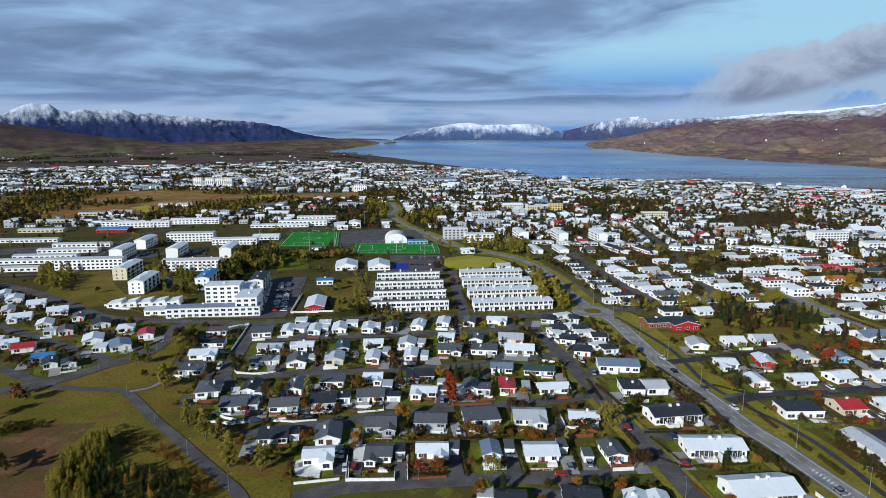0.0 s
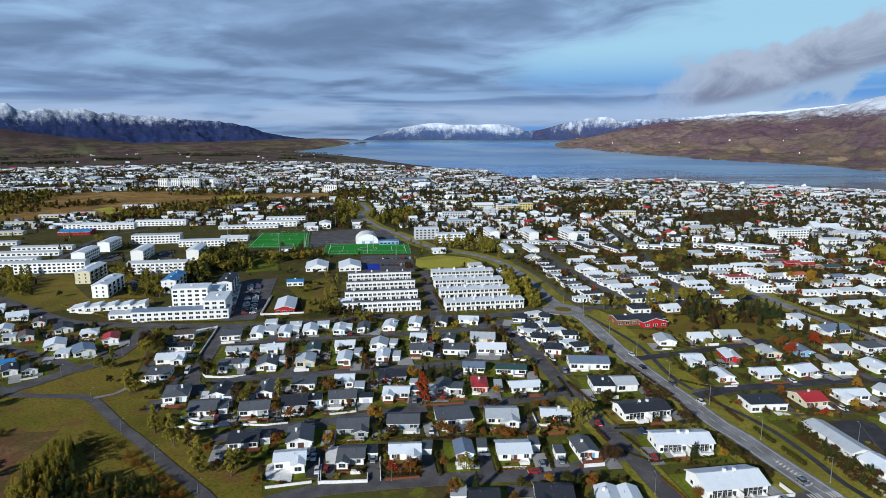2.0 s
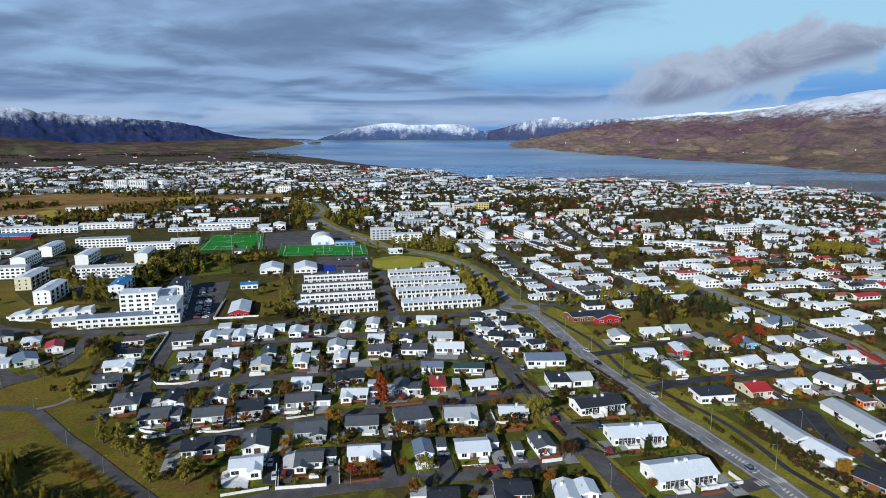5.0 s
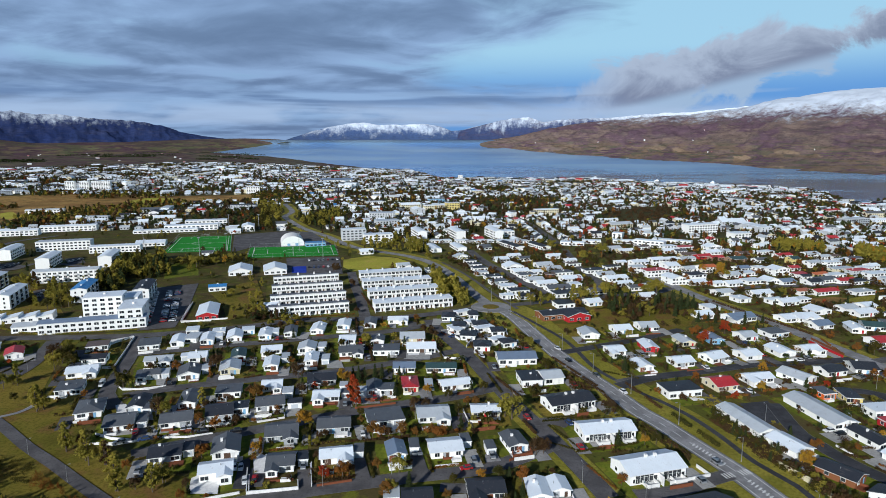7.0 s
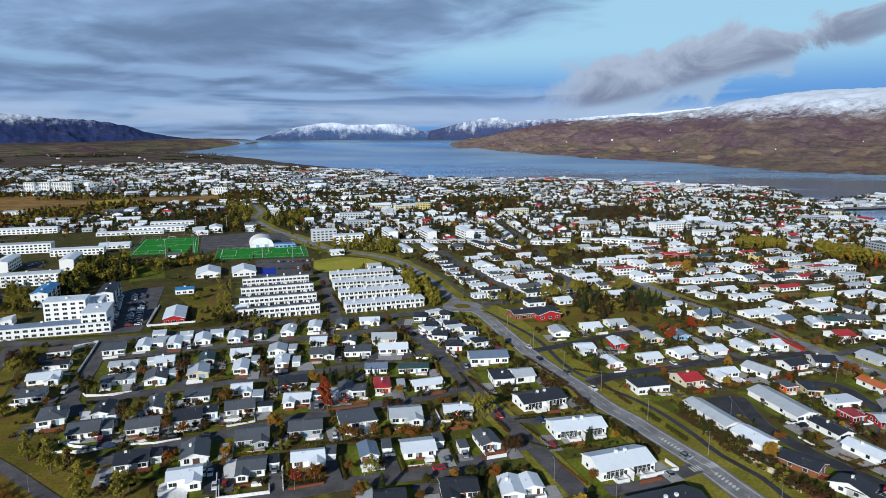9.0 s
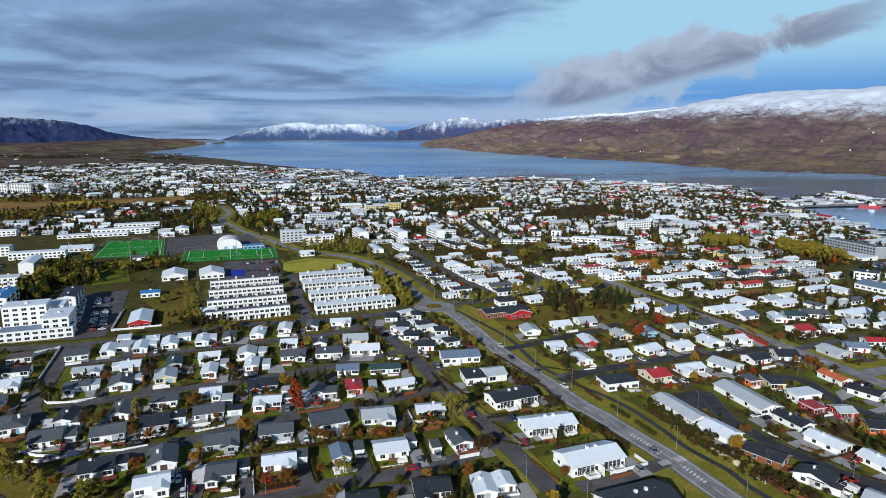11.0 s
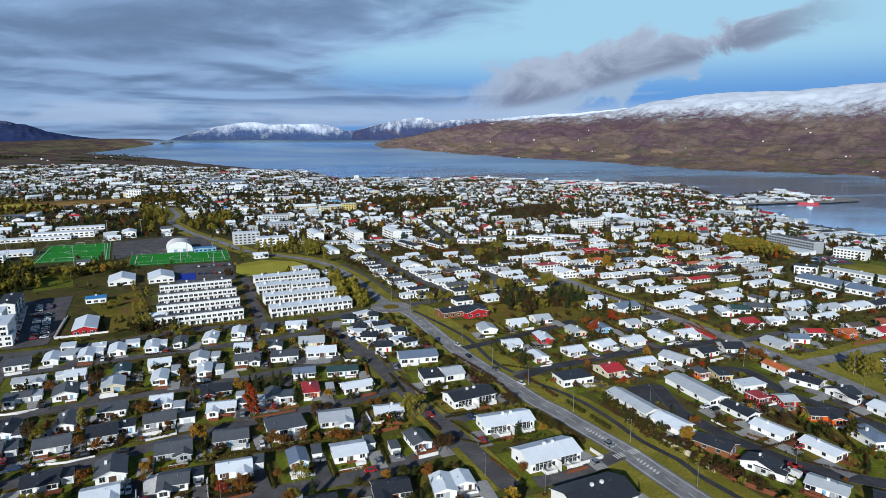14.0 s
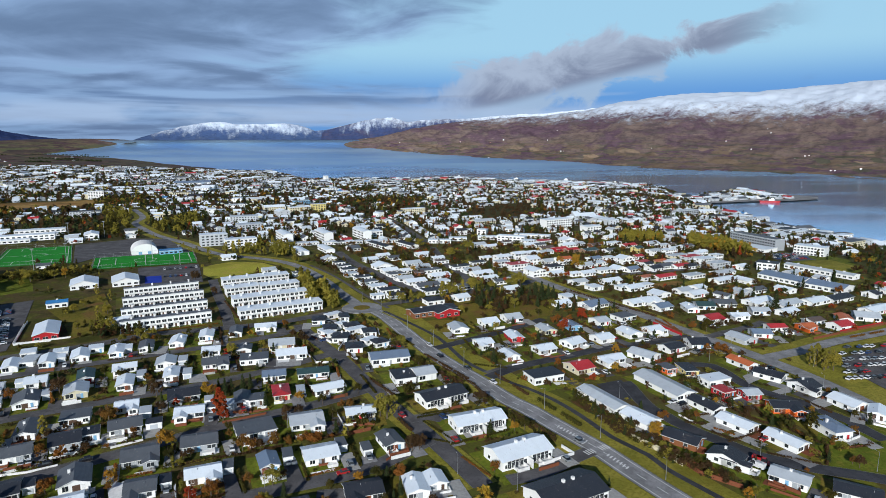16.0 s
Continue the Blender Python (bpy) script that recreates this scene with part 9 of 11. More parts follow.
tree(212.1, 501.2, 12.1, "round", "gold")
tree(210.9, 487.2, 9.3, "round", "birch")
tree(264.4, 589.8, 10.2, "round", "rust")
tree(274.0, 585.0, 7.1, "round", "rust")
tree(281.5, 552.9, 8.8, "round", "rust")
tree(293.0, 536.0, 7.7, "round", "rust")
tree(283.9, 536.0, 5.8, "round", "rust")
tree(239.0, 494.2, 7.8, "round", "rust")
tree(242.1, 492.8, 7.0, "round", "brown")
tree(275.1, 505.0, 5.5, "round", "mixed")
tree(267.7, 540.1, 8.0, "round", "mixed")
tree(301.4, 520.2, 7.6, "round", "mixed")
tree(317.3, 575.6, 5.2, "round", "mixed")
tree(333.2, 585.2, 6.4, "round", "brown")
tree(314.8, 505.2, 4.3, "round", "mixed")
tree(345.9, 544.5, 5.1, "round", "rust")
tree(230.7, 455.3, 6.5, "round", "mixed")
tree(223.7, 452.3, 4.0, "round", "rust")
tree(251.7, 464.5, 5.0, "round", "rust")
tree(277.5, 490.9, 6.3, "round", "brown")
tree(230.3, 427.2, 8.1, "round", "brown")
tree(216.0, 411.8, 5.2, "round", "brown")
tree(296.0, 467.8, 5.3, "round", "brown")
tree(314.7, 471.1, 7.2, "round", "brown")
tree(273.0, 435.4, 4.9, "round", "brown")
tree(367.2, 600.2, 8.9, "round", "mixed")
tree(364.1, 540.4, 7.2, "round", "brown")
tree(347.9, 487.7, 5.7, "round", "mixed")
tree(298.6, 435.5, 5.9, "round", "brown")
tree(236.5, 393.0, 8.8, "round", "brown")
tree(-138.3, 397.9, 10, "column", "birch")
tree(-137.3, 411.3, 9, "round", "birch")
tree(-110.4, 349.1, 7, "round", "birch")
tree(-104.1, 346.5, 6, "round", "brown")
tree(-98.3, 348.0, 7.5, "round", "birch")
tree(-92.5, 349.6, 6, "round", "mixed")
tree(-133.8, 373.0, 8, "column", "birch")
tree(-72.9, 397.3, 7, "round", "brown")
tree(-64.6, 378.6, 6, "round", "brown")
tree(-79.4, 449.0, 8, "round", "brown")
tree(-159.4, 419.0, 8, "round", "birch")
tree(-172.2, 471.5, 7, "round", "mixed")
tree(-154.1, 389.2, 5, "round", "mixed")
tree(-67.5, 358.0, 6, "round", "rust")
tree(-118.8, 362.6, 5, "round", "brown")
tree(-85.4, 348.9, 4, "round", "brown")
tree(-79.9, 352.6, 5, "round", "birch")
tree(-53.5, 346.0, 5, "round", "brown")
tree(-160.1, 463.3, 9, "column", "birch")
tree(-137.2, 364.3, 4, "round", "brown")
tree(-177.5, 441.6, 4, "round", "rust")
PARK_GOLD = [(-157.5, 153.9), (-163.5, 164.3), (-164.9, 174.2), (-165.4, 181.0), (-164.5, 185.5), (-158.0, 185.3), (-153.0, 175.2), (-152.4, 166.4), (-136.4, 146.6), (-145.8, 144.8)]
PARK_DARK = [(-152.4, 166.4), (-152.1, 174.0), (-142.5, 168.3), (-130.3, 167.1), (-120.6, 169.0), (-110.0, 160.9), (-103.8, 150.0), (-134.3, 144.1)]
PARK_RUST = [(-141.7, 185.6), (-136.5, 185.2), (-126.3, 177.7), (-115.1, 171.2), (-104.2, 163.1), (-99.8, 155.7), (-107.1, 158.3), (-120.0, 170.2), (-133.3, 176.4)]
PARK_LOW = [(-168.2, 197.2), (-161.8, 198.4), (-147.3, 194.1), (-136.6, 181.0), (-150.3, 178.4)]
PARK_EDGE = [(-209.9, 184.3), (-208.3, 191.1), (-201.8, 192.3), (-195.3, 193.6), (-193.7, 188.2), (-199.6, 182.4), (-203.3, 178.0)]
PARK_WOOD = [(-149.1, 145.1), (-159.8, 162.5), (-166.7, 180.7), (-164.2, 189.1), (-153.0, 186.8), (-136.3, 176.4), (-119.4, 170.4), (-106.5, 162.6), (-98.2, 155.0)]
SCHOOL_WOOD = [(-258.6, 425.4), (-299.0, 503.4), (-298.0, 537.2), (-272.9, 557.2), (-229.5, 477.3), (-259.9, 466.9), (-239.0, 419.8)]
PITCH_WOOD = [(-258.5, 539.0), (-211.2, 563.0), (-182.5, 545.1), (-198.4, 528.2), (-216.5, 519.3), (-244.0, 514.0)]
ROAD_WOOD = [(-230.9, 842.5), (-197.3, 955.1), (-160.4, 900.3), (-164.4, 795.8), (-173.7, 753.5), (-208.3, 802.7)]
ROAD_WOOD_B = [(-257.6, 772.8), (-331.0, 1025.9), (-288.7, 1018.7), (-228.9, 779.4), (-232.0, 739.7)]
BEND_WOOD = [(-23.2, 491.0), (-2.7, 456.4), (8.9, 399.3), (-0.0, 388.2), (-9.2, 399.9), (-18.7, 444.5)]
HEATH_WOOD = [(-1022.7, 999.1), (-929.9, 992.1), (-753.3, 920.0), (-726.5, 1051.2), (-666.6, 1193.3), (-584.2, 1289.1), (-729.8, 1445.9), (-754.5, 1148.5), (-784.6, 1017.6), (-619.0, 812.2), (-712.9, 767.3), (-857.7, 815.1)]
HEATH_BELT = [(-1098.5, 1048.1), (-1015.6, 1160.6), (-902.1, 1227.4), (-822.4, 1274.8), (-705.3, 1263.2), (-581.3, 1226.1), (-466.7, 1254.7), (-373.0, 1364.6), (-275.0, 1170.2), (-334.1, 1068.4), (-430.2, 1041.6), (-465.1, 937.0), (-461.8, 856.1), (-504.7, 805.1), (-525.1, 756.1), (-632.6, 781.7), (-663.3, 712.9), (-704.0, 666.2)]
VERGE_SHRUBS = [(103.0, 245.4), (110.9, 243.9), (113.0, 228.5), (114.8, 200.9), (118.5, 183.9), (127.7, 165.7), (123.4, 162.5), (113.2, 178.6), (106.4, 194.4), (102.2, 208.0), (100.9, 232.5)]
ROAD_SHRUBS = [(43.5, 297.6), (48.3, 286.3), (62.0, 248.4), (72.5, 222.8), (81.6, 201.6), (78.2, 199.0), (67.6, 218.6), (56.3, 246.2), (39.7, 287.4)]
EAST_WOOD = [(100.6, 419.1), (119.0, 420.9), (133.8, 410.8), (140.7, 414.3), (152.6, 399.1), (147.9, 378.7), (124.4, 371.7), (117.8, 385.4), (103.0, 360.5), (101.4, 369.4), (93.0, 373.3)]
EAST_THICKET = [(196.1, 913.5), (304.7, 1098.3), (384.0, 1105.3), (286.5, 878.5), (218.5, 855.3)]
SLOPE_WOOD = [(-118.9, 602.9), (-69.1, 668.2), (-20.2, 659.0), (-27.6, 575.0), (-72.1, 592.9), (-106.6, 598.8)]
GOLD_WOOD = [(368.5, 582.1), (373.2, 553.0), (384.3, 533.0), (395.4, 515.0), (404.5, 523.2), (407.6, 554.2), (410.0, 588.8), (398.5, 623.1)]
GOLD_WOOD_B = [(313.8, 624.3), (330.5, 607.3), (351.4, 603.2), (374.0, 638.0), (360.0, 655.6), (332.0, 655.5)]
HILL_WOOD = [(387.3, 402.1), (605.2, 618.0), (825.1, 753.9), (402.7, 363.6), (408.6, 398.1)]
WEST_WOOD = [(-375.0, 375.6), (-423.9, 435.2), (-425.8, 458.5), (-382.2, 421.5), (-351.0, 375.2)]
WEST_WOOD_B = [(-281.2, 385.3), (-311.3, 435.3), (-299.7, 448.1), (-263.1, 406.0), (-257.5, 389.9)]
TERRACE_WOOD = [(-124.4, 357.7), (-129.3, 383.8), (-117.0, 369.5), (-94.5, 368.6), (-78.9, 364.0), (-105.0, 354.0)]
roundabout(20.6, 396.0)

# long hedges beside the straight road
hedge(173.1, 407.3, -68.7, 12, "brown", 2.2)
hedge(177.8, 395.3, -68.7, 12, "brown", 2.2)
hedge(182.4, 383.3, -68.7, 12, "brown", 2.2)
hedge(187.1, 371.2, -68.7, 12, "brown", 2.2)
hedge(191.8, 359.2, -68.7, 12, "brown", 2.2)
hedge(196.5, 347.2, -68.7, 12, "brown", 2.2)
hedge(198.3, 329.0, -96.7, 12, "rust", 1.6)
hedge(196.6, 314.5, -96.7, 12, "rust", 1.6)
hedge(124.3, 171.4, -73.3, 12, "rust", 1.6)
hedge(36.7, 335.9, -71.8, 12, "mixed", 1.5)
hedge(41.6, 321.0, -71.8, 12, "mixed", 1.5)
hedge(49.2, 295.6, -68.2, 12, "brown", 1.6)
hedge(54.3, 282.8, -68.2, 12, "brown", 1.6)
hedge(59.4, 270.1, -68.2, 12, "brown", 1.6)
hedge(72.9, 221.3, -67.7, 12, "brown", 2.2)
hedge(77.3, 210.6, -67.7, 12, "brown", 2.2)
hedge(76.9, 262.7, -73.9, 12, "brown", 1.8)
hedge(81.2, 247.7, -73.9, 12, "brown", 1.8)
hedge(87.0, 230.6, -73.0, 12, "mixed", 2.4)
hedge(91.6, 215.6, -73.0, 12, "mixed", 2.4)
hedge(73.2, 358.8, -71.7, 12, "mixed", 1.4)
hedge(38.6, 230.4, 13.1, 12, "mixed", 1.4)
hedge(50.2, 233.1, 13.1, 12, "mixed", 1.4)
hedge(47.3, 207.0, 17.4, 12, "mixed", 1.3)
hedge(59.8, 210.9, 17.4, 12, "mixed", 1.3)
hedge(112.5, 229.3, -95.3, 12, "mixed", 2.4)
hedge(111.0, 213.5, -95.3, 12, "mixed", 2.4)
hedge(117.4, 178.8, -79.2, 12, "mixed", 2.4)
hedge(-59.6, 178.4, 10.9, 12, "mixed", 1.0)
hedge(-39.5, 185.8, 17.1, 12, "brown", 1.2)
hedge(-3.8, 194.5, 18.8, 12, "rust", 1.1)
hedge(288.9, 285.3, 11.6, 12, "rust", 1.8)
hedge(304.7, 288.5, 11.6, 12, "rust", 1.8)

# harbour
sheet("quay", "asphalt and concrete quay of the harbour", [(914.1, 1530.3), (1267.4, 1764.9), (1312.7, 1693.2), (1294.8, 1563.4), (1325.6, 1489.3), (1279.4, 1434.6), (1177.1, 1409.1), (1067.6, 1415.3), (943.7, 1397.0), (776.8, 1198.4)], QUAY_GROUND, z=1.5, take=False)
sheet("quay", "low pier in the bay", [(753.1, 1131.9), (874.6, 1241.1), (879.0, 1207.9), (801.4, 1104.1), (753.0, 1076.4), (683.3, 1026.3)], CONCRETE, z=3.0)
ship(1109.5, 1402.3, -36, 48, "r")
ship(525.5, 2477.9, -12, 50, "w")
ship(709.2, 2293.5, -17, 55, "b")
ship(875.7, 2207.6, -22, 50, "w")
pier(822.1, 2290.7, -24, 110, 12)
block(1219.6, 1559.9, -36, 60, 22, 2, "W", style="k", name="warehouse", back=False, bays=8.0, label="white harbour warehouse with a flat metal roof", group="harbour warehouses")
block(1250.5, 1520.0, -36, 40, 16, 1, "N", style="k", name="warehouse", back=False, bays=8.0, label="white harbour warehouse with a flat metal roof", group="harbour warehouses")
block(1203.6, 1598.4, -36, 34, 20, 3, "W", style="k", name="warehouse", back=False, bays=8.0, label="white harbour warehouse with a flat metal roof", group="harbour warehouses")
block(1144.5, 1591.6, -36, 40, 20, 2, "L", style="k", name="warehouse", back=False, bays=8.0, label="white harbour warehouse with a flat metal roof", group="harbour warehouses")
block(1040.8, 1542.8, -36, 46, 18, 2, "W", style="k", name="warehouse", back=False, bays=8.0, label="white harbour warehouse with a flat metal roof", group="harbour warehouses")

# goal posts, pitch lines and fences
pitch_marks([(-284.4, 581.2), (-223.5, 592.8), (-257.4, 689.8), (-312.2, 679.1)])
pitch_marks([(-194.9, 557.1), (-114.0, 572.8), (-128.8, 628.9), (-210.4, 612.9)])
QUAY = [(895.2, 1498.5), (1253.9, 1745.9), (1290.8, 1677.1), (1258.8, 1552.6), (1219.9, 1461.2), (1096.2, 1453.8), (968.3, 1434.0), (837.7, 1293.1)]

# ring of low black-roofed houses with white courtyard walls
house(6.5, 357.3, 34.4, 5.7, 5.0, "W", "w", "k", detail=1, group="ring of black-roofed houses")
house(14.2, 345.3, 31.3, 10.8, 5.0, "W", "w", "k", detail=1, group="ring of black-roofed houses")
house(20.5, 325.0, 36.8, 8.4, 5.0, "W", "w", "k", detail=1, group="ring of black-roofed houses")
house(-2.2, 343.1, -60.2, 11.3, 5.0, "W", "w", "k", detail=1, group="ring of black-roofed houses")
house(1.9, 378.1, 34.6, 9.9, 5.0, "W", "w", "k", detail=1, group="ring of black-roofed houses")
house(-0.3, 350.1, 1.4, 7.3, 10.5, "K", "w", "h", detail=1, group="ring of black-roofed houses")
house(12.1, 353.4, 11.6, 8.8, 9.1, "K", "w", "h", detail=1, group="ring of black-roofed houses")
house(5.2, 333.3, -6.3, 7.9, 10.5, "K", "w", "h", detail=1, group="ring of black-roofed houses")
house(21.5, 340.3, 5.8, 6.8, 9.0, "K", "w", "h", detail=1, group="ring of black-roofed houses")
house(12.0, 315.6, 1.0, 8.1, 9.9, "K", "w", "h", detail=1, group="ring of black-roofed houses")
house(25.5, 320.8, 23.4, 7.7, 8.0, "K", "w", "h", detail=1, group="ring of black-roofed houses")
house(-6.6, 369.1, -2.1, 7.3, 10.5, "K", "w", "h", detail=1, group="ring of black-roofed houses")
house(8.5, 373.5, 3.0, 5.2, 10.5, "K", "w", "h", detail=1, group="ring of black-roofed houses")
garden_wall([(3.3, 350.9), (9.9, 354.5)], 1.5)
garden_wall([(10.9, 340.0), (18.9, 342.1)], 1.5)
garden_wall([(-6.3, 339.9), (0.3, 327.6)], 1.5)
garden_wall([(6.7, 325.7), (4.0, 316.2)], 1.5)
garden_wall([(17.1, 318.8), (23.5, 322.6)], 1.5)
garden_wall([(26.9, 346.5), (27.0, 335.8)], 1.5)
garden_wall([(32.1, 326.6), (28.9, 318.9)], 1.5)

# walls, fences and crossings
garden_wall([(19.6, 287.5), (28.0, 289.0)], 1.0)
garden_wall([(-66.1, 176.1), (-50.7, 179.4), (-51.8, 183.4)], 1.2)
garden_wall([(-66.1, 176.1), (-70.6, 190.3)], 1.2)
garden_wall([(-116.9, 209.7), (-124.5, 206.3), (-131.4, 206.9)], 0.8)
garden_wall([(-92.5, 215.9), (-100.6, 212.9), (-109.7, 212.1)], 0.7)
garden_wall([(-149.4, 256.6), (-137.0, 256.1), (-133.8, 258.2)], 0.7)
garden_wall([(-193.0, 302.5), (-181.3, 328.6)], 1.2)
garden_wall([(-12.4, 313.7), (-7.5, 299.5), (3.6, 297.6)], 1.0)
garden_wall([(-81.9, 171.4), (-68.6, 176.7)], 0.8)
garden_wall([(118.4, 178.4), (121.8, 172.2), (124.2, 163.7)], 1.6, BROWNWOOD, "red-brown timber fence", "timber_fence")
garden_wall([(108.1, 199.0), (113.0, 189.4), (117.9, 179.3)], 1.6, WALLS["c"], "pale timber fence", "timber_fence")
garden_wall([(-42.4, 238.9), (-26.5, 244.2)], 1.0, BROWNWOOD, "red-brown timber fence", "timber_fence")
garden_wall([(-45.1, 181.2), (-34.6, 184.6)], 0.9, BROWNWOOD, "red-brown timber fence", "timber_fence")
garden_wall([(261.1, 285.4), (324.9, 302.2)], 1.5, BROWNWOOD, "red-brown timber fence", "timber_fence")
garden_wall([(193.4, 334.1), (195.9, 309.0)], 1.4, BROWNWOOD, "red-brown timber fence", "timber_fence")
garden_wall([(17.5, 198.6), (32.5, 210.2)], 1.0, BROWNWOOD, "red-brown timber fence", "timber_fence")
garden_wall([(-166.8, 356.0), (-156.2, 360.6), (-141.9, 364.7)], 1.0)
garden_wall([(-166.8, 356.0), (-179.1, 401.8)], 1.0)
# hedges, fences, walls and drives of the near plots
hedge_line(-57.0, 221.1, -53.7, 207.7, "birch", 1.6)
hedge_line(-53.1, 208.8, -36.4, 211.7, "brown", 1.4)
hedge_line(-35.2, 211.4, -17.8, 215.4, "brown", 1.5)
hedge_line(-31.9, 201.3, -27.9, 187.4, "mixed", 1.3)
hedge_line(-46.9, 183.3, -35.1, 185.7, "brown", 1.2)
hedge_line(-19.8, 247.7, -13.4, 247.5, "brown", 1.8)
hedge_line(5.4, 211.3, 8.6, 196.6, "mixed", 1.6)
hedge_line(-9.5, 217.9, 2.4, 220.4, "brown", 1.5)
hedge_line(25.4, 228.6, 28.6, 219.1, "brown", 2.0)
hedge_line(34.9, 225.9, 44.3, 205.9, "mixed", 0.9)
hedge_line(35.8, 232.3, 49.1, 235.6, "mixed", 1.0)
hedge_line(17.3, 272.9, 26.0, 252.3, "brown", 1.8)
hedge_line(31.1, 252.9, 38.9, 255.8, "brown", 1.6)
hedge_line(41.1, 300.0, 45.6, 292.8, "mixed", 1.8)
hedge_line(47.5, 282.3, 53.0, 265.5, "brown", 1.8)
hedge_line(-137.2, 276.4, -131.5, 262.7, "brown", 1.5)
hedge_line(-167.9, 283.7, -151.0, 258.7, "mixed", 1.6)
hedge_line(-96.8, 186.9, -90.2, 188.3, "mixed", 1.0)
hedge_line(-117.1, 277.9, -114.3, 269.5, "mixed", 1.4)
hedge_line(-162.3, 245.3, -157.2, 233.2, "mixed", 1.8)
hedge_line(-102.8, 219.4, -97.6, 218.5, "mixed", 1.2)
hedge_line(-122.2, 231.2, -115.6, 219.4, "birch", 1.3)
hedge_line(-127.0, 346.0, -123.9, 315.7, "brown", 1.2)
hedge_line(-92.8, 273.7, -98.3, 270.9, "brown", 1.2)
hedge_line(-109.8, 321.4, -92.9, 326.1, "brown", 1.2)
hedge_line(-91.3, 317.7, -81.8, 293.4, "mixed", 1.4)
hedge_line(-70.4, 321.5, -65.2, 305.2, "mixed", 1.3)
hedge_line(-48.5, 317.8, -42.7, 293.5, "brown", 1.6)
hedge_line(-33.5, 282.7, -18.9, 279.8, "mixed", 1.4)
hedge_line(-12.2, 278.3, -7.8, 259.2, "brown", 1.6)
hedge_line(-91.2, 233.4, -86.3, 223.3, "brown", 1.4)
hedge_line(-70.1, 278.1, -67.9, 264.2, "brown", 1.8)
hedge_line(-54.8, 303.5, -50.8, 290.3, "mixed", 1.4)
hedge_line(-22.3, 333.6, -10.5, 310.6, "brown", 2.2)
hedge_line(-10.5, 310.6, -8.4, 298.6, "mixed", 1.8)
hedge_line(-18.9, 223.5, -16.6, 216.0, "mixed", 1.2)
hedge_line(-11.1, 202.3, -8.6, 190.1, "mixed", 1.1)
hedge_line(3.6, 333.7, 12.4, 293.7, "brown", 1.6)
hedge_line(13.4, 278.4, 18.5, 256.8, "mixed", 1.3)
hedge_line(28.3, 263.2, 39.5, 262.0, "brown", 1.5)
hedge_line(34.3, 262.0, 34.8, 249.5, "mixed", 1.4)
hedge_line(52.2, 281.5, 63.1, 257.0, "brown", 1.6)
hedge_line(34.2, 211.7, 44.0, 205.8, "mixed", 0.9)
hedge_line(62.6, 254.5, 66.0, 240.5, "brown", 1.8)
hedge_line(71.3, 225.8, 74.9, 209.3, "mixed", 1.6)
hedge_line(66.1, 346.6, 79.7, 329.9, "brown", 1.4)
hedge_line(71.7, 322.0, 73.5, 297.2, "mixed", 1.5)
hedge_line(68.0, 283.0, 83.2, 274.3, "mixed", 1.3)
hedge_line(43.7, 196.2, 49.9, 182.6, "rust", 0.8)
hedge_line(82.0, 334.0, 96.4, 330.0, "brown", 1.3)
hedge_line(93.3, 328.0, 90.2, 307.5, "mixed", 1.3)
hedge_line(98.4, 254.2, 109.4, 253.0, "birch", 1.2)
hedge_line(123.7, 262.2, 136.0, 256.9, "brown", 1.6)
hedge_line(111.9, 256.8, 120.2, 254.3, "brown", 1.8)
hedge_line(107.5, 314.8, 126.2, 320.6, "mixed", 1.2)
hedge_line(121.9, 309.2, 119.0, 288.6, "birch", 1.0)
hedge_line(142.9, 320.7, 134.6, 295.3, "mixed", 1.2)
hedge_line(151.8, 298.7, 153.3, 292.0, "brown", 1.6)
hedge_line(171.1, 305.8, 185.1, 302.3, "brown", 1.4)
hedge_line(154.7, 266.4, 169.7, 273.5, "mixed", 1.4)
hedge_line(182.0, 281.0, 200.9, 287.3, "mixed", 1.4)
hedge_line(134.2, 206.2, 142.3, 202.8, "brown", 1.6)
hedge_line(142.6, 199.5, 147.4, 193.2, "rust", 1.2)
hedge_line(137.1, 210.6, 150.8, 210.9, "brown", 1.4)
hedge_line(140.2, 197.6, 143.7, 190.4, "brown", 1.3)
hedge_line(142.7, 189.0, 155.8, 193.0, "brown", 1.2)
hedge_line(149.6, 179.3, 163.0, 168.4, "brown", 1.0)
hedge_line(174.3, 179.2, 164.9, 168.7, "brown", 1.6)
hedge_line(180.0, 198.9, 174.8, 184.6, "mixed", 1.2)
hedge_line(170.6, 214.0, 167.8, 203.0, "brown", 1.5)
hedge_line(183.7, 219.8, 187.6, 214.9, "mixed", 1.3)
hedge_line(196.0, 213.3, 197.5, 204.0, "brown", 1.4)
hedge_line(166.1, 230.8, 168.0, 225.0, "mixed", 1.2)
hedge_line(112.7, 196.2, 118.6, 181.6, "mixed", 1.5)
hedge_line(-252.1, 244.3, -233.8, 255.1, "birch", 1.2)
hedge_line(-216.0, 271.9, -213.4, 291.8, "mixed", 1.2)
hedge_line(-248.8, 280.9, -246.4, 269.8, "brown", 1.2)
hedge_line(-228.1, 308.5, -227.0, 315.7, "brown", 1.4)
hedge_line(-252.8, 308.3, -246.6, 316.7, "mixed", 1.2)
hedge_line(-306.7, 358.9, -256.7, 337.4, "birch", 1.2)
hedge_line(-255.1, 335.3, -232.8, 330.9, "birch", 1.2)
hedge_line(-232.3, 332.2, -186.2, 342.0, "birch", 1.0)
hedge_line(-56.9, 335.6, -63.6, 367.8, "brown", 1.5)
hedge_line(-77.3, 480.3, -78.0, 468.6, "brown", 1.5)
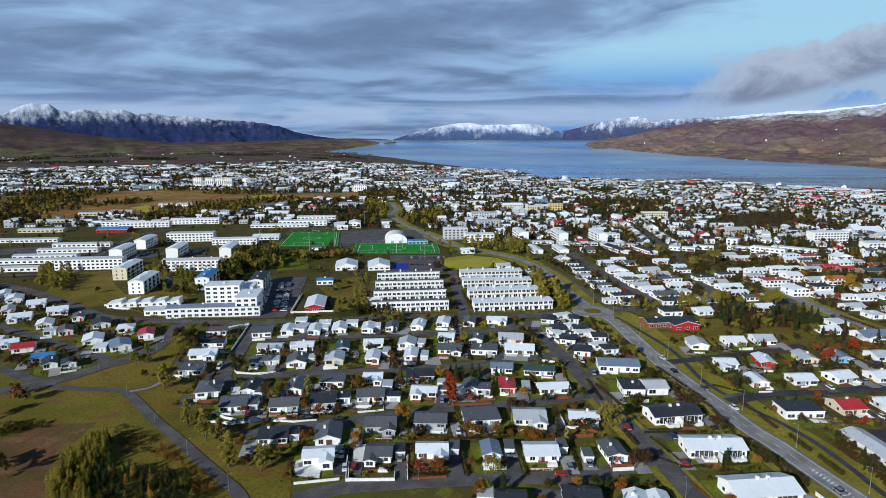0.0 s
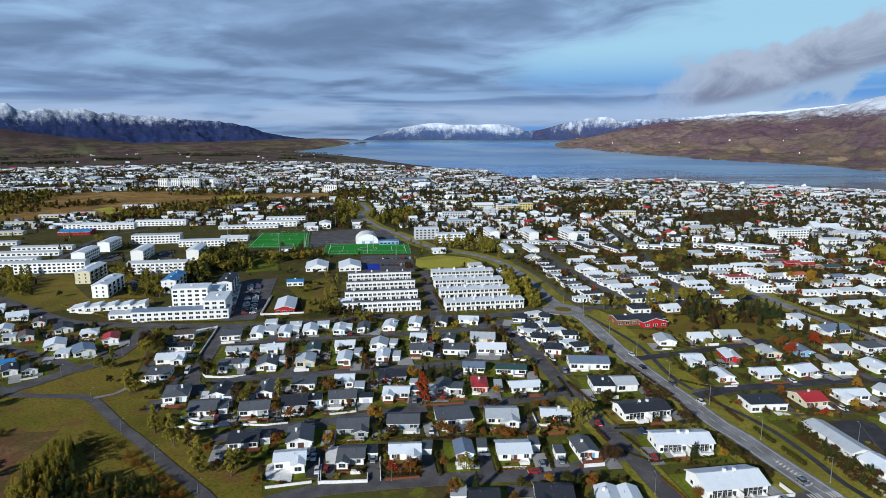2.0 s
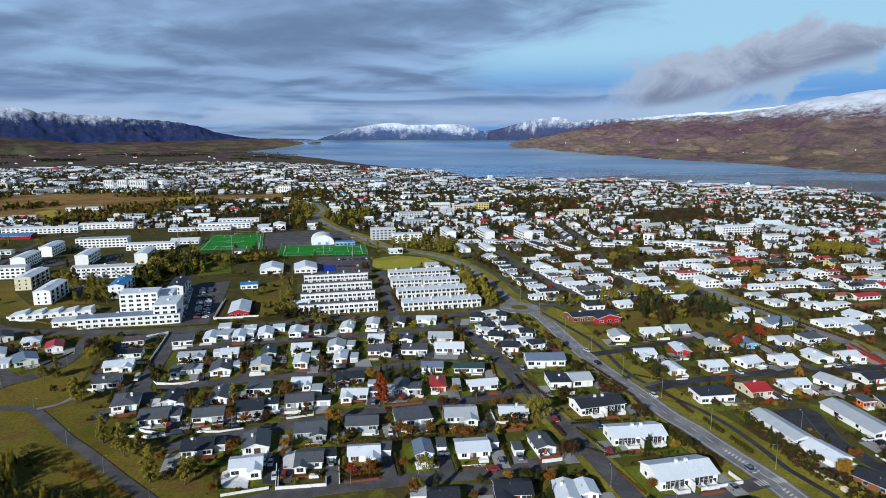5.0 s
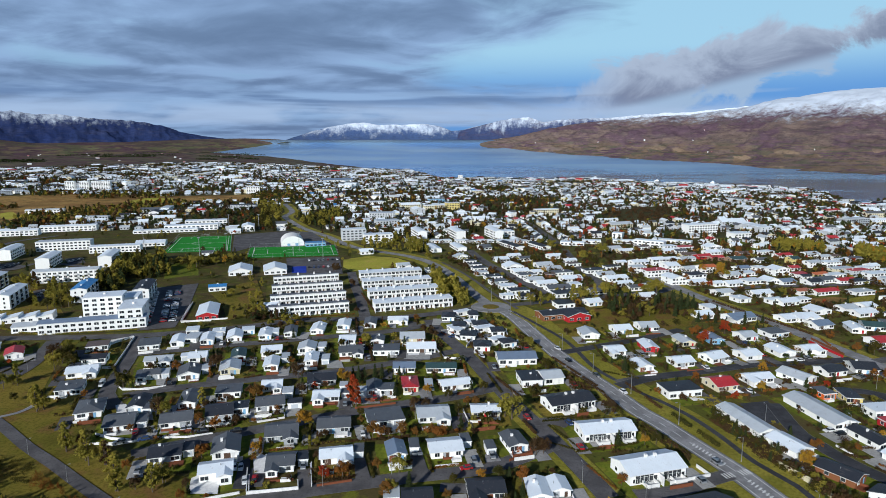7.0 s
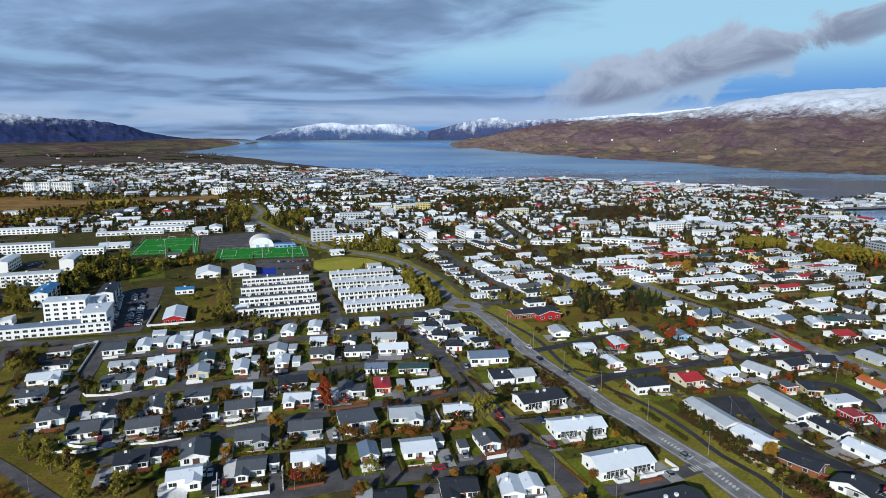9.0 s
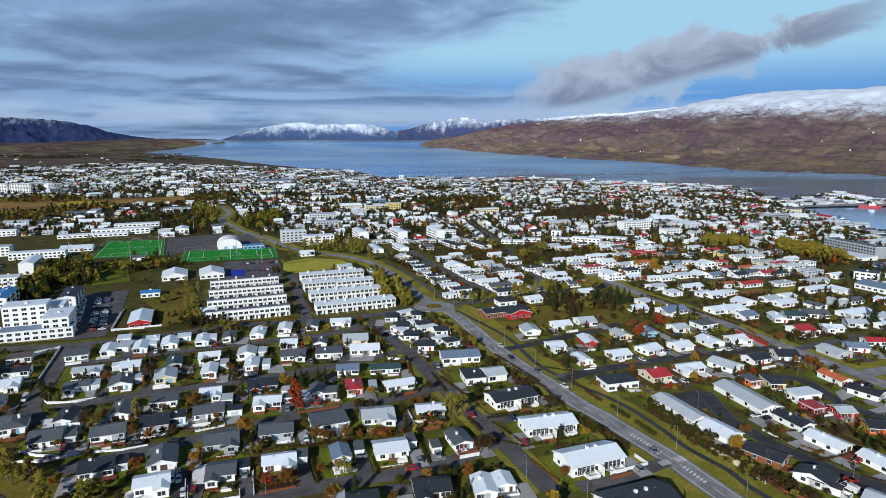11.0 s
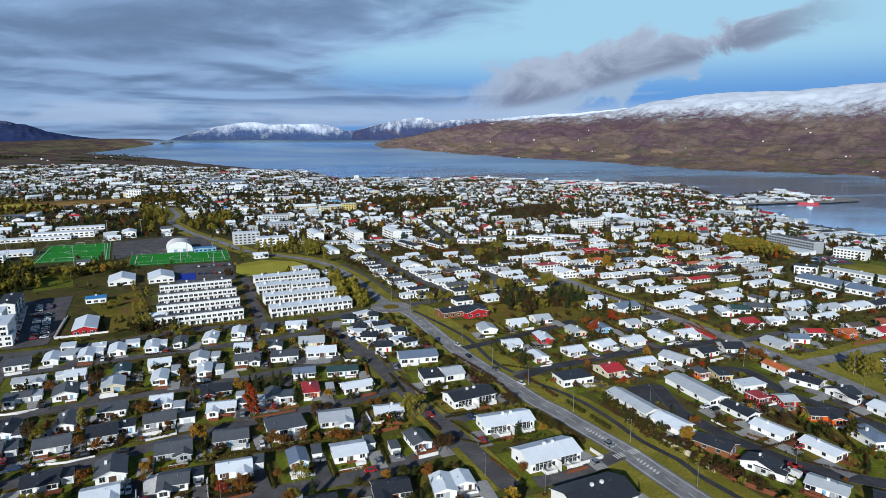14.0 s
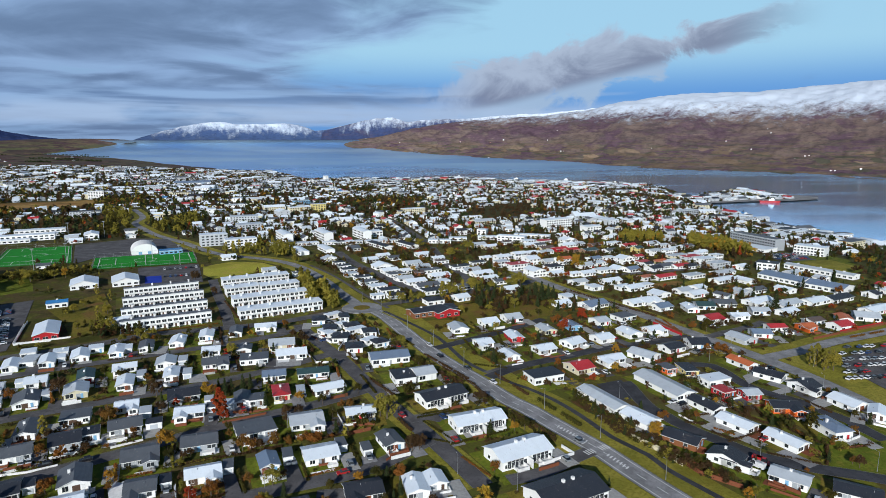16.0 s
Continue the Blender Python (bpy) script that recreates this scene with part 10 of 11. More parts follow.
hedge_line(-69.0, 427.9, -55.2, 386.1, "brown", 1.8)
hedge_line(-54.8, 383.5, -20.2, 393.2, "rust", 1.0)
hedge_line(-114.8, 362.8, -66.6, 377.3, "rust", 0.9)
hedge_line(-123.2, 392.9, -76.0, 406.0, "rust", 0.9)
hedge_line(-129.5, 418.8, -82.6, 433.0, "rust", 0.9)
hedge_line(-138.7, 449.4, -90.0, 463.7, "rust", 0.9)
hedge_line(-61.8, 411.4, -13.5, 427.0, "rust", 0.9)
hedge_line(-68.1, 437.7, -19.9, 449.1, "rust", 0.9)
garden_wall([(-151.5, 258.7), (-148.2, 255.5), (-141.5, 256.2), (-131.1, 260.1)], 0.7)
garden_wall([(-117.3, 210.7), (-110.5, 212.4), (-104.5, 215.2)], 0.8)
garden_wall([(-134.3, 206.5), (-123.2, 207.5)], 0.7)
garden_wall([(-189.9, 320.0), (-180.4, 327.8), (-166.4, 281.3), (-171.8, 280.7)], 1.1)
garden_wall([(-135.7, 213.8), (-128.3, 210.6), (-120.1, 209.4)], 1.0)
garden_wall([(-176.9, 246.4), (-171.1, 246.9)], 1.0)
garden_wall([(-50.3, 194.0), (-46.8, 181.3)], 1.0)
garden_wall([(-78.7, 225.7), (-69.1, 230.0), (-70.4, 233.9)], 0.7)
garden_wall([(-68.6, 186.3), (-65.5, 176.6), (-55.4, 178.3)], 1.1)
garden_wall([(1.7, 238.0), (3.9, 227.6), (9.4, 228.6), (9.0, 231.7)], 1.1)
garden_wall([(68.0, 185.5), (82.5, 190.5), (80.3, 196.4)], 1.3)
garden_wall([(-50.2, 195.1), (-46.8, 181.0)], 0.9)
garden_wall([(-62.3, 243.5), (-51.7, 243.2)], 0.9, BROWNWOOD, "red-brown timber fence", "timber_fence")
garden_wall([(-37.2, 245.9), (-32.5, 246.9), (-33.2, 250.3)], 0.7, BROWNWOOD, "red-brown timber fence", "timber_fence")
garden_wall([(-31.8, 247.2), (-25.9, 248.9)], 0.7, BROWNWOOD, "red-brown timber fence", "timber_fence")
garden_wall([(19.0, 205.5), (19.0, 201.0), (25.9, 203.1), (25.4, 207.6)], 1.3, BROWNWOOD, "red-brown timber fence", "timber_fence")
garden_wall([(3.4, 219.8), (14.0, 222.9)], 1.3, BROWNWOOD, "red-brown timber fence", "timber_fence")
garden_wall([(-5.4, 201.2), (-5.2, 199.3), (-2.3, 199.9)], 0.8, BROWNWOOD, "red-brown timber fence", "timber_fence")
garden_wall([(109.0, 198.6), (111.1, 191.6), (113.9, 185.0), (115.8, 176.6)], 1.5, WALLS["c"], "pale timber fence", "timber_fence")
garden_wall([(104.2, 234.2), (109.5, 232.1)], 0.8, BROWNWOOD, "red-brown timber fence", "timber_fence")
garden_wall([(116.7, 179.1), (118.6, 170.7), (127.0, 160.5)], 1.5, BROWNWOOD, "red-brown timber fence", "timber_fence")
garden_wall([(138.6, 161.3), (142.3, 154.1), (144.1, 156.7)], 1.2, BROWNWOOD, "red-brown timber fence", "timber_fence")
garden_wall([(136.2, 212.7), (138.8, 204.8)], 0.6)
garden_wall([(182.3, 182.4), (184.0, 180.5), (191.6, 183.0), (193.9, 185.9)], 1.2)
garden_wall([(189.3, 328.7), (193.5, 305.1)], 1.6, WALLS["r"], "dark red boarded fence", "timber_fence")
garden_wall([(285.3, 293.5), (323.8, 303.4)], 1.6, WALLS["r"], "dark red boarded fence", "timber_fence")
garden_wall([(-295.0, 349.0), (-282.0, 343.6), (-272.6, 344.5)], 1.2)
garden_wall([(-168.1, 358.5), (-178.4, 396.0)], 1.0)
garden_wall([(-167.7, 357.6), (-150.3, 360.3)], 1.0)
sheet("driveway", "pale concrete driveway beside a house", [(-51.9, 249.3), (-46.9, 250.3), (-43.9, 240.9), (-50.4, 240.5)], CONCRETE, "driveway")
sheet("driveway", "pale concrete driveway beside a house", [(-41.9, 249.9), (-38.6, 250.9), (-36.6, 244.1), (-40.4, 242.9)], CONCRETE, "driveway")
sheet("driveway", "pale concrete driveway beside a house", [(-71.7, 240.4), (-66.0, 241.7), (-63.7, 232.1), (-68.9, 230.6)], CONCRETE, "driveway")
sheet("driveway", "asphalt driveway beside a house", [(-53.9, 191.1), (-49.9, 192.0), (-47.0, 181.0), (-51.1, 180.0)], ASPHALT, "driveway")
sheet("driveway", "asphalt driveway beside a house", [(-36.2, 198.8), (-32.7, 199.8), (-28.7, 186.4), (-33.5, 185.5)], ASPHALT, "driveway")
sheet("driveway", "asphalt driveway beside a house", [(-16.9, 201.1), (-12.7, 202.3), (-9.7, 190.2), (-14.9, 188.4)], ASPHALT, "driveway")
sheet("driveway", "pale concrete driveway beside a house", [(3.0, 203.5), (6.0, 204.5), (7.9, 194.9), (4.4, 194.0)], CONCRETE, "driveway")
sheet("driveway", "asphalt driveway beside a house", [(9.2, 203.0), (13.4, 203.9), (14.7, 198.6), (9.3, 197.5)], OLD_ASPHALT, "driveway")
sheet("driveway", "asphalt driveway beside a house", [(32.7, 230.3), (46.0, 234.0), (46.2, 230.9), (33.6, 226.2)], ASPHALT, "driveway")
sheet("driveway", "pale concrete driveway beside a house", [(-65.7, 293.5), (-59.1, 295.1), (-55.4, 284.1), (-63.6, 283.5)], CONCRETE, "driveway")
sheet("driveway", "pale concrete driveway beside a house", [(-27.5, 310.6), (-14.6, 307.1), (-14.7, 296.9), (-27.6, 297.5)], CONCRETE, "driveway")
sheet("driveway", "pale concrete driveway beside a house", [(-42.0, 360.0), (-37.9, 360.0), (-36.7, 348.5), (-40.9, 349.8)], CONCRETE, "driveway")
sheet("driveway", "pale concrete driveway beside a house", [(-141.8, 273.5), (-137.1, 272.7), (-131.5, 260.9), (-135.6, 260.8)], CONCRETE, "driveway")
sheet("driveway", "asphalt driveway beside a house", [(-126.4, 223.2), (-122.5, 223.6), (-116.3, 211.2), (-120.5, 210.3)], ASPHALT, "driveway")
sheet("driveway", "white concrete terrace before a house", [(-142.6, 239.7), (-138.6, 240.8), (-133.9, 233.3), (-137.4, 231.2)], PALE, "driveway")
sheet("driveway", "white concrete terrace before a house", [(-87.2, 184.8), (-85.5, 186.9), (-77.8, 184.9), (-75.1, 175.9), (-84.5, 175.9)], PALE, "driveway")
sheet("driveway", "asphalt driveway beside a house", [(-74.9, 195.8), (-72.4, 198.9), (-67.0, 181.5), (-67.9, 178.9), (-71.6, 178.9)], FRESH_ASPHALT, "driveway")
sheet("driveway", "white concrete terrace before a house", [(-72.1, 200.5), (-64.6, 201.3), (-61.3, 188.4), (-67.7, 188.4)], PALE, "driveway")
sheet("driveway", "pale concrete driveway beside a house", [(135.3, 221.9), (145.3, 224.9), (145.1, 217.1), (137.2, 214.2)], CONCRETE, "driveway")
sheet("driveway", "pale concrete driveway beside a house", [(139.1, 201.1), (150.0, 206.2), (150.6, 197.9), (142.0, 194.7)], CONCRETE, "driveway")
sheet("driveway", "pale concrete driveway beside a house", [(189.0, 226.5), (200.1, 230.2), (199.5, 224.6), (190.2, 223.0)], CONCRETE, "driveway")
sheet("driveway", "pale concrete driveway beside a house", [(196.0, 213.3), (206.7, 217.7), (204.5, 209.7), (194.5, 206.6)], CONCRETE, "driveway")
sheet("driveway", "pale concrete driveway beside a house", [(138.9, 202.2), (150.4, 206.3), (149.7, 200.2), (141.7, 197.4)], CONCRETE, "driveway")
sheet("driveway", "pale concrete driveway beside a house", [(188.0, 244.9), (197.0, 248.4), (195.7, 240.9), (184.5, 235.7)], CONCRETE, "driveway")
sheet("driveway", "pale concrete driveway beside a house", [(103.5, 228.9), (110.0, 231.0), (108.7, 224.8), (103.6, 224.7)], CONCRETE, "driveway")
crossing(88.7, 191.2, -70, 4, 3.0, 1.1)
crossing(95.0, 193.3, -70, 4, 3.0, 1.1)
crossing(206.0, 280.7, -71)
SCHOOL_FIELDS = [(-279.6, 546.7), (-191.1, 589.0), (-241.0, 722.3), (-173.6, 737.6), (-107.8, 605.1), (-88.2, 495.6), (-150.3, 470.6), (-116.8, 359.2), (-186.4, 338.3), (-230.9, 430.8)]
BLOCK_FIELDS = [(-334.1, 333.0), (-439.7, 390.4), (-704.6, 635.2), (-557.7, 687.4), (-365.6, 734.0), (-268.0, 716.6), (-227.6, 473.1), (-183.0, 338.9), (-233.9, 329.1), (-274.7, 326.2)]
sheet("lawn", "mown grass field among the houses", [(255.1, 410.9), (269.8, 424.7), (290.5, 434.4), (297.3, 426.4), (286.8, 414.5), (267.0, 409.5)], VERGE)
sheet("bare_ground", "brown bare plot beside the grass field", [(230.1, 411.8), (240.0, 423.0), (262.8, 428.4), (268.2, 424.2), (251.7, 409.5)], HEATH)
sheet("car_park", "asphalt car park before the white building", [(405.6, 518.0), (399.0, 479.5), (441.7, 489.3), (452.5, 532.7)], ASPHALT, "car park")
sheet("lawn", "grass slope beside the school", [(409.3, 475.9), (414.6, 433.5), (447.2, 445.7), (456.6, 492.1)], VERGE)
sheet("meadow", "rough grass between the terraces and the car park", [(-180.5, 431.1), (-157.5, 469.2), (-134.9, 413.6), (-125.3, 377.5), (-140.5, 361.1), (-159.6, 400.7)], GRASS, take=False)
tree(-144.0, 381.0, 6, "round", "birch")
tree(-132.1, 369.3, 6, "round", "mixed")
tree(-138.9, 412.9, 8, "column", "birch")
tree(-146.5, 447.1, 8, "column", "birch")
tree(-163.6, 416.5, 5, "round", "mixed")
tree(-159.6, 435.1, 6, "round", "birch")
tree(-134.6, 390.1, 7, "round", "birch")


rank = random.Random(9)
for i in range(31):
    for off in (3.6, 12.6, 17.8):
        x, y = -186.5 - 1.16 * i + 0.944 * off, 344.0 + 2.86 * i + 0.33 * off
        if rank.random() < 0.62 and 2 < i < 29:
            car(x, y, 22.0 + rank.choice((0, 180)), rank.choice((0, 0, 0, 1, 2, 2, 3, 4)))
lot = random.Random(4)
for i, j in [(k // 5, k % 5) for k in range(45)]:
    if lot.random() < 0.85:
        u, v = (i + 0.5) / 9, (j + 0.5) / 5
        car(407.4 + 42.8 * u + -4.7 * v, 517.6 + 12.4 * u + -33.5 * v, 107.5, lot.randrange(6))


# ---- the rest of the town, farther off ----
GRID = 17.5


def pick_zone(poly, n, h0, h1, kinds, rnd, keep=True):
    xs, ys = [p[0] for p in poly], [p[1] for p in poly]
    got = []
    tries = 0
    while len(got) < n and tries < n * 40:
        tries += 1
        x, y = rnd.uniform(min(xs), max(xs)), rnd.uniform(min(ys), max(ys))
        if inside(poly, x, y) and (not keep or is_free(x, y)):
            got.append((x, y, rnd.uniform(h0, h1), rnd.choice(kinds)))
    return got


def far_houses():
    """Streets of small houses, joined: far too many to count."""
    rnd = random.Random(11)
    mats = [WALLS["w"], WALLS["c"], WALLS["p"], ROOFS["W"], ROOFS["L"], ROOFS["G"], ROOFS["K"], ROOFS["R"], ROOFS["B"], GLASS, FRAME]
    s = Shape()
    trees = []
    singles = 0
    c, sn = math.cos(radians(GRID)), math.sin(radians(GRID))
    rows = []
    for label, pts, wide in ROAD_LINES:
        if "east quarter" in label or "golden" in label:
            line = smooth_line(pts, 17.0)
            for p, q in zip(line, line[1:]):
                e = (q - p).normalized()
                turn = math.degrees(math.atan2(e.y, e.x))
                for off in (-wide / 2 - 9.5, wide / 2 + 9.5):
                    rows.append((p.x - e.y * off, p.y + e.x * off, turn))
    for iv in range(8, 190):
        for iu in range(-190, 190):
            u = iu * 18.5 + rnd.uniform(-3, 3)
            v = iv * 17.5 + (5.0 if iv % 2 else -1.5) + rnd.uniform(-2, 2)
            rows.append((u * c - v * sn, u * sn + v * c, None))
    for x, y, turn in rows:
        r = math.hypot(x, y)
        az = math.degrees(math.atan2(x, y))
        if abs(az) > 50 or r < 130:
            continue
        shore = float(np.interp(az, SHORE_AZ, SHORE_R))
        edge = min(shore - 25, float(np.interp(az, (-50, -30, -22, -16, -8, 0), (2750, 3000, 3300, 3100, 3000, 9000))))
        if r > edge and not inside(QUAY, x, y):
            continue
        if r < 2300 and not (is_free(x, y) and is_free(x + 6, y + 2) and is_free(x - 6, y - 2) and is_free(x - 2, y + 6) and is_free(x + 2, y - 6)):
            continue
        keepout = any(inside(z, x, y) for z in ZONES)
        if keepout:
            continue
        grove = noise.noise((x * 0.0045, y * 0.0065, 3.0)) + 0.4 * noise.noise((x * 0.016, y * 0.016, 6.0))
        if turn is None and r > 620 and grove > 0.30:
            for _ in range(4 if r < 1500 else 3):
                trees.append((x + rnd.uniform(-9, 9), y + rnd.uniform(-9, 9), rnd.uniform(6, 11), rnd.choice(("round", "round", "column", "spruce"))))
            continue
        if turn is None and rnd.random() < (0.30 if r > 600 else 0.12) + 0.40 * max(0.0, noise.noise((x * 0.011, y * 0.011, 5.0))):
            for _ in range(3):
                trees.append((x + rnd.uniform(-8, 8), y + rnd.uniform(-8, 8), rnd.uniform(4, 10), rnd.choice(("round", "round", "column", "spruce"))))
            continue
        if r < 405:
            continue
        big = rnd.random() < (0.0 if r < 700 else 0.05 if r < 1500 else 0.12) + (0.30 if shore - r < 330 and az > 3 else 0) + (0.6 if r > edge else 0)
        w, d = (rnd.uniform(20, 38), rnd.uniform(12, 17)) if big else (rnd.uniform(8.5, 13.5), rnd.uniform(7.5, 10))
        h = rnd.choice((5.6, 8.4)) if big else rnd.choice((2.7, 2.7, 2.9, 5.2) if r > 700 else (2.7, 2.7, 2.8, 2.9))
        roof = rnd.choice((3, 3, 3, 3, 3, 4, 4, 5, 5, 6, 6, 7 if az > 5 or rnd.random() < 0.3 else 5, 8 if rnd.random() < 0.06 else 3))
        # beyond 800 m most walls are greyed to stand for cloud shade
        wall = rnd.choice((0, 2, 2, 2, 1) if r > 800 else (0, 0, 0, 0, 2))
        a = radians(turn) if turn is not None else radians(GRID + (90 if rnd.random() < 0.3 else 0) + rnd.uniform(-4, 4) + noise.noise((x * 0.002, y * 0.002, 9.0)) * 50 * min(1, max(0, (r - 700) / 500)))
        if r < 560 and singles < 45 and not big:
            singles += 1
            house(x, y, round(math.degrees(a), 1), w, d, "....WLGKRB"[roof + 1], "wcp"[wall], rnd.choice("ggglfk"), h, detail=0, group="houses of the middle streets")
            for _ in range(10):
                tx, ty = x + rnd.uniform(-13, 13), y + rnd.uniform(-13, 13)
                if is_free(tx, ty):
                    trees.append((tx, ty, rnd.uniform(2.5, 7.5), rnd.choice(("round", "round", "round", "column", "spruce"))))
            continue
        q = Shape()
        flat = big and rnd.random() < 0.6
        rise = 0.0 if flat else d / 2 * rnd.uniform(0.3, 0.55)
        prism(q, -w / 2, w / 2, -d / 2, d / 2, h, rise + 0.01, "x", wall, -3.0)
        nw = len(q.f)
        if flat:
            q.box(-w / 2 - 0.2, w / 2 + 0.2, -d / 2 - 0.2, d / 2 + 0.2, h, h + 0.4, roof)
        else:
            gable_roof(q, -w / 2, w / 2, -d / 2, d / 2, h, rise, "x", 0.45)
            for i in range(nw, len(q.s)):
                q.s[i] = roof if (i - nw) % 6 < 2 else 10
        for fl in range(max(1, int(h / 2.7))):
            zb = 0.9 + fl * 2.7
            n = max(2, int(w / 3.4))
            for i in range(n):
                px = -w / 2 + (i + 0.5) * w / n
                for yy, sg in ((-d / 2 - 0.04, 1),):
                    k = 0.85 * sg
                    q.add([(px - k, yy, zb), (px + k, yy, zb), (px + k, yy, zb + 1.3), (px - k, yy, zb + 1.3)], [(0, 1, 2, 3)], 9)
            for xx, sg in ((-w / 2 - 0.04, -1), (w / 2 + 0.04, 1)):
                for py in (-d / 4, d / 4):
                    q.add([(xx, py - 0.6 * sg, zb), (xx, py + 0.6 * sg, zb), (xx, py + 0.6 * sg, zb + 1.2), (xx, py - 0.6 * sg, zb + 1.2)], [(0, 1, 2, 3)], 9)
        ca, sa = math.cos(a), math.sin(a)
        base = place(az, r, land(az, r))
        k = float(squeeze(r)) / r
        s.add([(base[0] + k * (vx * ca - vy * sa), base[1] + k * (vx * sa + vy * ca), base[2] + k * vz) for vx, vy, vz in q.v], q.f, 0)
        s.s[-len(q.s):] = q.s
        if r < 2300:
            take_box(x, y, math.degrees(a), w, d, 0.5)
        for _ in range(rnd.choice((9, 10, 11)) if r < 850 else rnd.choice((6, 7, 7, 8)) if r < 1300 else rnd.choice((4, 5, 5))):
            tx, ty = x + rnd.uniform(-13, 13), y + rnd.uniform(-13, 13)
            if r > 2300 or is_free(tx, ty):
                trees.append((tx, ty, rnd.uniform(3.5, 8.5) if r < 900 else rnd.uniform(4.5, 9.5), rnd.choice(("round", "round", "round", "column", "spruce"))))
    tagged(new("distant_houses", s.mesh("distant_houses", mats)), "streets of houses, far white walls greyed for cloud shade, with white, grey, black and red roofs", "houses", kind="stuff")
    return trees


EAST_GARDENS = [(62.0, 325.0), (100.0, 345.0), (150.0, 360.0), (180.0, 370.0), (205.0, 420.0), (330.0, 405.0), (335.0, 330.0), (225.0, 285.0), (228.0, 190.0), (140.0, 165.0), (112.0, 240.0), (88.0, 270.0)]
EAST_QUARTER = [(-24.2, 547.5), (11.2, 650.8), (70.1, 660.7), (103.2, 628.0), (165.0, 686.6), (208.5, 714.3), (248.0, 661.3), (269.0, 643.4), (307.2, 605.1), (375.1, 595.2), (394.7, 548.9), (303.2, 417.1), (249.2, 432.6), (176.8, 419.2), (158.6, 467.3), (130.4, 449.1), (65.6, 416.3), (34.1, 411.2)]
ZONES = [EAST_QUARTER, PARK_WOOD, PARK_GOLD, PARK_DARK, SCHOOL_WOOD, PITCH_WOOD, ROAD_WOOD, ROAD_WOOD_B, BEND_WOOD, EAST_WOOD, EAST_THICKET, SLOPE_WOOD, GOLD_WOOD, GOLD_WOOD_B, HILL_WOOD, WEST_WOOD, WEST_WOOD_B, SCHOOL_FIELDS, BLOCK_FIELDS]


def garden_trees():
    """Trees and shrubs of the near gardens: the nearest each a thing of its own."""
    rnd = random.Random(23)
    things, stuff = 0, []
    kinds = (("round", "brown"), ("round", "brown"), ("round", "mixed"), ("round", "mixed"), ("round", "mixed"), ("round", "rust"), ("round", "birch"), ("spruce", "spruce"), ("bush", "brown"), ("bush", "mixed"), ("bush", "mixed"), ("bush", "rust"), ("bush", "birch"))
    spots = []
    for ob in [o for o in scene.objects if o.parent is None and o.name.split(".")[0] == "house" and o["group"] != "houses of the middle streets"]:
        x, y = ob.location.x, ob.location.y
        for _ in range(7):
            a, r = rnd.uniform(0, 6.28), rnd.uniform(8.5, 17)
            px, py = x + math.cos(a) * r, y + math.sin(a) * r
            if is_free(px, py):
                spots.append((math.hypot(px, py), px, py))
                TAKEN[cells([px, px + 1, px, px - 1, px], [py, py, py + 1, py, py - 1])] = True
    spots.sort()
    for r, x, y in spots:
        kind, leaf = rnd.choice(kinds)
        h = rnd.uniform(0.9, 1.8) if kind == "bush" else rnd.uniform(2.8, 5.5)
        if things < 130:
            tree(x, y, h, kind, leaf)
            things += 1
        else:
            stuff.append((x, y, h if kind != "bush" else 2.2, "round" if kind == "bush" else kind))
    return stuff


def near_hedges():
    rnd = random.Random(31)
    n = 0
    for ob in sorted([o for o in scene.objects if o.parent is None and o.name.split(".")[0] == "house"], key=lambda o: o.location.length):
        x, y, a = ob.location.x, ob.location.y, ob.rotation_euler.z
        for side, off in ((0, -12.0), (1, 11.5), (1, -11.5)):
            b = a + side * math.pi / 2
            px, py = x - math.sin(b) * off, y + math.cos(b) * off
            l = rnd.choice((8, 12, 12))
            ends = [(px + math.cos(b) * t, py + math.sin(b) * t) for t in (-l / 2, -l / 4, 0, l / 4, l / 2)]
            if n < 170 and rnd.random() < 0.7 and all(is_free(*e) for e in ends):
                hedge(px, py, math.degrees(b), l, rnd.choice(("mixed", "brown", "rust", "birch")), rnd.uniform(1.0, 1.8))
                n += 1


plots()
far_trees = far_houses()
far_trees += garden_trees()
near_hedges()
rnd = random.Random(5)


def undergrowth():
    """Shrubs and rough hedging that fill the gardens."""
    r2 = random.Random(77)
    lots = {"brown": [], "mixed": [], "birch": [], "rust": [], "spruce": []}
    for ob in [o for o in scene.objects if o.parent is None and o.name.split(".")[0] == "house"]:
        x, y, a = ob.location.x, ob.location.y, ob.rotation_euler.z
        for _ in range(17):
            # along the edges of the plot rather than across it
            u, v = (r2.choice((-11, 11)) + r2.uniform(-1.2, 1.2), r2.uniform(-13, 13)) if r2.random() < 0.5 else (r2.uniform(-11, 11), r2.choice((-12, 13)) + r2.uniform(-1.2, 1.2))
            px, py = x + u * math.cos(a) - v * math.sin(a), y + u * math.sin(a) + v * math.cos(a)
            if is_free(px, py):
                lots[r2.choice(("brown", "brown", "mixed", "mixed", "mixed", "birch", "brown", "spruce"))].append((px, py, r2.uniform(0.9, 2.4), "bush" if r2.random() < 0.8 else "round"))
    for leaf, spots in lots.items():
        woods("shrubbery", f"{TREE_WORDS[leaf]} shrubs along the garden edges", spots, leaf, 70, 0.75)


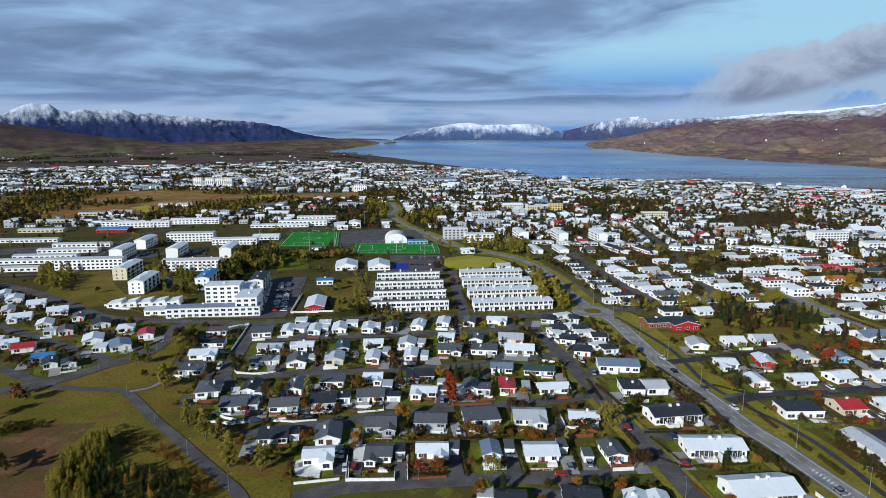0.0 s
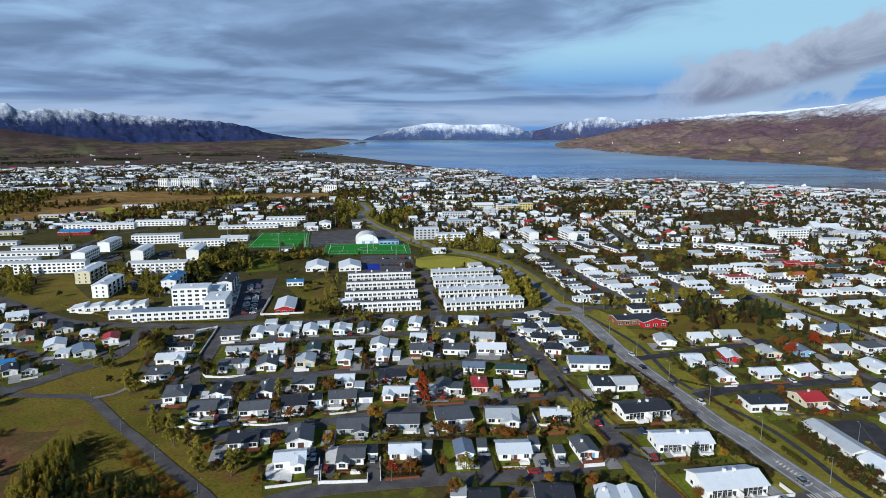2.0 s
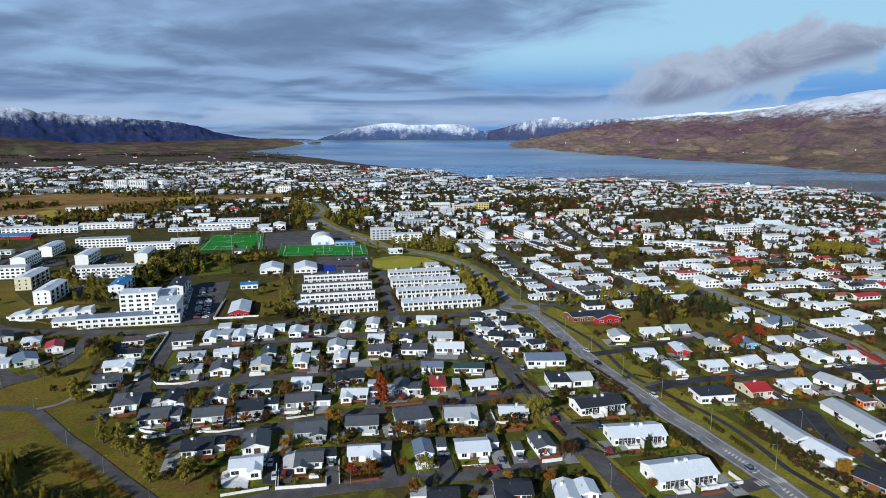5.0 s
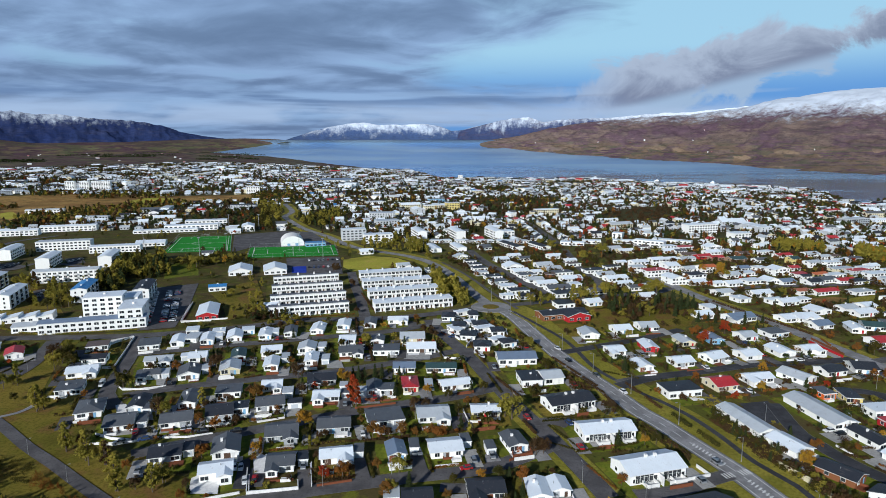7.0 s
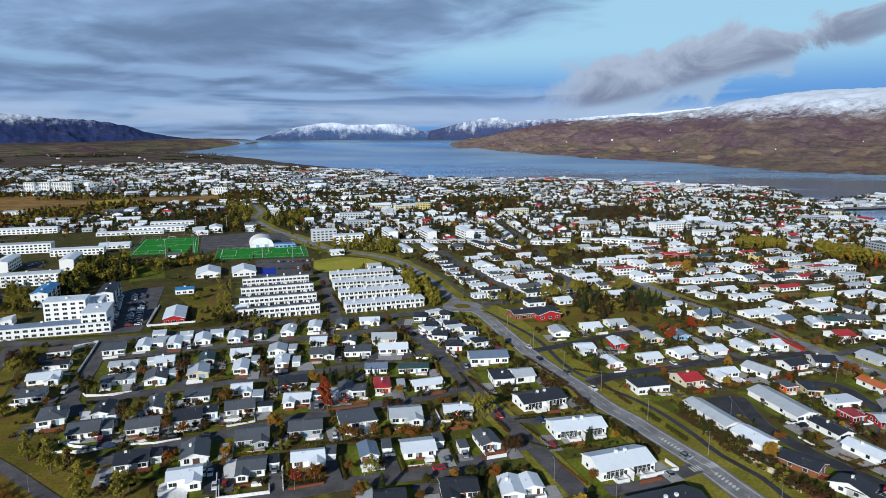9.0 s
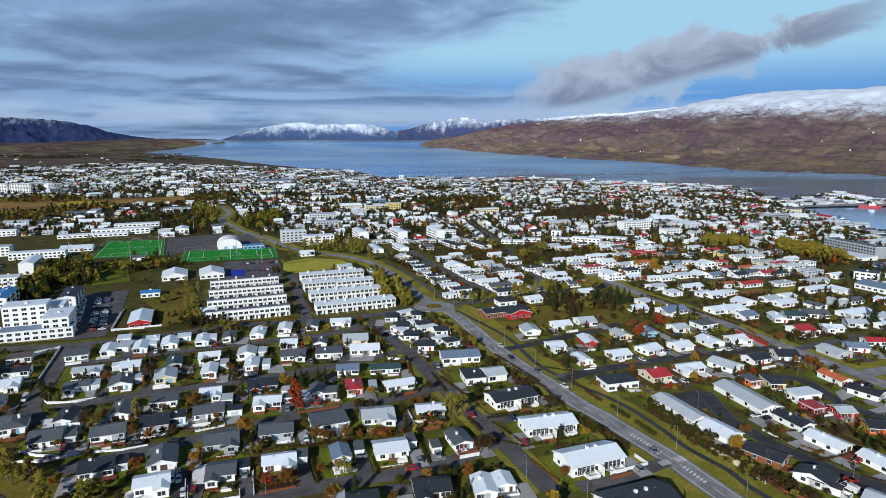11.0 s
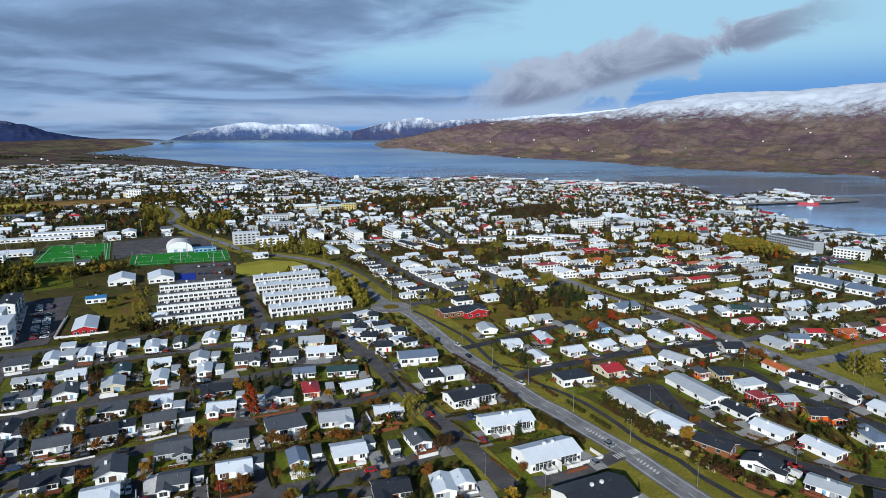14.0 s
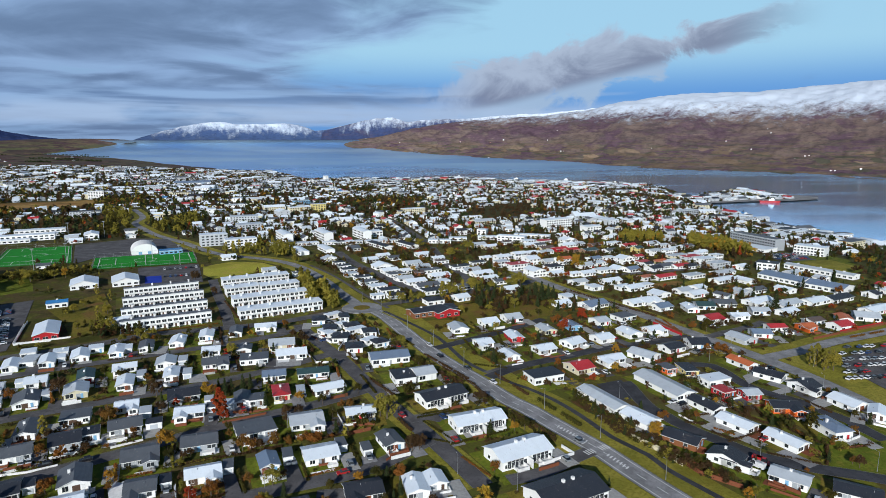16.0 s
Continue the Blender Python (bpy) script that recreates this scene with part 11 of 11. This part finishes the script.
undergrowth()
for leaf, k in (("brown", 70), ("mixed", 60), ("spruce", 24), ("birch", 22)):
    woods("roadside_shrubs", f"{TREE_WORDS[leaf]} shrubs and small trees along the main road", pick_zone(VERGE_SHRUBS, k, 2.0, 4.8, ("round", "round", "bush") if leaf != "spruce" else ("spruce",), rnd) + pick_zone(ROAD_SHRUBS, k // 2, 1.6, 3.6, ("round", "bush") if leaf != "spruce" else ("spruce",), rnd), leaf, 220, 0.42)
woods("park_wood", "dense young wood of yellow-green birch and larch in the park", pick_zone(PARK_GOLD, 160, 3.6, 6.6, ("column", "spruce", "spruce"), rnd), "birch", 650, 0.17)
woods("park_wood_gold", "golden young larches in the park wood", pick_zone(PARK_GOLD, 26, 3.5, 6.0, ("spruce", "column"), rnd) + pick_zone(PARK_DARK, 14, 3, 5, ("column",), rnd), "gold", 650, 0.17)
woods("park_wood_spruce", "dark spruces and pines standing in the young park wood", pick_zone(PARK_DARK, 70, 3.5, 6.5, ("spruce", "spruce", "round"), rnd) + pick_zone(PARK_GOLD, 16, 3, 6, ("spruce",), rnd), "spruce", 700, 0.17)
woods("park_wood", "olive young trees among the dark spruces of the park", pick_zone(PARK_DARK, 60, 3, 6, ("round", "spruce", "spruce"), rnd), "mixed", 600, 0.18)
woods("park_wood", "golden-green saplings among the spruces of the park", pick_zone(PARK_DARK, 34, 3, 6, ("spruce", "column"), rnd), "birch", 600, 0.18)
woods("park_scrub", "rust-coloured scrub along the park path", pick_zone(PARK_RUST, 34, 1.5, 3.6, ("bush", "round", "column"), rnd), "rust", 420, 0.24)
woods("park_scrub", "low brown and olive scrub along the park wood", pick_zone(PARK_LOW, 110, 0.6, 1.6, ("bush",), rnd) + pick_zone(PARK_EDGE, 60, 1.2, 2.8, ("bush", "round"), rnd), "mixed", 260, 0.34)
mixed = [t for t in far_trees if math.hypot(t[0], t[1]) < 850] + pick_zone(HILL_WOOD, 160, 5, 9, ("round",), rnd) + pick_zone(TERRACE_WOOD, 25, 4, 8, ("round", "column"), rnd)
rnd.shuffle(mixed)
part = len(mixed) // 20
distant = [t for t in far_trees if math.hypot(t[0], t[1]) >= 850]
rnd.shuffle(distant)
for leaf, share in (("spruce", 0.20), ("brown", 0.38), ("mixed", 0.26), ("birch", 0.07), ("rust", 0.05), ("gold", 0.02), ("red", 0.02)):
    n = int(len(distant) * share)
    woods("distant_trees", f"{TREE_WORDS[leaf]} trees all through the distant town", distant[:n], leaf, 12, 1.75)
    distant = distant[n:] if leaf != "red" else []
near_east = pick_zone(EAST_GARDENS, 420, 1.4, 4.6, ("round", "round", "bush", "bush", "column"), rnd)
for leaf, share in (("brown", 0.50), ("mixed", 0.20), ("rust", 0.14), ("birch", 0.12), ("spruce", 0.04)):
    n = int(len(near_east) * share)
    woods("garden_shrubs", f"{TREE_WORDS[leaf]} shrubs and small trees between the eastern houses", [(x, y, h, "spruce" if leaf == "spruce" else k) for x, y, h, k in near_east[:n]], leaf, 260, 0.36)
    near_east = near_east[n:]
gardens = pick_zone(EAST_QUARTER, 1500, 2.2, 6.5, ("round", "round", "round", "bush", "column"), rnd)
for leaf, share in (("brown", 0.38), ("mixed", 0.24), ("rust", 0.13), ("birch", 0.15), ("red", 0.03), ("spruce", 0.07)):
    n = int(len(gardens) * share)
    woods("garden_trees", f"{TREE_WORDS[leaf]} trees and shrubs in the gardens of the east quarter", [(x, y, h, "spruce" if leaf == "spruce" else k) for x, y, h, k in gardens[:n]], leaf, 110, 0.55)
    gardens = gardens[n:]
woods("school_grove", "dark spruces on the grass behind the school", pick_zone(EAST_WOOD, 26, 6, 10, ("spruce",), rnd), "spruce", 320, 0.36)
woods("school_grove", "yellow-green trees on the grass behind the school", pick_zone(EAST_WOOD, 16, 4, 7, ("round", "round", "column"), rnd), "birch", 260, 0.42)
woods("school_grove", "brown bushes on the grass behind the school", pick_zone(EAST_WOOD, 120, 2.5, 6, ("round", "round", "bush"), rnd), "brown", 200, 0.42)
woods("block_trees", "yellow-green trees between the apartment blocks", pick_zone(BLOCK_FIELDS, 36, 3, 8, ("round", "column"), rnd), "birch", 90, 0.7)
woods("block_trees", "olive and brown trees between the apartment blocks", pick_zone(BLOCK_FIELDS, 60, 2, 7, ("round", "round", "column"), rnd), "mixed", 90, 0.7)
woods("field_trees", "brown and olive bushes and trees round the sports ground", pick_zone(SCHOOL_FIELDS, 45, 2, 5, ("round", "round", "column"), rnd), "mixed", 110, 0.6)
woods("field_trees", "yellow-green trees round the sports ground", pick_zone(SCHOOL_FIELDS, 20, 3, 7, ("round", "column"), rnd), "birch", 110, 0.6)
woods("block_trees", "dark spruces between the apartment blocks", pick_zone(BLOCK_FIELDS, 16, 4, 8, ("spruce",), rnd), "spruce", 90, 0.7)
woods("town_trees", "spruces and other dark trees between the houses", [(x, y, h, "spruce" if rnd.random() < 0.5 else k) for x, y, h, k in mixed[:part * 6]], "spruce", 96, 0.62)
woods("town_trees", "half-bare brown trees between the houses", mixed[part * 6:part * 10] + mixed[part * 14:part * 16] + mixed[part * 18:part * 19], "brown", 96, 0.62)
woods("town_trees", "olive and brown autumn trees between the houses", mixed[part * 10:part * 14], "mixed", 96, 0.62)
woods("town_trees", "yellow-green autumn trees between the houses", mixed[part * 16:part * 17] + pick_zone(GOLD_WOOD, 130, 9, 14, ("round", "column"), rnd, False) + pick_zone(GOLD_WOOD_B, 60, 8, 12, ("round", "column"), rnd, False) + pick_zone(BEND_WOOD, 70, 7, 12, ("column",), rnd) + pick_zone(SLOPE_WOOD, 60, 6, 12, ("column", "round"), rnd) + pick_zone(WEST_WOOD, 40, 6, 11, ("round", "column"), rnd) + pick_zone(WEST_WOOD_B, 40, 5, 9, ("column",), rnd), "birch", 96, 0.62)
woods("town_trees", "rust-coloured autumn trees between the houses", mixed[part * 17:part * 18], "rust", 96, 0.62)
woods("town_trees", "red rowans between the houses", mixed[part * 19:part * 19 + part // 2], "red", 96, 0.62)
woods("town_trees", "golden autumn trees", mixed[part * 19 + part // 2:] + pick_zone(GOLD_WOOD, 40, 8, 13, ("round", "column"), rnd, False) + pick_zone(GOLD_WOOD_B, 14, 7, 10, ("round",), rnd, False), "gold", 96, 0.62)
woods("dark_wood", "dark mixed wood behind the apartment blocks", pick_zone(SCHOOL_WOOD, 70, 7, 12, ("round", "spruce", "column"), rnd) + pick_zone(PITCH_WOOD, 40, 5, 8, ("round",), rnd) + pick_zone(ROAD_WOOD, 70, 6, 11, ("round", "spruce"), rnd) + pick_zone(ROAD_WOOD_B, 60, 7, 12, ("round", "column"), rnd), "mixed")
woods("birch_wood", "yellow-green birches in the wood behind the apartment blocks", pick_zone(SCHOOL_WOOD, 75, 7, 12, ("round", "column"), rnd) + pick_zone(PITCH_WOOD, 25, 5, 8, ("round", "column"), rnd) + pick_zone(ROAD_WOOD, 70, 7, 12, ("round", "column"), rnd) + pick_zone(ROAD_WOOD_B, 50, 7, 13, ("round", "column"), rnd), "birch", 96, 0.6)
woods("spruce_wood", "dark spruces in the wood behind the apartment blocks", pick_zone(SCHOOL_WOOD, 30, 8, 13, ("spruce",), rnd) + pick_zone(ROAD_WOOD, 25, 7, 12, ("spruce",), rnd), "spruce", 96, 0.6)
woods("thicket", "brown thicket in the middle of the town", pick_zone(EAST_THICKET, 170, 2.5, 7, ("round", "bush"), rnd), "brown", 50, 1.0)
belts = [q for q in pick_zone(HEATH_BELT, 5200, 4, 10, ("round", "round", "spruce", "column"), rnd, False) if noise.noise((q[0] * 0.007, q[1] * 0.004, 2.0)) > 0.04]
for leaf, share, words in (("mixed", 0.28, "olive and brown trees in belts across the heath"), ("spruce", 0.14, "dark spruces in belts across the heath"), ("birch", 0.28, "yellow-green birches in belts across the heath"), ("rust", 0.14, "rust-coloured scrub on the heath"), ("brown", 0.16, "bare brown scrub on the heath")):
    n = int(len(belts) * share)
    woods("heath_wood", words, belts[:n], leaf, 20, 1.5)
    belts = belts[n:]


def plain_trees():
    """Shelter belts on the far farmland."""
    r3 = random.Random(41)
    spots = []
    for _ in range(26):
        az, r, tilt = r3.uniform(-48, -20), r3.uniform(3300, 6800), r3.uniform(-300, 300)
        for k in range(r3.randrange(14, 40)):
            a, q = radians(az + k * 0.11 + r3.uniform(-0.04, 0.04)), r + tilt * k / 30 + r3.uniform(-40, 40)
            spots.append((math.sin(a) * q, math.cos(a) * q, r3.uniform(9, 17), "round"))
    return spots


woods("shelter_belt", "dark shelter belts on the far farmland", plain_trees(), "spruce", 14, 1.9)


# ---- farms on the far shore ----
def farms():
    """Small white farmhouses on the slope across the fjord."""
    from mathutils.bvhtree import BVHTree
    rnd = random.Random(9)
    s = Shape()
    hill = bpy.data.objects["backdrop_east_heath"].data
    net = BVHTree.FromPolygons([v.co for v in hill.vertices], [p.vertices for p in hill.polygons])
    eye = Vector((0, 0, EYE))
    for _ in range(30):
        az = radians(rnd.uniform(3, 47))
        el = radians(rnd.uniform(-2.6, -0.2) if rnd.random() < 0.85 else rnd.uniform(-0.2, 0.7))
        hit = net.ray_cast(eye, Vector((math.sin(az) * math.cos(el), math.cos(az) * math.cos(el), math.sin(el))))
        if hit[0] is None:
            continue
        p, a = hit[0], rnd.uniform(0, 3.1)
        for _ in range(rnd.choice((1, 1, 2))):
            w, d, h = rnd.uniform(4, 9), rnd.uniform(3, 5), rnd.uniform(1.2, 2.0)
            q = Shape()
            prism(q, -w / 2, w / 2, -d / 2, d / 2, h, 1.6, "x", 0, -4)
            q.s[-2:] = [rnd.choice((1, 1, 2)) for _ in range(2)]
            ox, oy = rnd.uniform(-25, 25), rnd.uniform(-8, 8)
            s.add([(p.x + ox + vx * math.cos(a) - vy * math.sin(a), p.y + oy + vx * math.sin(a) + vy * math.cos(a), p.z + oy * 0.12 + vz) for vx, vy, vz in q.v], q.f)
            s.s[-len(q.s):] = q.s
    for _ in range(40):
        az, r, a = rnd.uniform(-48, -19), rnd.uniform(3300, 6500), rnd.uniform(0, 3.1)
        p = place(az, r, land(az, r))
        k = float(squeeze(r)) / r
        w, d, h = rnd.uniform(8, 20), rnd.uniform(7, 10), rnd.uniform(3, 5)
        q = Shape()
        prism(q, -w / 2, w / 2, -d / 2, d / 2, h, 2.5, "x", 0, -6)
        q.s[-2:] = [rnd.choice((1, 1, 2)) for _ in range(2)]
        s.add([(p[0] + k * (vx * math.cos(a) - vy * math.sin(a)), p[1] + k * (vx * math.sin(a) + vy * math.cos(a)), p[2] + k * vz) for vx, vy, vz in q.v], q.f)
        s.s[-len(q.s):] = q.s
    tagged(new("distant_farms", s.mesh("distant_farms", [WALLS["w"], ROOFS["W"], ROOFS["R"]])), "scattered white farmhouses across the fjord and on the plain", "houses", kind="stuff")


farms()
